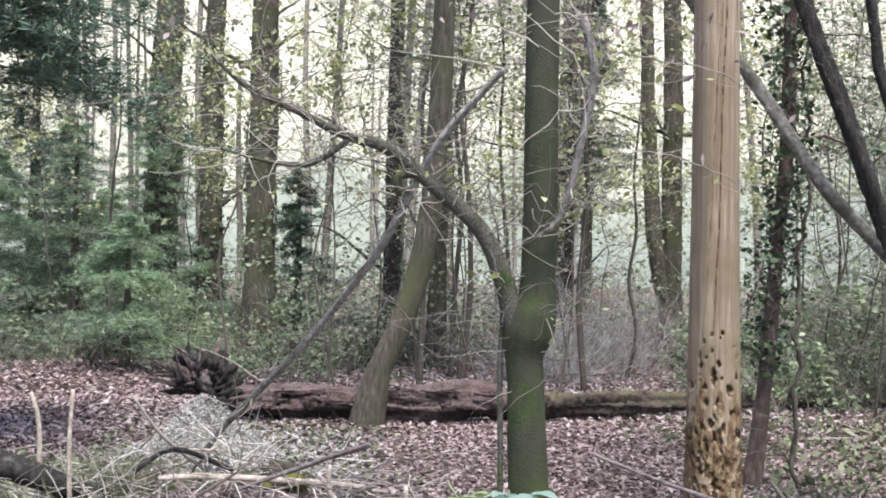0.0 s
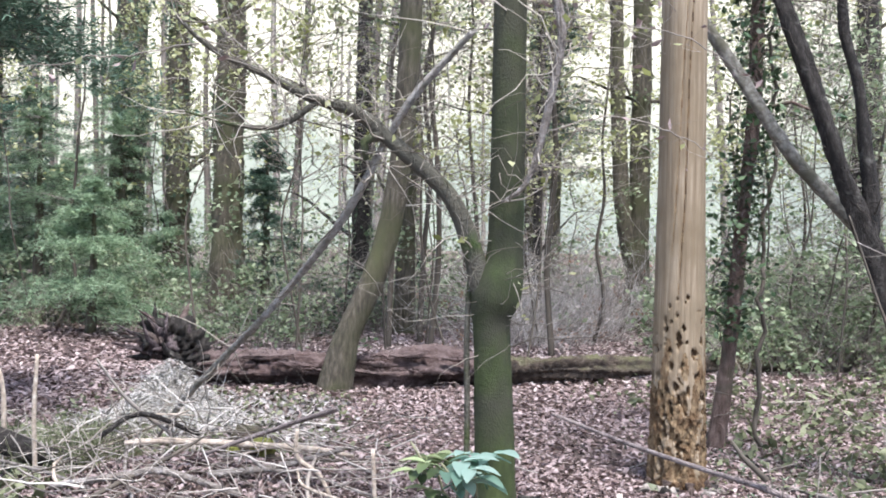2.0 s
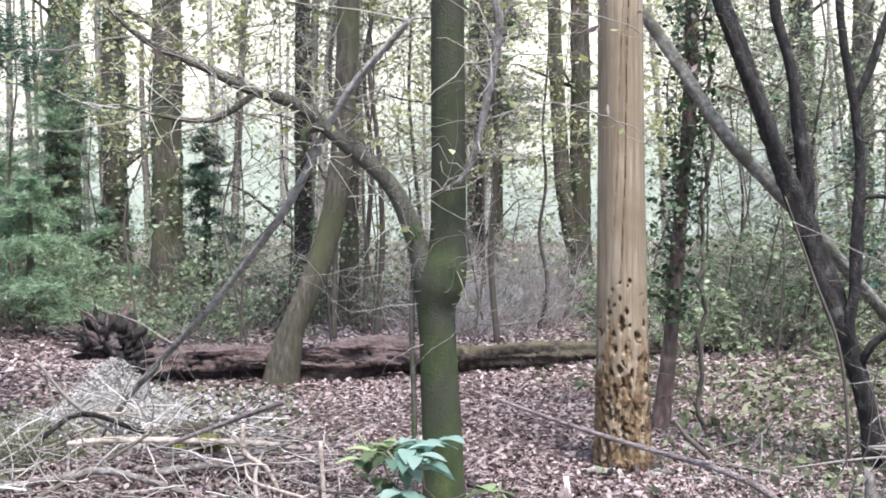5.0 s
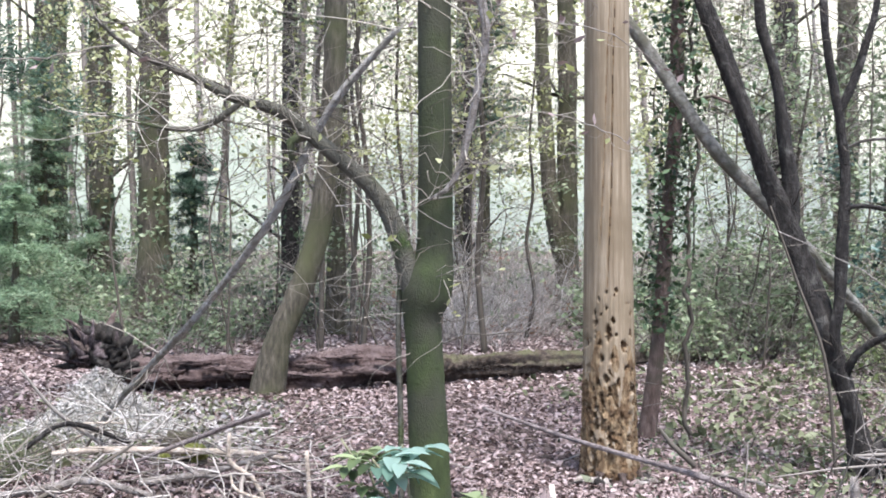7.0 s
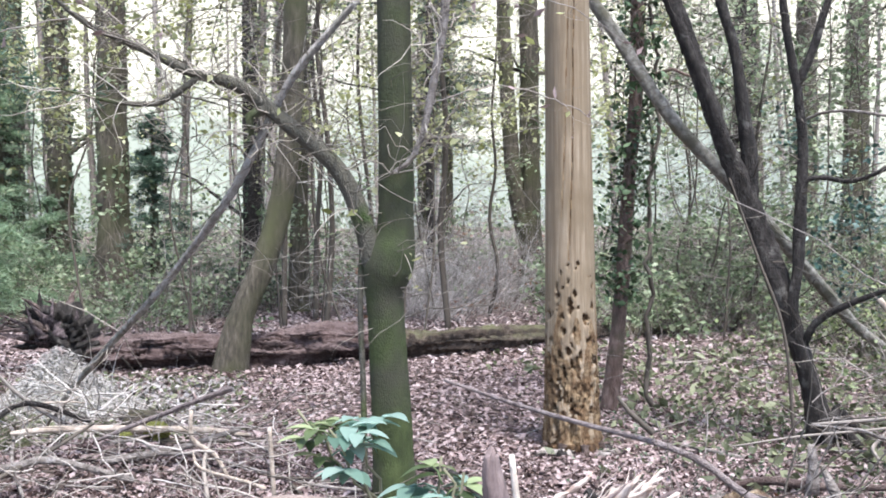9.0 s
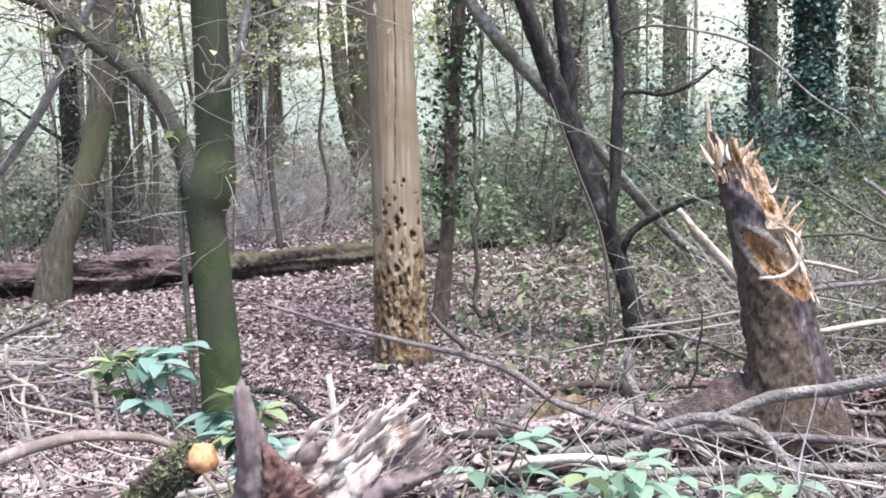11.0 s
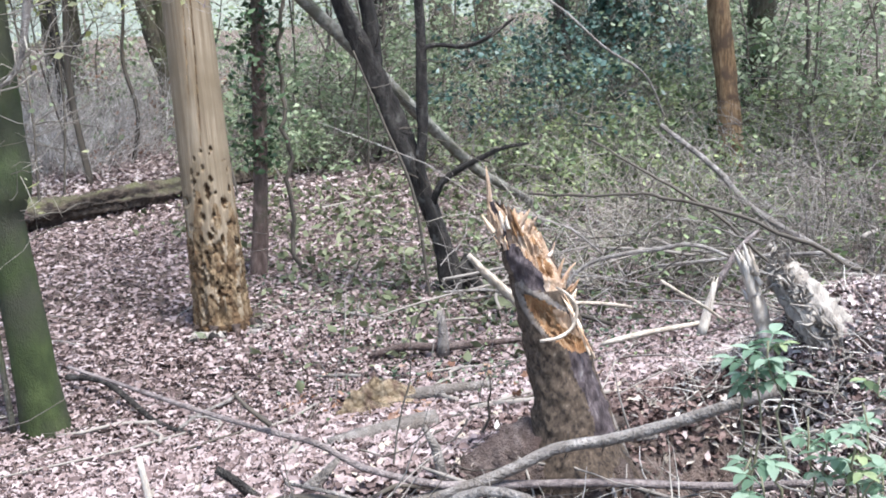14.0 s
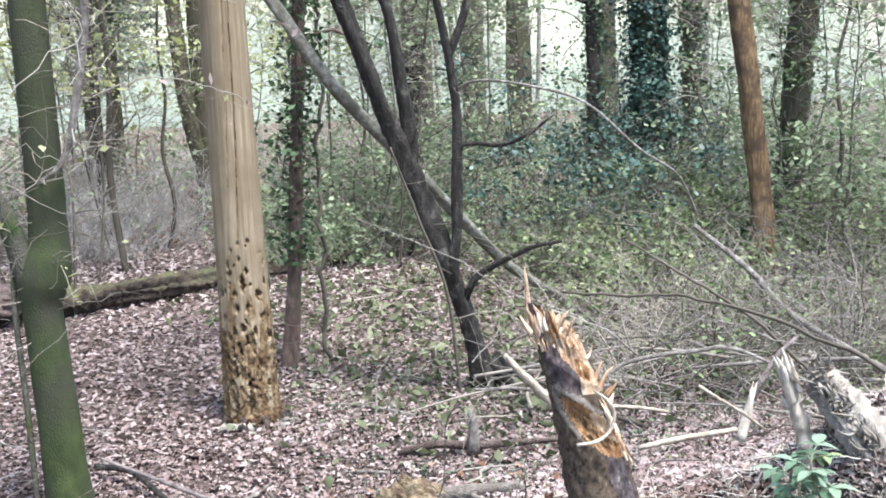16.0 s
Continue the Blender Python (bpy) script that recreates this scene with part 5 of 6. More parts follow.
# ---- the broken stump ----
def stump():
    base = thing("broken_stump", "snapped tree stump with orange splintered wood", "stump")
    o = np.array([1.40, 1.96, 0.58])
    base.location = o
    toward, right = np.array([-0.524, -0.852, 0.0]), np.array([0.852, -0.524, 0.0])
    r = np.random.RandomState(111)
    lev = [0.5, 0.633, 0.688, 0.743, 0.798, 0.853, 0.908, 0.976, 1.042, 1.109, 1.174, 1.213, 1.26]
    ax = [1.404, 1.404, 1.403, 1.403, 1.397, 1.387, 1.377, 1.366, 1.355, 1.332, 1.315, 1.304, 1.29]
    ay = [1.955, 1.955, 1.96, 1.965, 1.97, 1.975, 1.98, 1.985, 1.995, 2.003, 2.012, 2.018, 2.024]
    rl = [0.145, 0.118, 0.1, 0.09, 0.082, 0.076, 0.073, 0.069, 0.063, 0.055, 0.047, 0.042, 0.036]
    seg, zz = 110, np.arange(0.5, 1.262, 0.0055)
    A, Z = np.meshgrid(np.arange(seg) / seg * 2 * np.pi - np.pi, zz)

    def soft(size, n):
        g = r.normal(size=size)
        for k in range(n):
            g = (g + np.roll(g, 1, 0) + np.roll(g, -1, 0) + np.roll(g, 1, 1) + np.roll(g, -1, 1)) / 5
        return g / g.std()

    fine, mid, slow = soft(A.shape, 1), soft(A.shape, 5), soft(A.shape, 26)
    R = np.interp(Z, lev, rl)
    R = R * (1 + 0.035 * np.sin(2 * A + 4 * Z) + 0.03 * np.sin(3 * A - 6 * Z + 1)) + 0.0016 * mid + 0.0016 * slow + 0.0008 * fine
    foot = np.clip((0.74 - Z) / 0.16, 0, 1.4)
    R = R + 0.03 * foot ** 2 * (0.7 + 0.6 * np.sin(3 * A + 0.6))
    U = R * np.sin(A)
    front = np.cos(A) > 0.05
    # the open wound, a leaning oval with a callused rim
    du, dz = U - 0.02, Z - 0.975
    along, across = 0.6 * du - 0.8 * dz, 0.8 * du + 0.6 * dz
    q = np.sqrt((along / 0.086) ** 2 + (across / 0.033) ** 2) + 0.05 * slow + 0.02 * mid
    q = np.where(front, q, 9.0)
    hollow = np.clip((1.0 - q) / 0.35, 0, 1)
    R = R - hollow * (0.014 + 0.004 * np.sin(across * 420 + 2 * slow) + 0.002 * fine)
    rim = np.exp(-((q - 1.16) / 0.13) ** 2) * np.clip(0.4 - along / 0.05, 0.0, 1)
    R = R + 0.0045 * rim
    torn = np.clip((Z - 1.13 + 0.012 * slow + np.clip(U, -0.02, 0.03) * 1.1) / 0.02, 0, 1) * np.clip((U + 0.034) / 0.006, 0, 1) * front
    R = R - torn * (0.007 + 0.004 * np.sin(A * 23 + 1.5 * slow) + 0.0022 * fine)
    top = 1.215 - 0.03 * np.sin(A) + 0.02 * np.sin(5 * A + 1) + 0.012 * np.sin(11 * A) + 0.006 * r.normal(size=(1, seg))
    R = np.where(Z > top, R * np.clip(1 - (Z - top) * 40, 0.05, 1), R)
    Zt = np.where(Z > top, top - (Z - top) * 0.6, Z)
    cx, cy = np.interp(zz, lev, ax)[:, None], np.interp(zz, lev, ay)[:, None]
    v = np.stack([cx + R * (np.cos(A) * toward[0] + np.sin(A) * right[0]), cy + R * (np.cos(A) * toward[1] + np.sin(A) * right[1]), Zt], -1)
    g = Geo(111)
    k = len(zz)
    i, j = np.arange(k - 1)[:, None] * seg, np.arange(seg)[None]
    g.add(v.reshape(-1, 3) - o, np.stack([i + j, i + (j + 1) % seg, i + seg + (j + 1) % seg, i + seg + j], -1).reshape(-1, 4))
    me = g.mesh("trunk")
    for m in (STUMPBARK, CALLUS, ORANGE, SPLINT, PURPLEBARK, TORN):
        me.materials.append(m)
    idx = np.zeros(A.shape, int)
    flank = front & (np.abs(U - (0.05 + (0.9 - Z) * 0.14) - 0.003 * slow) < 0.021) & (Z < 0.92) & (Z > 0.69)
    idx[flank] = 4
    idx[front & (Z > 1.055 + 0.004 * slow) & (U > -0.045)] = 4
    idx[front & (Z > 1.05) & (U > 0.016 + 0.006 * slow)] = 5
    idx[(rim > 0.3) & (q > 1)] = 1
    idx[q < 1] = 2
    idx[(q < 1) & (across > 0.012 + 0.004 * slow) & (along > -0.03)] = 3
    idx[torn > 0.4] = 5
    idx[(torn > 0.4) & (mid + slow > 0.6)] = 2
    idx[Z > top] = 5
    me.polygons.foreach_set("material_index", idx[:-1].astype(np.int32).ravel())
    ob = new("trunk", me)
    ob.parent = base
    s, w = Geo(112), Geo(113)

    def spike(gg, p, way, L, rad, flat=0.5):
        p, way = np.array(p, float), np.array(way, float)
        way /= np.linalg.norm(way)
        b = np.cross(way, toward + 0.3 * gg.r.normal(size=3))
        b /= np.linalg.norm(b)
        e = np.cross(way, b) * flat
        bend = gg.r.normal(size=3) * L * 0.06
        q = []
        for t, wd in ((0, 1.0), (0.35, 0.95), (0.7, 0.6), (1.0, 0.12)):
            c = p + way * L * t + bend * math.sin(3.1 * t)
            q += [c + b * rad * wd, c + e * rad * wd, c - b * rad * wd * 0.9, c - e * rad * wd]
        f = [[4 * a + c, 4 * a + (c + 1) % 4, 4 * a + 4 + (c + 1) % 4, 4 * a + 4 + c] for a in range(3) for c in range(4)]
        gg.add(np.array(q) - o, f + [[12, 13, 14, 15]])

    up = np.array([0, 0, 1.0])
    crown = np.array([1.303, 2.018, 1.2])
    spike(s, crown - right * 0.052 + toward * 0.01 + up * 0.0, up - right * 0.03, 0.14, 0.0085)
    for side, lift, tilt, L, rad in ((-0.045, -0.01, -0.55, 0.05, 0.007), (-0.036, 0.0, -0.35, 0.055, 0.008), (-0.02, -0.01, -0.2, 0.05, 0.009), (-0.004, -0.005, 0.15, 0.05, 0.009),
                                     (0.008, -0.01, 0.6, 0.06, 0.009), (0.02, -0.02, 0.75, 0.055, 0.007), (0.016, -0.035, 0.45, 0.06, 0.008), (0.0, -0.03, -0.05, 0.06, 0.01), (-0.03, -0.035, -0.1, 0.07, 0.008)):
        spike(s if L > 0.052 else w, crown + right * side + up * lift + toward * 0.022, up + right * tilt + toward * w.r.uniform(-0.1, 0.25), L, rad)
    for k in range(22):
        a = s.r.uniform(-1, 1)
        p = crown + right * a * 0.036 + toward * (0.036 - 0.016 * a * a) + up * s.r.uniform(-0.05, 0.0)
        spike(s if k % 3 else w, p, up + right * (a * 0.35 + s.r.normal() * 0.22) + toward * s.r.uniform(-0.15, 0.12), s.r.uniform(0.012, 0.034), s.r.uniform(0.002, 0.0055))
    for k in range(9):
        z = s.r.uniform(0, 1)
        p = np.array([1.398, 1.965, 1.0]) * (1 - z) + np.array([1.352, 1.99, 1.15]) * z + toward * s.r.uniform(0.005, 0.03) + right * s.r.uniform(0.01, 0.018)
        spike(w if k % 3 else s, p, up * 0.9 + right * s.r.uniform(0.0, 0.9) + toward * s.r.normal() * 0.2, s.r.uniform(0.015, 0.04), s.r.uniform(0.002, 0.005))
    for dx, dz, tilt, L in ((0.03, 0.0, 0.55, 0.085), (0.04, -0.01, 0.8, 0.06), (0.022, 0.02, 0.35, 0.07), (0.045, -0.03, 0.6, 0.05)):
        spike(w, np.array([1.362, 1.99, 1.035]) + right * dx + up * dz + toward * 0.01, up + right * tilt, L, 0.006)
    for k in range(14):
        z = k / 13
        p = np.array([1.437, 1.92, 0.895]) * (1 - z) + np.array([1.402, 1.945, 1.0]) * z + toward * 0.03 + right * s.r.uniform(-0.006, 0.006)
        spike(w if k % 2 else s, p, up - right * 0.42 + toward * s.r.normal() * 0.08, s.r.uniform(0.03, 0.065), s.r.uniform(0.003, 0.006))
    part("splinter_crown", s, TORN, base, "fresh orange splinters at the break")
    part("splinter_crown", w, SPLINT, base, "pale cream splinters at the break")
    f = Geo(120)
    stub = [o + right * -0.02 + up * 0.07, o - right * 0.1 + up * 0.07 + toward * 0.02, o - right * 0.18 + up * 0.04 + toward * 0.03, o - right * 0.3 - up * 0.03 + toward * 0.06]
    f.tube(np.array(stub) - o, [0.07, 0.062, 0.052, 0.036], 22, 0.01, 0.16, 0.3)
    part("root", f, ROOTBARK, base, "thick earthy root running into the leaves")
    for k, (du_, dv, L, rad) in enumerate([(-0.9, 0.75, 0.3, 0.042), (0.9, 0.5, 0.35, 0.05), (0.35, 1.0, 0.24, 0.04), (0.5, -0.8, 0.3, 0.05)]):
        f = Geo(121 + k)
        d = right * du_ + toward * dv
        p, e1, e2 = o + d * 0.05, o + d * L * 0.55, o + d * L
        f.tube(np.array([p + up * 0.07, [e1[0], e1[1], float(H(e1[0], e1[1])) + 0.03], [e2[0], e2[1], float(H(e2[0], e2[1])) - 0.015]]) - o, [rad, rad * 0.7, rad * 0.3], 12, 0.02, 0.16, 0.14)
        part("root", f, EARTH, base)


stump()


# ---- sticks, branches and logs on the ground ----
def stick(label, pts, radii, material, seed, name="fallen_stick", category="stick", group="", seg=9, rough=0.06, ragged=0.0, step=0.05, lump=0.05, wobble=0.0):
    g = Geo(seed)
    p = np.array(pts, float)
    o = p[0].copy()
    g.tube(p - o, radii, seg, step, rough, lump, ragged, wobble)
    ob = part(name, g, material)
    ob.location = o
    return tagged(ob, label, category, group)


stick("long smooth branch lying in front of the stump", [(0.60, 2.12, 0.57), (0.77, 2.06, 0.59), (0.98, 1.99, 0.615), (1.16, 1.90, 0.67), (1.28, 1.84, 0.73), (1.37, 1.78, 0.75), (1.49, 1.70, 0.79), (1.66, 1.57, 0.87)], [0.010, 0.012, 0.013, 0.0135, 0.0135, 0.0135, 0.0135, 0.012], GREYBRANCH, 1201, "fallen_branch", "branch", ragged=0.01)
stick("long thin dark branch crossing the leaf litter", [(0.377, 2.7, 0.854), (0.507, 2.5, 0.828), (0.62, 2.28, 0.818), (0.729, 2.09, 0.809), (0.817, 2.06, 0.771), (0.898, 2.03, 0.709), (1.017, 1.97, 0.665), (1.11, 1.93, 0.65), (1.37, 1.78, 0.65), (1.56, 1.64, 0.65), (1.78, 1.45, 0.68)], [0.004, 0.005, 0.006, 0.007, 0.0075, 0.008, 0.0085, 0.009, 0.0095, 0.0095, 0.009], PURPLEBRANCH, 1202, "fallen_branch", "branch", rough=0.1, lump=0.1, step=0.025)
stick("short side twig of the thin dark branch", [(0.72, 2.085, 0.83), (0.68, 2.12, 0.87), (0.66, 2.13, 0.9)], [0.006, 0.005, 0.003], DARKTWIG, 1203)
stick("forked grey branch end bending down the bank", [(0.97, 1.79, 0.64), (0.98, 1.78, 0.70), (1.04, 1.72, 0.74), (1.09, 1.63, 0.75), (1.11, 1.56, 0.72), (1.12, 1.49, 0.67), (1.13, 1.43, 0.61)], [0.009, 0.01, 0.011, 0.01, 0.009, 0.008, 0.006], GREYBRANCH, 1204, "fallen_branch", "branch")
stick("grey branch at the foot of the bank", [(0.95, 1.74, 0.64), (1.12, 1.62, 0.665), (1.37, 1.44, 0.69), (1.6, 1.25, 0.68)], [0.009, 0.010, 0.010, 0.008], GREYBRANCH, 1205, "fallen_branch", "branch")
stick("pinkish peeled branch lying on the bank", [(0.80, 1.44, 0.64), (0.94, 1.37, 0.66), (1.03, 1.31, 0.67), (1.13, 1.27, 0.665)], [0.009, 0.012, 0.013, 0.009], SHRED, 1230, "fallen_branch", "branch", ragged=0.01)
stick("rusty brown broken branch on the bank", [(1.31, 1.28, 0.66), (1.35, 1.25, 0.65), (1.38, 1.21, 0.64), (1.42, 1.17, 0.62)], [0.012, 0.017, 0.017, 0.014], ROT, 1231, "fallen_branch", "branch", ragged=0.01)
stick("small grey root stub beside the stump", [(1.10, 2.04, 0.6), (1.09, 2.05, 0.70), (1.07, 2.06, 0.75)], [0.014, 0.012, 0.006], GREYBRANCH, 1232, "root_stub", "root", ragged=0.01)
stick("pale peeled stick standing in the leaves", [(0.473, 2.236, 0.531), (0.467, 2.226, 0.672), (0.459, 2.236, 0.764)], [0.0085, 0.008, 0.006], WHITEWOOD, 1206, step=0.03)
stick("pale split branch end among the leaves", [(0.66, 2.26, 0.45), (0.73, 2.21, 0.54), (0.81, 2.19, 0.60), (0.89, 2.16, 0.68)], [0.03, 0.032, 0.022, 0.006], GREYBRANCH, 1207, "fallen_branch", "branch", ragged=0.02)
stick("pale stripped branch on the bank", [(0.55, 1.93, 0.6), (0.67, 1.87, 0.63), (0.78, 1.84, 0.655), (0.92, 1.80, 0.65), (1.15, 1.71, 0.58)], [0.007, 0.009, 0.009, 0.009, 0.007], PALE, 1208)
stick("dark branch lying on the bank", [(0.50, 1.98, 0.58), (0.71, 1.93, 0.6), (0.86, 1.88, 0.62), (1.0, 1.84, 0.62)], [0.013, 0.016, 0.014, 0.011], DARKBARK, 1209, "fallen_branch", "branch")
stick("dark broken branch stub in the leaves", [(0.64, 2.31, 0.66), (0.70, 2.29, 0.6), (0.79, 2.27, 0.47)], [0.01, 0.013, 0.013], DARKBARK, 1210)
stick("dark bent branch at the foot of the mossy tree", [(0.563, 5.146, 0.052), (0.693, 4.919, 0.078), (0.777, 4.72, 0.028), (0.859, 4.446, -0.015), (0.988, 3.95, 0.057)], [0.014, 0.014, 0.013, 0.011, 0.006], DARKBARK, 1211, "fallen_branch", "branch")
stick("grey log half sunk in the leaves", [(1.12, 2.93, 0.37), (1.25, 2.87, 0.40), (1.43, 2.79, 0.44)], [0.03, 0.036, 0.036], GREYBRANCH, 1212, "small_log", "log", seg=14)
stick("grey-brown log behind the yellow rotten wood", [(1.6, 3.62, 0.2), (1.75, 3.52, 0.23), (1.95, 3.42, 0.25)], [0.03, 0.028, 0.02], GREYBRANCH, 1213, "small_log", "log", seg=12)
stick("crumbling yellow rotten wood", [(1.4, 3.66, 0.14), (1.48, 3.64, 0.18), (1.58, 3.6, 0.22), (1.7, 3.55, 0.2)], [0.02, 0.045, 0.056, 0.022], YELLOWROT, 1214, "rotten_wood", "log", seg=18, rough=0.45, lump=0.3, step=0.02)
stick("dark forked root lying on the leaves", [(1.9, 4.6, 0.04), (2.05, 4.5, 0.09), (2.25, 4.4, 0.08), (2.62, 4.22, 0.1)], [0.014, 0.02, 0.018, 0.01], ROOTBARK, 1215, "fallen_branch", "branch")
stick("short grey upright root stub", [(2.2, 4.4, 0.04), (2.21, 4.4, 0.16), (2.2, 4.4, 0.26)], [0.03, 0.022, 0.015], GREYBRANCH, 1216, ragged=0.02)
stick("white split stick leaning against the stump", [(1.325, 2.3, 1.074), (1.37, 2.3, 1.02), (1.45, 2.3, 0.936), (1.56, 2.3, 0.82)], [0.005, 0.0085, 0.011, 0.009], PALE, 1217, ragged=0.015, rough=0.25, step=0.012)
stick("white thin stick behind the stump", [(1.46, 2.1, 0.97), (1.582, 2.1, 0.948), (1.674, 2.1, 0.922)], [0.005, 0.005, 0.004], PALE, 1218)
stick("thin curled pale root hanging on the stump", [(1.291, 1.9, 0.96), (1.334, 1.89, 0.963), (1.366, 1.885, 0.983), (1.379, 1.885, 1.023), (1.368, 1.9, 1.052), (1.352, 1.925, 1.066)], [0.004, 0.0042, 0.004, 0.0036, 0.003, 0.0025], PALE, 1219, step=0.015)
stick("pale stick on the earth mound", [(1.783, 2.4, 0.723), (1.901, 2.35, 0.746), (2.048, 2.3, 0.76)], [0.008, 0.009, 0.007], PALE, 1220)
def splintered_stub():
    base = thing("broken_stub", "pale splintered stub standing in the mound", "stub")
    o = np.array([1.97, 1.94, 0.8])
    base.location = o
    g = Geo(1221)
    g.tube(np.array([(2.012, 1.97, 0.76), (1.985, 1.97, 0.857), (1.949, 1.97, 0.95), (1.93, 1.97, 1.02)]) - o, [0.03, 0.021, 0.017, 0.012], 14, 0.01, 0.22, 0.15, ragged=0.035)
    part("stem", g, WHITEWOOD, base, "bare cream wood")
    for k in range(14):
        f = Geo(1760 + k)
        p = np.array([1.942, 1.965, 0.975]) + f.r.normal(size=3) * [0.01, 0.01, 0.03]
        e = p + np.array([-0.015 + 0.012 * f.r.normal(), 0.012, f.r.uniform(0.03, 0.08)])
        f.tube(np.array([p, 0.5 * (p + e), e]) - o, [0.008, 0.006, 0.001], 6, 0.015, 0.2)
        part("splinter", f, FIBRE if k % 3 else PALE, base)


def rotten_butt():
    base = thing("rotten_log_butt", "grey shredded butt of a rotten log on the mound", "log")
    o = np.array([2.1, 1.85, 0.7])
    base.location = o
    g = Geo(1231)
    g.tube(np.array([(2.023, 1.95, 0.99), (2.057, 1.88, 0.901), (2.099, 1.8, 0.795), (2.147, 1.72, 0.691), (2.196, 1.62, 0.59)]) - o, [0.034, 0.045, 0.05, 0.056, 0.06], 36, 0.01, 0.14, 0.22, ragged=0.03)
    part("body", g, PALELOG, base)
    g = Geo(1232)
    n = 2400
    t, a = g.r.uniform(-0.1, 1.3, n)[:, None], g.r.uniform(0, 6.28, n)
    c = np.array([2.023, 1.95, 0.985]) * (1 - t) + np.array([2.147, 1.72, 0.69]) * t + (0.044 + 0.012 * t) * np.stack([np.cos(a) * 0.7, np.cos(a) * 0.7, np.sin(a)], -1)
    g.leaves(c - o, 0.03, 0.2, 0.2, 0.4)
    part("fibre_cover", g, PALELOG, base)
    for k in range(110):
        f = Geo(1860 + k)
        t = f.r.uniform(0, 1)
        a = f.r.uniform(0, 6.28)
        p = np.array([2.023, 1.95, 0.985]) * (1 - t) + np.array([2.147, 1.72, 0.69]) * t + 0.046 * np.array([math.cos(a) * 0.6, math.cos(a) * 0.6, math.sin(a)])
        e = p + np.array([-0.03, 0.03, 0.02]) * f.r.uniform(0.3, 1.5) + f.r.normal(size=3) * 0.028
        f.tube(np.array([p, 0.5 * (p + e) + f.r.normal(size=3) * 0.008, e]) - o, [0.004, 0.003, 0.001], 5, 0.02, 0.2)
        part("shred", f, (PALELOG, GREYBRANCH, TWIG)[k % 3], base)


rotten_butt()
splintered_stub()
stick("thin pale stick leaning on the mound", [(1.692, 2.0, 1.009), (1.752, 2.0, 0.966), (1.823, 2.0, 0.921), (1.9, 2.0, 0.86)], [0.004, 0.0045, 0.004, 0.003], PALE, 1260)
stick("white splintered stub beside a dark branch", [(1.855, 2.05, 0.83), (1.878, 2.05, 0.9), (1.896, 2.05, 0.955)], [0.013, 0.011, 0.006], WHITEWOOD, 1222, "broken_stub", "stub", ragged=0.03, step=0.02, rough=0.15)
stick("dark forked branch stub on the mound", [(1.885, 2.05, 0.92), (1.925, 2.05, 0.975), (1.975, 2.05, 1.035), (2.041, 2.05, 1.077)], [0.007, 0.008, 0.007, 0.004], PURPLEBRANCH, 1223)
stick("pale leaning dead branch in the brambles", [(3.93, 4.98, 0.93), (4.11, 4.71, 0.68), (4.21, 4.50, 0.46), (4.47, 4.10, 0.21), (4.6, 3.9, 0.1)], [0.014, 0.019, 0.021, 0.016, 0.012], GREYBRANCH, 1224, "fallen_branch", "branch")
stick("long dark branch arching through the brushwood", [(2.73, 4.46, 0.75), (2.99, 4.07, 0.76), (3.12, 3.85, 0.76), (3.25, 3.62, 0.72), (3.34, 3.40, 0.66), (3.40, 3.21, 0.60), (3.46, 3.00, 0.51), (3.49, 2.82, 0.40)], [0.006, 0.007, 0.008, 0.009, 0.009, 0.009, 0.009, 0.008], DARKTWIG, 1226, "fallen_branch", "branch", wobble=0.03)
stick("grey branch lying before the brambles", [(2.40, 3.72, 0.42), (2.53, 3.65, 0.58), (2.66, 3.56, 0.63), (2.79, 3.47, 0.65), (2.92, 3.37, 0.66), (3.2, 3.2, 0.5)], [0.006, 0.008, 0.009, 0.009, 0.008, 0.005], GREYBRANCH, 1233, "fallen_branch", "branch")
stick("thin dark branch leaning in the brushwood", [(2.9, 4.15, 1.02), (3.08, 4.01, 0.88), (3.32, 3.82, 0.68), (3.47, 3.69, 0.50), (3.63, 3.54, 0.3)], [0.004, 0.006, 0.008, 0.008, 0.007], DARKTWIG, 1234, "fallen_branch", "branch", wobble=0.03)
stick("long arching pale branch from the forked tree to the brambles", [(2.70, 5.54, 1.75), (2.76, 5.46, 1.80), (2.91, 5.27, 1.79), (3.26, 5.08, 1.67), (3.51, 4.91, 1.40), (3.74, 4.87, 1.24), (3.89, 4.89, 0.99)], [0.008, 0.008, 0.0075, 0.007, 0.007, 0.006, 0.005], GREYBRANCH, 1227, "arching_branch", "branch")
stick("thin leaning stem beside the forked tree", [(2.61, 5.42, 0.0), (2.56, 5.44, 0.62), (2.43, 5.50, 1.05), (2.30, 5.55, 1.46)], [0.01, 0.009, 0.008, 0.005], DARKTWIG, 1228)
stick("slim dark stem beside the ivy tree", [(2.28, 6.75, -0.02), (2.29, 6.74, 0.8), (2.27, 6.73, 1.8), (2.3, 6.7, 3.4)], [0.016, 0.014, 0.012, 0.008], DARKTWIG, 1229, wobble=0.12)
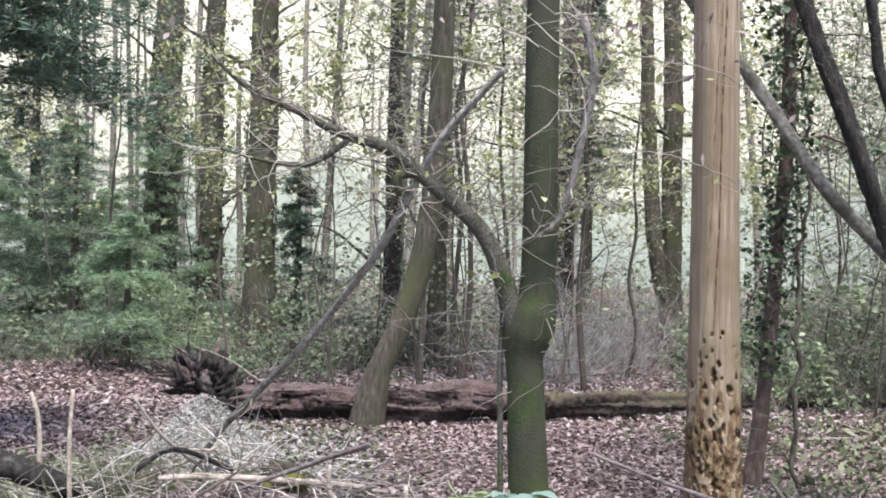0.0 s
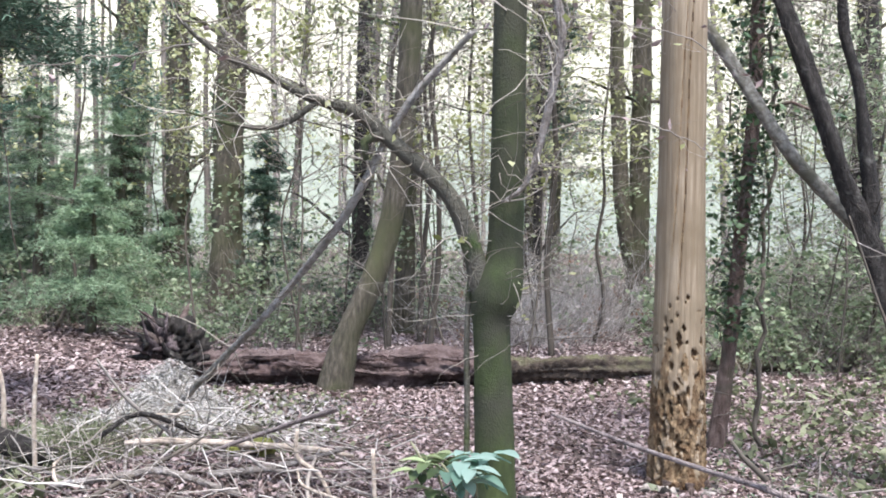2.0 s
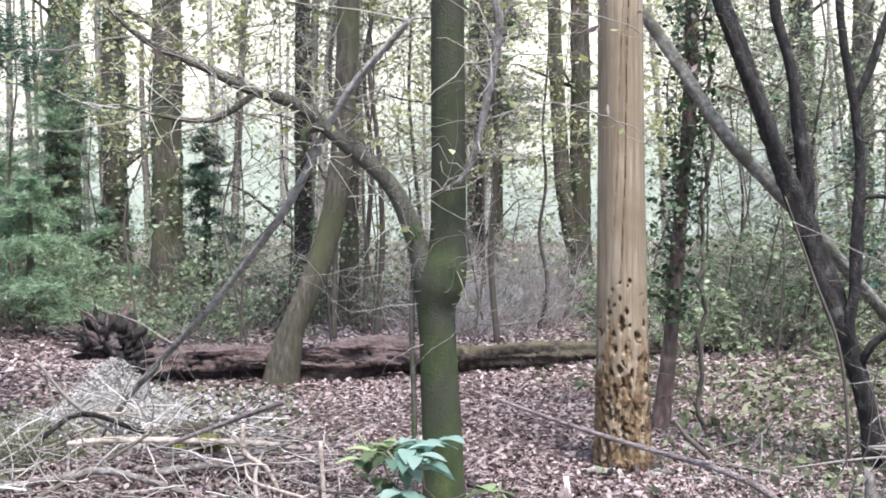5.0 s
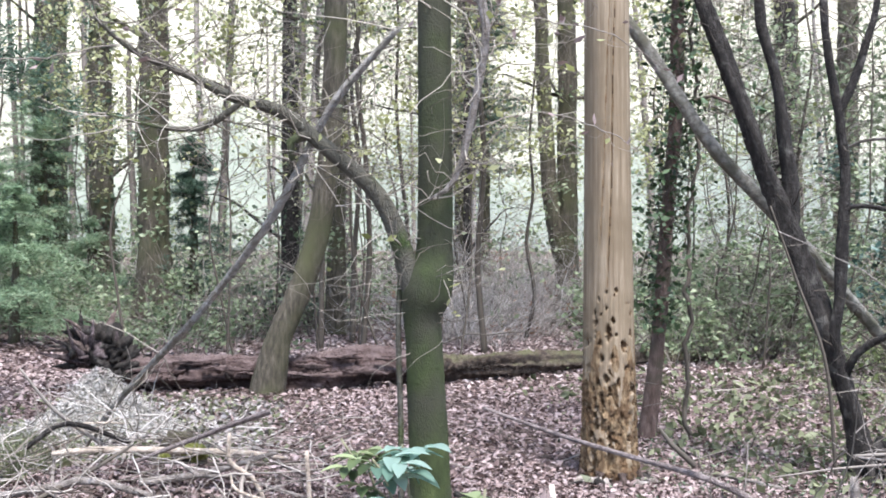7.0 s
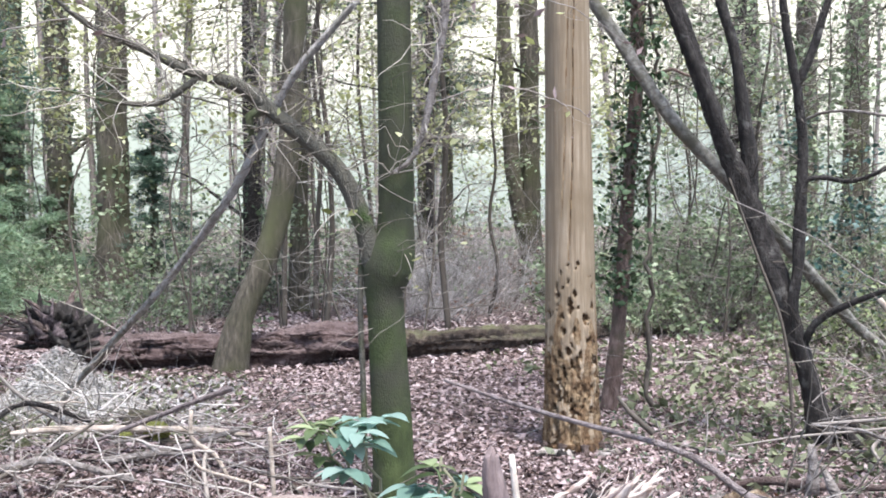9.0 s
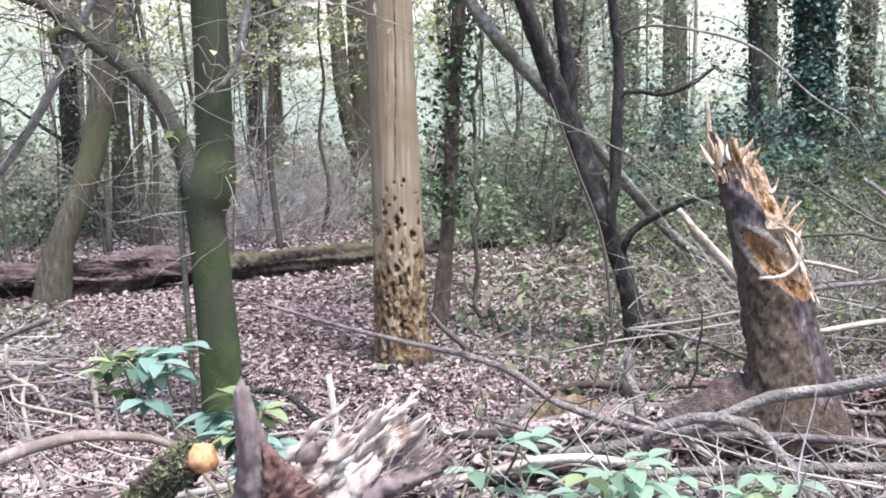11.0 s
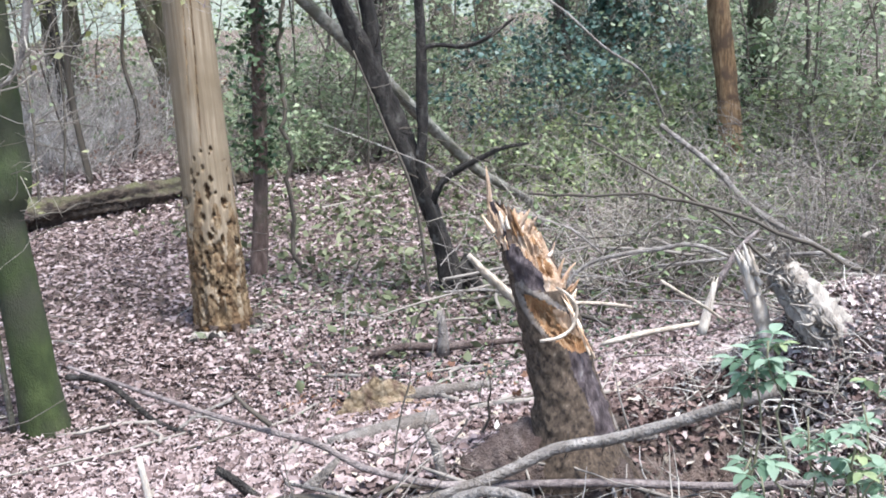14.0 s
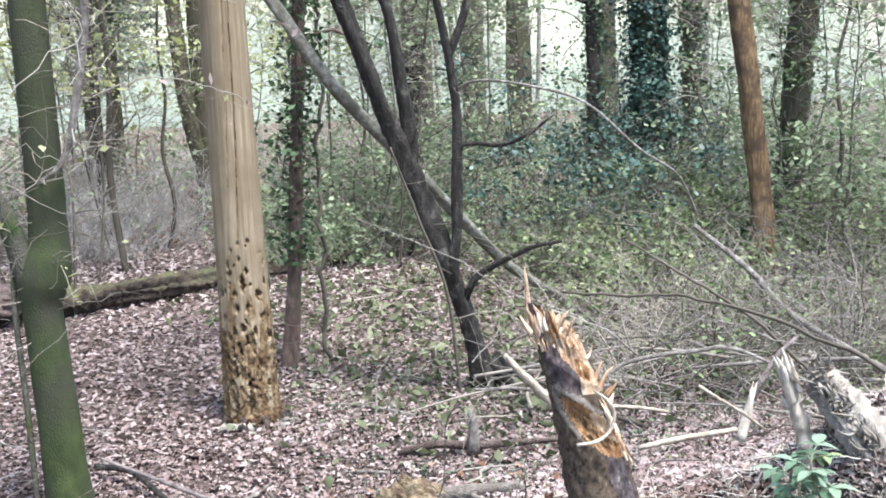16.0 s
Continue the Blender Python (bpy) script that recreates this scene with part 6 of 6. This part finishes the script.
# heap of branches before the fallen log
stick("pale branch on the brushwood heap", [(-1.30, 5.05, 0.30), (-1.07, 5.07, 0.31), (-0.46, 5.15, 0.27), (-0.24, 5.18, 0.23)], [0.012, 0.016, 0.014, 0.008], PALE, 1240)
stick("pale brown forked branch in the heap", [(-0.90, 5.0, 0.17), (-0.6, 5.05, 0.2), (-0.28, 5.1, 0.28)], [0.02, 0.017, 0.01], GREYBRANCH, 1241)
stick("arched brown branch lying in the heap", [(-1.5, 4.6, 0.2), (-1.16, 4.68, 0.24), (-1.04, 4.7, 0.25), (-0.72, 4.75, 0.14)], [0.014, 0.017, 0.017, 0.014], GREYBRANCH, 1242)
stick("kinked pale stick on the heap", [(-0.49, 4.95, 0.4), (-0.49, 4.95, 0.27), (-0.39, 4.96, 0.19), (-0.33, 4.96, 0.08)], [0.008, 0.012, 0.012, 0.01], PALE, 1243)
stick("dark thin branch with pale broken end on the leaves", [(-0.312, 5.0, 0.489), (-0.459, 5.0, 0.439), (-0.613, 5.0, 0.382), (-0.771, 5.0, 0.324), (-0.918, 5.0, 0.265)], [0.013, 0.0125, 0.012, 0.011, 0.009], PURPLEBRANCH, 1244, ragged=0.01, step=0.025, rough=0.15, lump=0.2)
stick("thin pale stick leaning on the heap", [(-1.47, 5.15, 0.68), (-1.33, 5.2, 0.48), (-1.12, 5.25, 0.3)], [0.006, 0.009, 0.01], TWIG, 1245)
stick("dark stick under the leaning branch", [(-1.43, 5.1, 0.32), (-1.26, 5.16, 0.42), (-1.0, 5.3, 0.3)], [0.012, 0.014, 0.012], DARKBARK, 1246)
stick("short upright pale stick", [(-0.13, 4.6, 0.38), (-0.12, 4.6, 0.2), (-0.11, 4.6, -0.02)], [0.008, 0.01, 0.011], PALE, 1247)
stick("mossy rotting stump in the leaf litter", [(-0.80, 5.5, 0.02), (-0.80, 5.5, 0.16), (-0.79, 5.5, 0.3)], [0.16, 0.13, 0.07], MOSSLOG, 1248, "mossy_stump", "stump", seg=16, rough=0.2, lump=0.2)
stick("yellow-green cushion of moss on the rotting stump", [(-0.766, 5.42, 0.202), (-0.736, 5.42, 0.227), (-0.681, 5.42, 0.222), (-0.646, 5.42, 0.197)], [0.012, 0.045, 0.045, 0.01], MOSSCUSHION, 1252, "moss_cushion", "moss", seg=16, rough=0.16, step=0.012, lump=0.2)
stick("small yellow-green cushion of moss on the rotting stump", [(-0.889, 5.42, 0.195), (-0.854, 5.42, 0.215), (-0.819, 5.42, 0.195)], [0.008, 0.032, 0.008], MOSSCUSHION, 1253, "moss_cushion", "moss", seg=14, rough=0.16, step=0.012, lump=0.2)
stick("dark log at the edge of the heap", [(-2.2, 5.2, 0.36), (-1.95, 5.25, 0.26), (-1.6, 5.3, 0.12)], [0.07, 0.065, 0.05], DARKBARK, 1249, "small_log", "log", seg=14)
stick("pale upright broken stick", [(-1.95, 5.3, 0.1), (-1.96, 5.3, 0.5), (-2.0, 5.29, 0.66)], [0.015, 0.013, 0.01], PALE, 1250)
stick("tall pale broken stick", [(-1.72, 5.1, -0.02), (-1.74, 5.1, 0.4), (-1.73, 5.1, 0.7)], [0.012, 0.011, 0.009], PALE, 1251)

for k in range(110):
    zone = k % 5
    if zone == 0:
        x, y, L, z = rs.uniform(-1.9, 0.0), rs.uniform(4.5, 5.9), rs.uniform(0.3, 0.9), rs.uniform(0.02, 0.22)
    elif zone == 1:
        x, y, L, z = rs.uniform(0.0, 2.4), rs.uniform(1.3, 1.95), rs.uniform(0.2, 0.55), rs.uniform(0.02, 0.08)
    elif zone == 2:
        x, y, L, z = rs.uniform(2.4, 5.4), rs.uniform(3.2, 5.4), rs.uniform(0.4, 1.2), rs.uniform(0.03, 0.3)
    elif zone == 3:
        x, y, L, z = rs.uniform(-3, 4), rs.uniform(3.5, 9), rs.uniform(0.3, 0.9), 0.02
    else:
        x, y, L, z = rs.uniform(0.6, 2.2), rs.uniform(2.0, 4.6), rs.uniform(0.2, 0.6), 0.02
    a, e = rs.uniform(0, 6.28), rs.uniform(-0.12, 0.3) * (z > 0.02)
    pts = []
    for s in (-0.5, -0.15, 0.2, 0.5):
        px_, py_ = x + s * L * math.cos(a) + rs.normal() * 0.03, y + s * L * math.sin(a) + rs.normal() * 0.03
        pts.append((px_, py_, float(H(px_, py_)) + z + e * s * L + 0.008))
    r = rs.uniform(0.003, 0.008) if zone == 1 else rs.uniform(0.004, 0.012)
    stick("weathered fallen stick on the leaf litter", pts, [r, r, r * 0.9, r * 0.5], (GREYBRANCH, TWIG, DARKTWIG, PALE if zone == 0 else TWIG)[(k // 5) % 4], 1300 + k, group="fallen sticks", seg=6, step=0.09)


def tangle(name, label, n, box, length, radius, material, seed, lift, droop=0.01):
    g = Geo(seed)
    x, y = g.r.uniform(box[0], box[1], n), g.r.uniform(box[2], box[3], n)
    x, y = x + g.r.normal(size=n) * 0.12 * (box[1] - box[0]), y + g.r.normal(size=n) * 0.12 * (box[3] - box[2])
    g.sprigs(np.stack([x, y, H(x, y) + g.r.uniform(0, lift, n)], -1), g.r.normal(size=(n, 3)) * [1, 1, 0.35], length * g.r.uniform(0.4, 1.3, n), radius * g.r.uniform(0.5, 1.4, n), 7, 0.16, droop)
    return tagged(part(name, g, material), label, "twigs", kind="stuff")


tangle("twig_litter", "thin pale twigs strewn over the bank", 420, (-0.8, 2.6, 1.0, 2.1), 0.35, 0.003, TWIG, 1500, 0.1)
tangle("twig_litter", "dark twigs strewn over the heap of branches", 320, (-2.4, 0.1, 4.3, 6.2), 0.5, 0.004, TWIG, 1501, 0.3)
tangle("twig_litter", "grey brushwood twigs below the brambles", 430, (2.3, 6.5, 3.0, 6.2), 0.9, 0.004, GREYBRANCH, 1502, 0.5)
tangle("bramble_stems", "arching grey bramble stems and dead twigs", 190, (3.6, 8.0, 4.4, 7.0), 0.8, 0.005, GREYBRANCH, 1510, 0.55, 0.05)
tangle("bramble_stems", "dark arching stems inside the brambles", 240, (4.2, 9.0, 6.0, 9.5), 0.9, 0.005, DARKTWIG, 1511, 0.8, 0.06)
tangle("twig_litter", "small twigs lying on the fallen leaves", 500, (-3, 5, 2.4, 9.0), 0.35, 0.003, DARKTWIG, 1503, 0.03)
tangle("fibre_heap", "matted pale roots and fibre on the earth mound", 1800, (1.85, 2.75, 1.6, 2.2), 0.12, 0.0018, FIBRE, 1505, 0.05)
tangle("twig_litter", "pale broken twigs heaped before the fallen log", 200, (-2.3, 0.0, 4.4, 6.0), 0.42, 0.0045, FIBRE, 1506, 0.28)
tangle("root_tangle", "tangle of thin roots hanging in the hollow under the mound", 420, (0.9, 2.1, 1.3, 1.8), 0.2, 0.003, TWIG, 1504, 0.06)
tangle("root_tangle", "thin pale roots and peeled twigs below the stump", 160, (0.7, 1.9, 1.25, 1.95), 0.2, 0.0038, DRYGRASS, 1507, 0.08)


# ---- broken wood close in front ----
def cut_branch():
    base = thing("cut_branch", "mossy branch sawn off with a fresh orange end", "branch")
    o = np.array([0.03, 0.68, 1.0])
    base.location = o
    g = Geo(1601)
    g.tube(np.array([(0.042, 0.7, 1.014), (0.079, 0.66, 1.062), (0.096, 0.64, 1.083), (0.108, 0.625, 1.092)]) - o, [0.013, 0.012, 0.0115, 0.0098], 20, 0.003, 0.16, 0.2)
    part("stem", g, MOSSLOG, base)
    m = Geo(1605)
    P, R = smooth_path(np.array([(0.042, 0.7, 1.014), (0.079, 0.66, 1.062), (0.096, 0.64, 1.083), (0.108, 0.625, 1.092)]) - o, [0.013, 0.012, 0.0115, 0.0098], 0.001)
    n = 6500
    i, a = m.r.randint(len(P) // 3, len(P) - 4, n), m.r.uniform(0, 6.28, n)
    c = P[i] + np.stack([0.5 * np.cos(a), np.cos(a) * 0.7, np.sin(a)], -1) * (R[i] + m.r.uniform(0, 0.002, n))[:, None]
    m.leaves(c, 0.0055, 0.2, 0.0, 0.3)
    part("foliage", m, MOSSTUFT, base, "tufts of olive moss")
    f = Geo(1602)
    f.tube(np.array([(0.109, 0.624, 1.092), (0.114, 0.618, 1.094)]) - o, [0.0088, 0.008], 18, 0.002, 0.07, 0.1)
    part("cut_face", f, CUTWOOD, base, "fresh orange cut face")


cut_branch()


def brown_stub():
    base = thing("broken_stub", "pinkish brown broken stub with a jagged top", "stub")
    o = np.array([0.09, 0.64, 0.8])
    base.location = o
    g = Geo(1603)
    g.tube(np.array([(0.149, 0.66, 1.009), (0.145, 0.63, 1.062), (0.141, 0.62, 1.089), (0.137, 0.615, 1.111), (0.135, 0.615, 1.124), (0.135, 0.615, 1.133)]) - o, [0.03, 0.016, 0.0095, 0.0062, 0.0048, 0.0036], 20, 0.003, 0.12, 0.2, ragged=0.008)
    part("stem", g, STUBBARK, base)
    g = Geo(1604)
    g.tube(np.array([(0.166, 0.63, 1.032), (0.154, 0.615, 1.073), (0.148, 0.61, 1.095)]) - o, [0.02, 0.011, 0.003], 18, 0.002, 0.25, 0.3, ragged=0.008)
    part("flap", g, RUSTWOOD, base, "rust-red torn bark at its side")


brown_stub()


def splinter_end():
    base = thing("splintered_branch", "thick broken branch with pale shredded end", "branch")
    o = np.array([0.1, 0.72, 0.8])
    base.location = o
    core = np.array([(0.154, 0.7, 0.99), (0.178, 0.655, 1.044), (0.2, 0.635, 1.073), (0.22, 0.63, 1.092)])
    low = np.array([(0.182, 0.64, 1.027), (0.211, 0.625, 1.064), (0.235, 0.62, 1.071), (0.251, 0.62, 1.072)])
    g = Geo(1610)
    g.tube(core - o, [0.028, 0.022, 0.016, 0.006], 18, 0.004, 0.2, 0.25, ragged=0.02)
    part("stem", g, SHRED, base)
    g = Geo(1611)
    g.tube(low - o, [0.018, 0.013, 0.009, 0.004], 16, 0.003, 0.25, 0.3, ragged=0.012)
    part("stem", g, STUBBARK, base, "brown lower half with bark left on")
    way = core[3] - core[1]
    way /= np.linalg.norm(way)
    across = np.array([0.75, 0.0, -0.66])
    h = Geo(1612)
    n = 420
    t = h.r.uniform(0.0, 1.0, n)[:, None]
    st = np.where(h.r.uniform(size=n)[:, None] < 0.75, core[1] * (1 - t) + core[3] * t, low[1] * (1 - t) + low[3] * t)
    st = st + across * h.r.normal(size=(n, 1)) * 0.011 + h.r.normal(size=(n, 3)) * 0.004
    h.sprigs(st - o, way + h.r.normal(size=(n, 3)) * 0.16, h.r.uniform(0.01, 0.034, n), h.r.uniform(0.0004, 0.001, n), 6, 0.12, 0.0, 0.3)
    part("fibre_cover", h, SHRED, base, "fine pale torn fibres")
    for k in range(90):
        f = Geo(1620 + k)
        t = f.r.uniform(0.0, 1.0)
        p = core[1] * (1 - t) + core[3] * t + across * f.r.normal() * 0.013 + np.array([0, -0.012, 0]) * f.r.uniform(-1, 1)
        L = f.r.uniform(0.02, 0.05) * (1.25 - 0.5 * t)
        d = way + across * f.r.normal() * 0.11 + np.array([0.0, f.r.normal() * 0.1, 0.0])
        e = p + d * L
        wd = f.r.uniform(0.0018, 0.0042) * (1.0 if k % 4 else 1.5)
        f.tube(np.array([p - d * L * 0.4, 0.5 * (p + e) + f.r.normal(size=3) * 0.0015, e]) - o, [wd, wd * 0.9, wd * 0.25], 5, 0.005, 0.5, 0.3, ragged=0.004, wobble=0.002)
        part("splinter", f, (SHRED, SHRED, SHRED, STUBBARK, SHRED)[k % 5], base)


splinter_end()
stick("smooth brown arched branch over the bank", [(-0.167, 1.3, 0.873), (-0.119, 1.3, 0.901), (-0.053, 1.31, 0.921), (0.005, 1.31, 0.93), (0.051, 1.31, 0.925), (0.098, 1.33, 0.907), (0.161, 1.36, 0.857)], [0.008, 0.0075, 0.007, 0.0065, 0.0055, 0.0048, 0.004], PINKBRANCH, 1605, "fallen_branch", "branch", step=0.02)


# ---- leafy plants on the bank ----
def leafy_plant(name, label, x, y, h, n, size, material, seed, category="plant", lean=(0, 0), leaflets=5, low=0.6, spread=0.05):
    base = thing(name, label, category)
    z = float(H(x, y))
    base.location = (x, y, z)
    r = np.random.RandomState(seed)
    stems = 3
    tops, stalks = [], []
    for k in range(stems):
        g = Geo(seed + k)
        e = np.array([lean[0] + r.normal() * spread, lean[1] + r.normal() * spread, h * r.uniform(0.86, 1.0)])
        P = [(r.normal() * 0.01, r.normal() * 0.01, -0.02), tuple(e * 0.5 + r.normal(size=3) * 0.01), tuple(e)]
        g.tube(P, [0.0034, 0.0026, 0.0018], 7, 0.03, 0.03, wobble=0.04)
        stalks.append(part("stem", g, PALESTEM, base))
        tops.append(smooth_path(P, [1, 1, 1], 0.02)[0])
    for k in range(n):
        T = tops[k % stems]
        p = T[int(len(T) * r.uniform(low, 1.0)) - 1]
        a = r.uniform(0, 6.28)
        d = np.array([math.cos(a), math.sin(a), r.uniform(0.1, 0.7)])
        g = Geo(seed + 100 + k)
        L = size * r.uniform(0.75, 1.2)
        q = p + d * L * 0.9
        g.tube([p, 0.5 * (p + q) + [0, 0, 0.006], q], [0.0014, 0.0012, 0.001], 4, 0.03, 0)
        side = np.cross(d, [0, 0, 1.0])
        side /= np.linalg.norm(side)
        g.blade(q, d + [0, 0, -0.2], (0, 0, 1), L * 1.1, L * 0.62, 0.3)
        if leaflets > 1:
            for t, sg in ((0.95, 1), (0.95, -1), (0.5, 1), (0.5, -1))[:leaflets - 1]:
                g.blade(p + d * L * 0.9 * t, d * 0.35 + side * sg + [0, 0, -0.1], (0, 0, 1), L * 0.95, L * 0.54, 0.35)
        part("leaf", g, material if r.uniform() > 0.12 else BRAMBLE, stalks[k % stems])
    return base


leafy_plant("elder_seedling", "elder seedling with blue-green leaves on the bank", 0.249, 1.54, 1.03 - float(H(0.249, 1.54)), 14, 0.042, ELDERBLUE, 1700, lean=(-0.21, 0), low=0.82, spread=0.045)
leafy_plant("elder_seedling", "second elder seedling with bright young leaves", 0.178, 1.3, 0.996 - float(H(0.178, 1.3)), 18, 0.036, ELDERBLUE, 1900, low=0.75, spread=0.03)
leafy_plant("elder_seedling", "elder seedling growing on the earth mound", 1.425, 1.36, 0.475, 14, 0.034, ELDER, 2100, lean=(-0.01, 0), low=0.86, spread=0.016)
leafy_plant("elder_seedling", "spreading elder seedling at the edge of the bank", 1.6, 1.27, 0.37, 13, 0.03, ELDER, 2300, low=0.7)
leafy_plant("elder_seedling", "small elder seedling beside fallen sticks", 1.355, 1.3, 0.29, 5, 0.034, ELDER, 2500, low=0.9, spread=0.015)
leafy_plant("elder_seedling", "young elder seedling with narrow green leaves", 1.5, 1.25, 0.33, 12, 0.028, ELDER, 5200, low=0.75)
leafy_plant("elder_seedling", "low elder seedling at the foot of the mound", 1.545, 1.22, 0.29, 11, 0.03, ELDER, 5400, low=0.7)
for k, (x, y, h) in enumerate([(0.42, 1.25, 0.22), (0.55, 1.35, 0.2), (0.68, 1.3, 0.2), (0.3, 1.2, 0.2), (0.80, 1.4, 0.16), (-0.12, 1.25, 0.2), (0.02, 1.1, 0.2), (0.5, 1.1, 0.18), (0.95, 1.35, 0.16), (0.2, 0.98, 0.2)]):
    leafy_plant("bramble_plant", "low bramble plant with blue-green leaves", x, y, h, 9, 0.045, ELDER if k % 3 else BRAMBLE, 2700 + 200 * k, leaflets=3)
litter("grass_tufts", "thin grass and herbs among the fallen leaves", 3800, 2.0, 6.5, 4.4, 9.5, 0.07, 4700, GRASS, 0.03, 0.2)
litter("ground_moss", "small green moss and seedlings between the fallen leaves", 3600, 1.6, 4.6, 3.7, 6.8, 0.026, 4714, DEEPGREEN, 0.02, 0.5)
litter("grass_tufts", "thin grass and herbs at the edge of the heap", 1800, -3.2, -1.6, 4.6, 7.0, 0.08, 4701, GRASS, 0.03, 0.2)
litter("ground_ivy", "small green leaves dotted over the leaf litter", 5600, 1.8, 7.5, 3.6, 9.5, 0.021, 4702, BRAMBLE, 0.03, 0.5)
litter("leaf_litter", "small crumbled leaves covering the bank", 24000, -1.2, 3.0, 0.7, 2.9, 0.028, 4703, round_leaf=True)
litter("leaf_litter", "grey-brown leaves heaped on the ground below the conifers", 20000, -6.5, -1.2, 7.5, 13.5, 0.06, 4706)
g = Geo(4713)
gx, gy = -1.68 + g.r.normal(size=420) * 0.13, 5.42 + g.r.normal(size=420) * 0.16
g.sprigs(np.stack([gx, gy, H(gx, gy)], -1), g.r.normal(size=(420, 3)) * 0.4 + [0, 0, 1], g.r.uniform(0.12, 0.34, 420), 0.003, 5, 0.12, 0.08)
tagged(part("grass_tuft", g, GRASS), "loose green grass beside the brushwood heap", "grass", kind="stuff")
litter("dry_grass", "pale dry grass strewn round the heap", 2600, -2.1, -0.5, 6.4, 8.4, 0.05, 4707, DRYGRASS, 0.02, 0.5)
litter("ground_herbs", "small pale green herbs beside the heap of branches", 1600, -2.4, -0.4, 5.6, 8.6, 0.05, 4708, GRASS, 0.03, 0.4)
litter("wood_chips", "pale wood chips and bark shreds on the bank", 1300, -0.6, 3.0, 0.9, 2.8, 0.026, 4704, PALE, 0.02, 0.6)
litter("bark_mulch", "red-brown crumbled bark and earth on the mound", 9500, 1.4, 2.2, 1.65, 2.55, 0.022, 4710, ROTBARK, 0.02, 0.4)
litter("rust_leaves", "rust-red fallen leaves beside the yellow rotten wood", 130, 1.3, 2.3, 3.0, 4.4, 0.04, 4711, BRACKEN, 0.02, 0.6, round_leaf=True)
litter("wood_crumbs", "pale crumbled rotten wood covering the mound", 7000, 1.93, 2.5, 1.55, 2.02, 0.018, 4712, PALELITTER, 0.025, 0.45, round_leaf=True, oval=True)
litter("wood_fibre", "pale fibrous shreds heaped on the mound", 4000, 1.85, 2.75, 1.55, 2.25, 0.03, 4705, FIBRE, 0.02, 0.4, oval=True)


# pale leaves that hang on thin twigs before the snag
def hanging_twig(label, pts, seed, n, reach=0.22):
    base = thing("beech_twig", label, "twig", "hanging twigs")
    o = np.array(pts[0])
    base.location = o
    g = Geo(seed)
    g.tube(np.array(pts) - o, [0.004] + [0.003] * (len(pts) - 2) + [0.0015], 5, 0.05, 0.1, wobble=0.03)
    stem = part("stem", g, TWIG, base)
    P, _ = smooth_path(np.array(pts) - o, [1] * len(pts), 0.03)
    t = Geo(seed + 1)
    Q = t.sprigs(P[t.r.randint(2, len(P), n)], t.r.normal(size=(n, 3)) - [0, 0, 0.2], t.r.uniform(0.06, reach, n), 0.0015, 5, 0.25)
    part("twig_spray", t, TWIG, base)
    for k in range(n):
        f = Geo(seed + 10 + k)
        f.leaves([Q[k, -1]], 0.055, 0.5, 0.2, 0.3)
        part("leaf", f, SPRING if k % 3 == 0 else LITTER, stem)


hanging_twig("thin beech twig with pale dry leaves before the snag", [(0.55, 4.7, 2.3), (1.0, 4.9, 2.28), (1.4, 5.1, 2.2), (1.75, 5.25, 2.05)], 5000, 14)
hanging_twig("thin drooping twig with a few pale leaves", [(0.5, 4.65, 1.75), (0.9, 4.85, 1.85), (1.25, 5.0, 1.8), (1.55, 5.1, 1.65)], 5100, 10)
hanging_twig("thin beech twig with young yellow leaves", [(-0.9, 4.56, 2.1), (-1.3, 4.5, 2.0), (-1.7, 4.45, 1.95)], 5200, 12)
hanging_twig("fine beech twig hung with young leaves", [(-0.6, 4.62, 1.97), (-0.9, 4.7, 2.25), (-1.3, 4.8, 2.4)], 5300, 16)
for k, (pts, n) in enumerate([([(0.45, 4.7, 2.5), (0.7, 4.85, 2.6), (1.0, 5.0, 2.55), (1.25, 5.1, 2.4)], 40), ([(0.5, 4.7, 2.7), (0.8, 4.9, 2.75), (1.1, 5.0, 2.65)], 36),
                              ([(0.45, 4.68, 2.32), (0.65, 4.8, 2.42), (0.9, 4.9, 2.38)], 26), ([(0.4, 4.62, 2.5), (0.1, 4.6, 2.65), (-0.2, 4.6, 2.6)], 34), ([(-0.2, 4.6, 2.4), (-0.5, 4.7, 2.55), (-0.9, 4.8, 2.5)], 30)]):
    hanging_twig("fine overhanging beech spray with young leaves", pts, 5400 + 100 * k, n, 0.42)
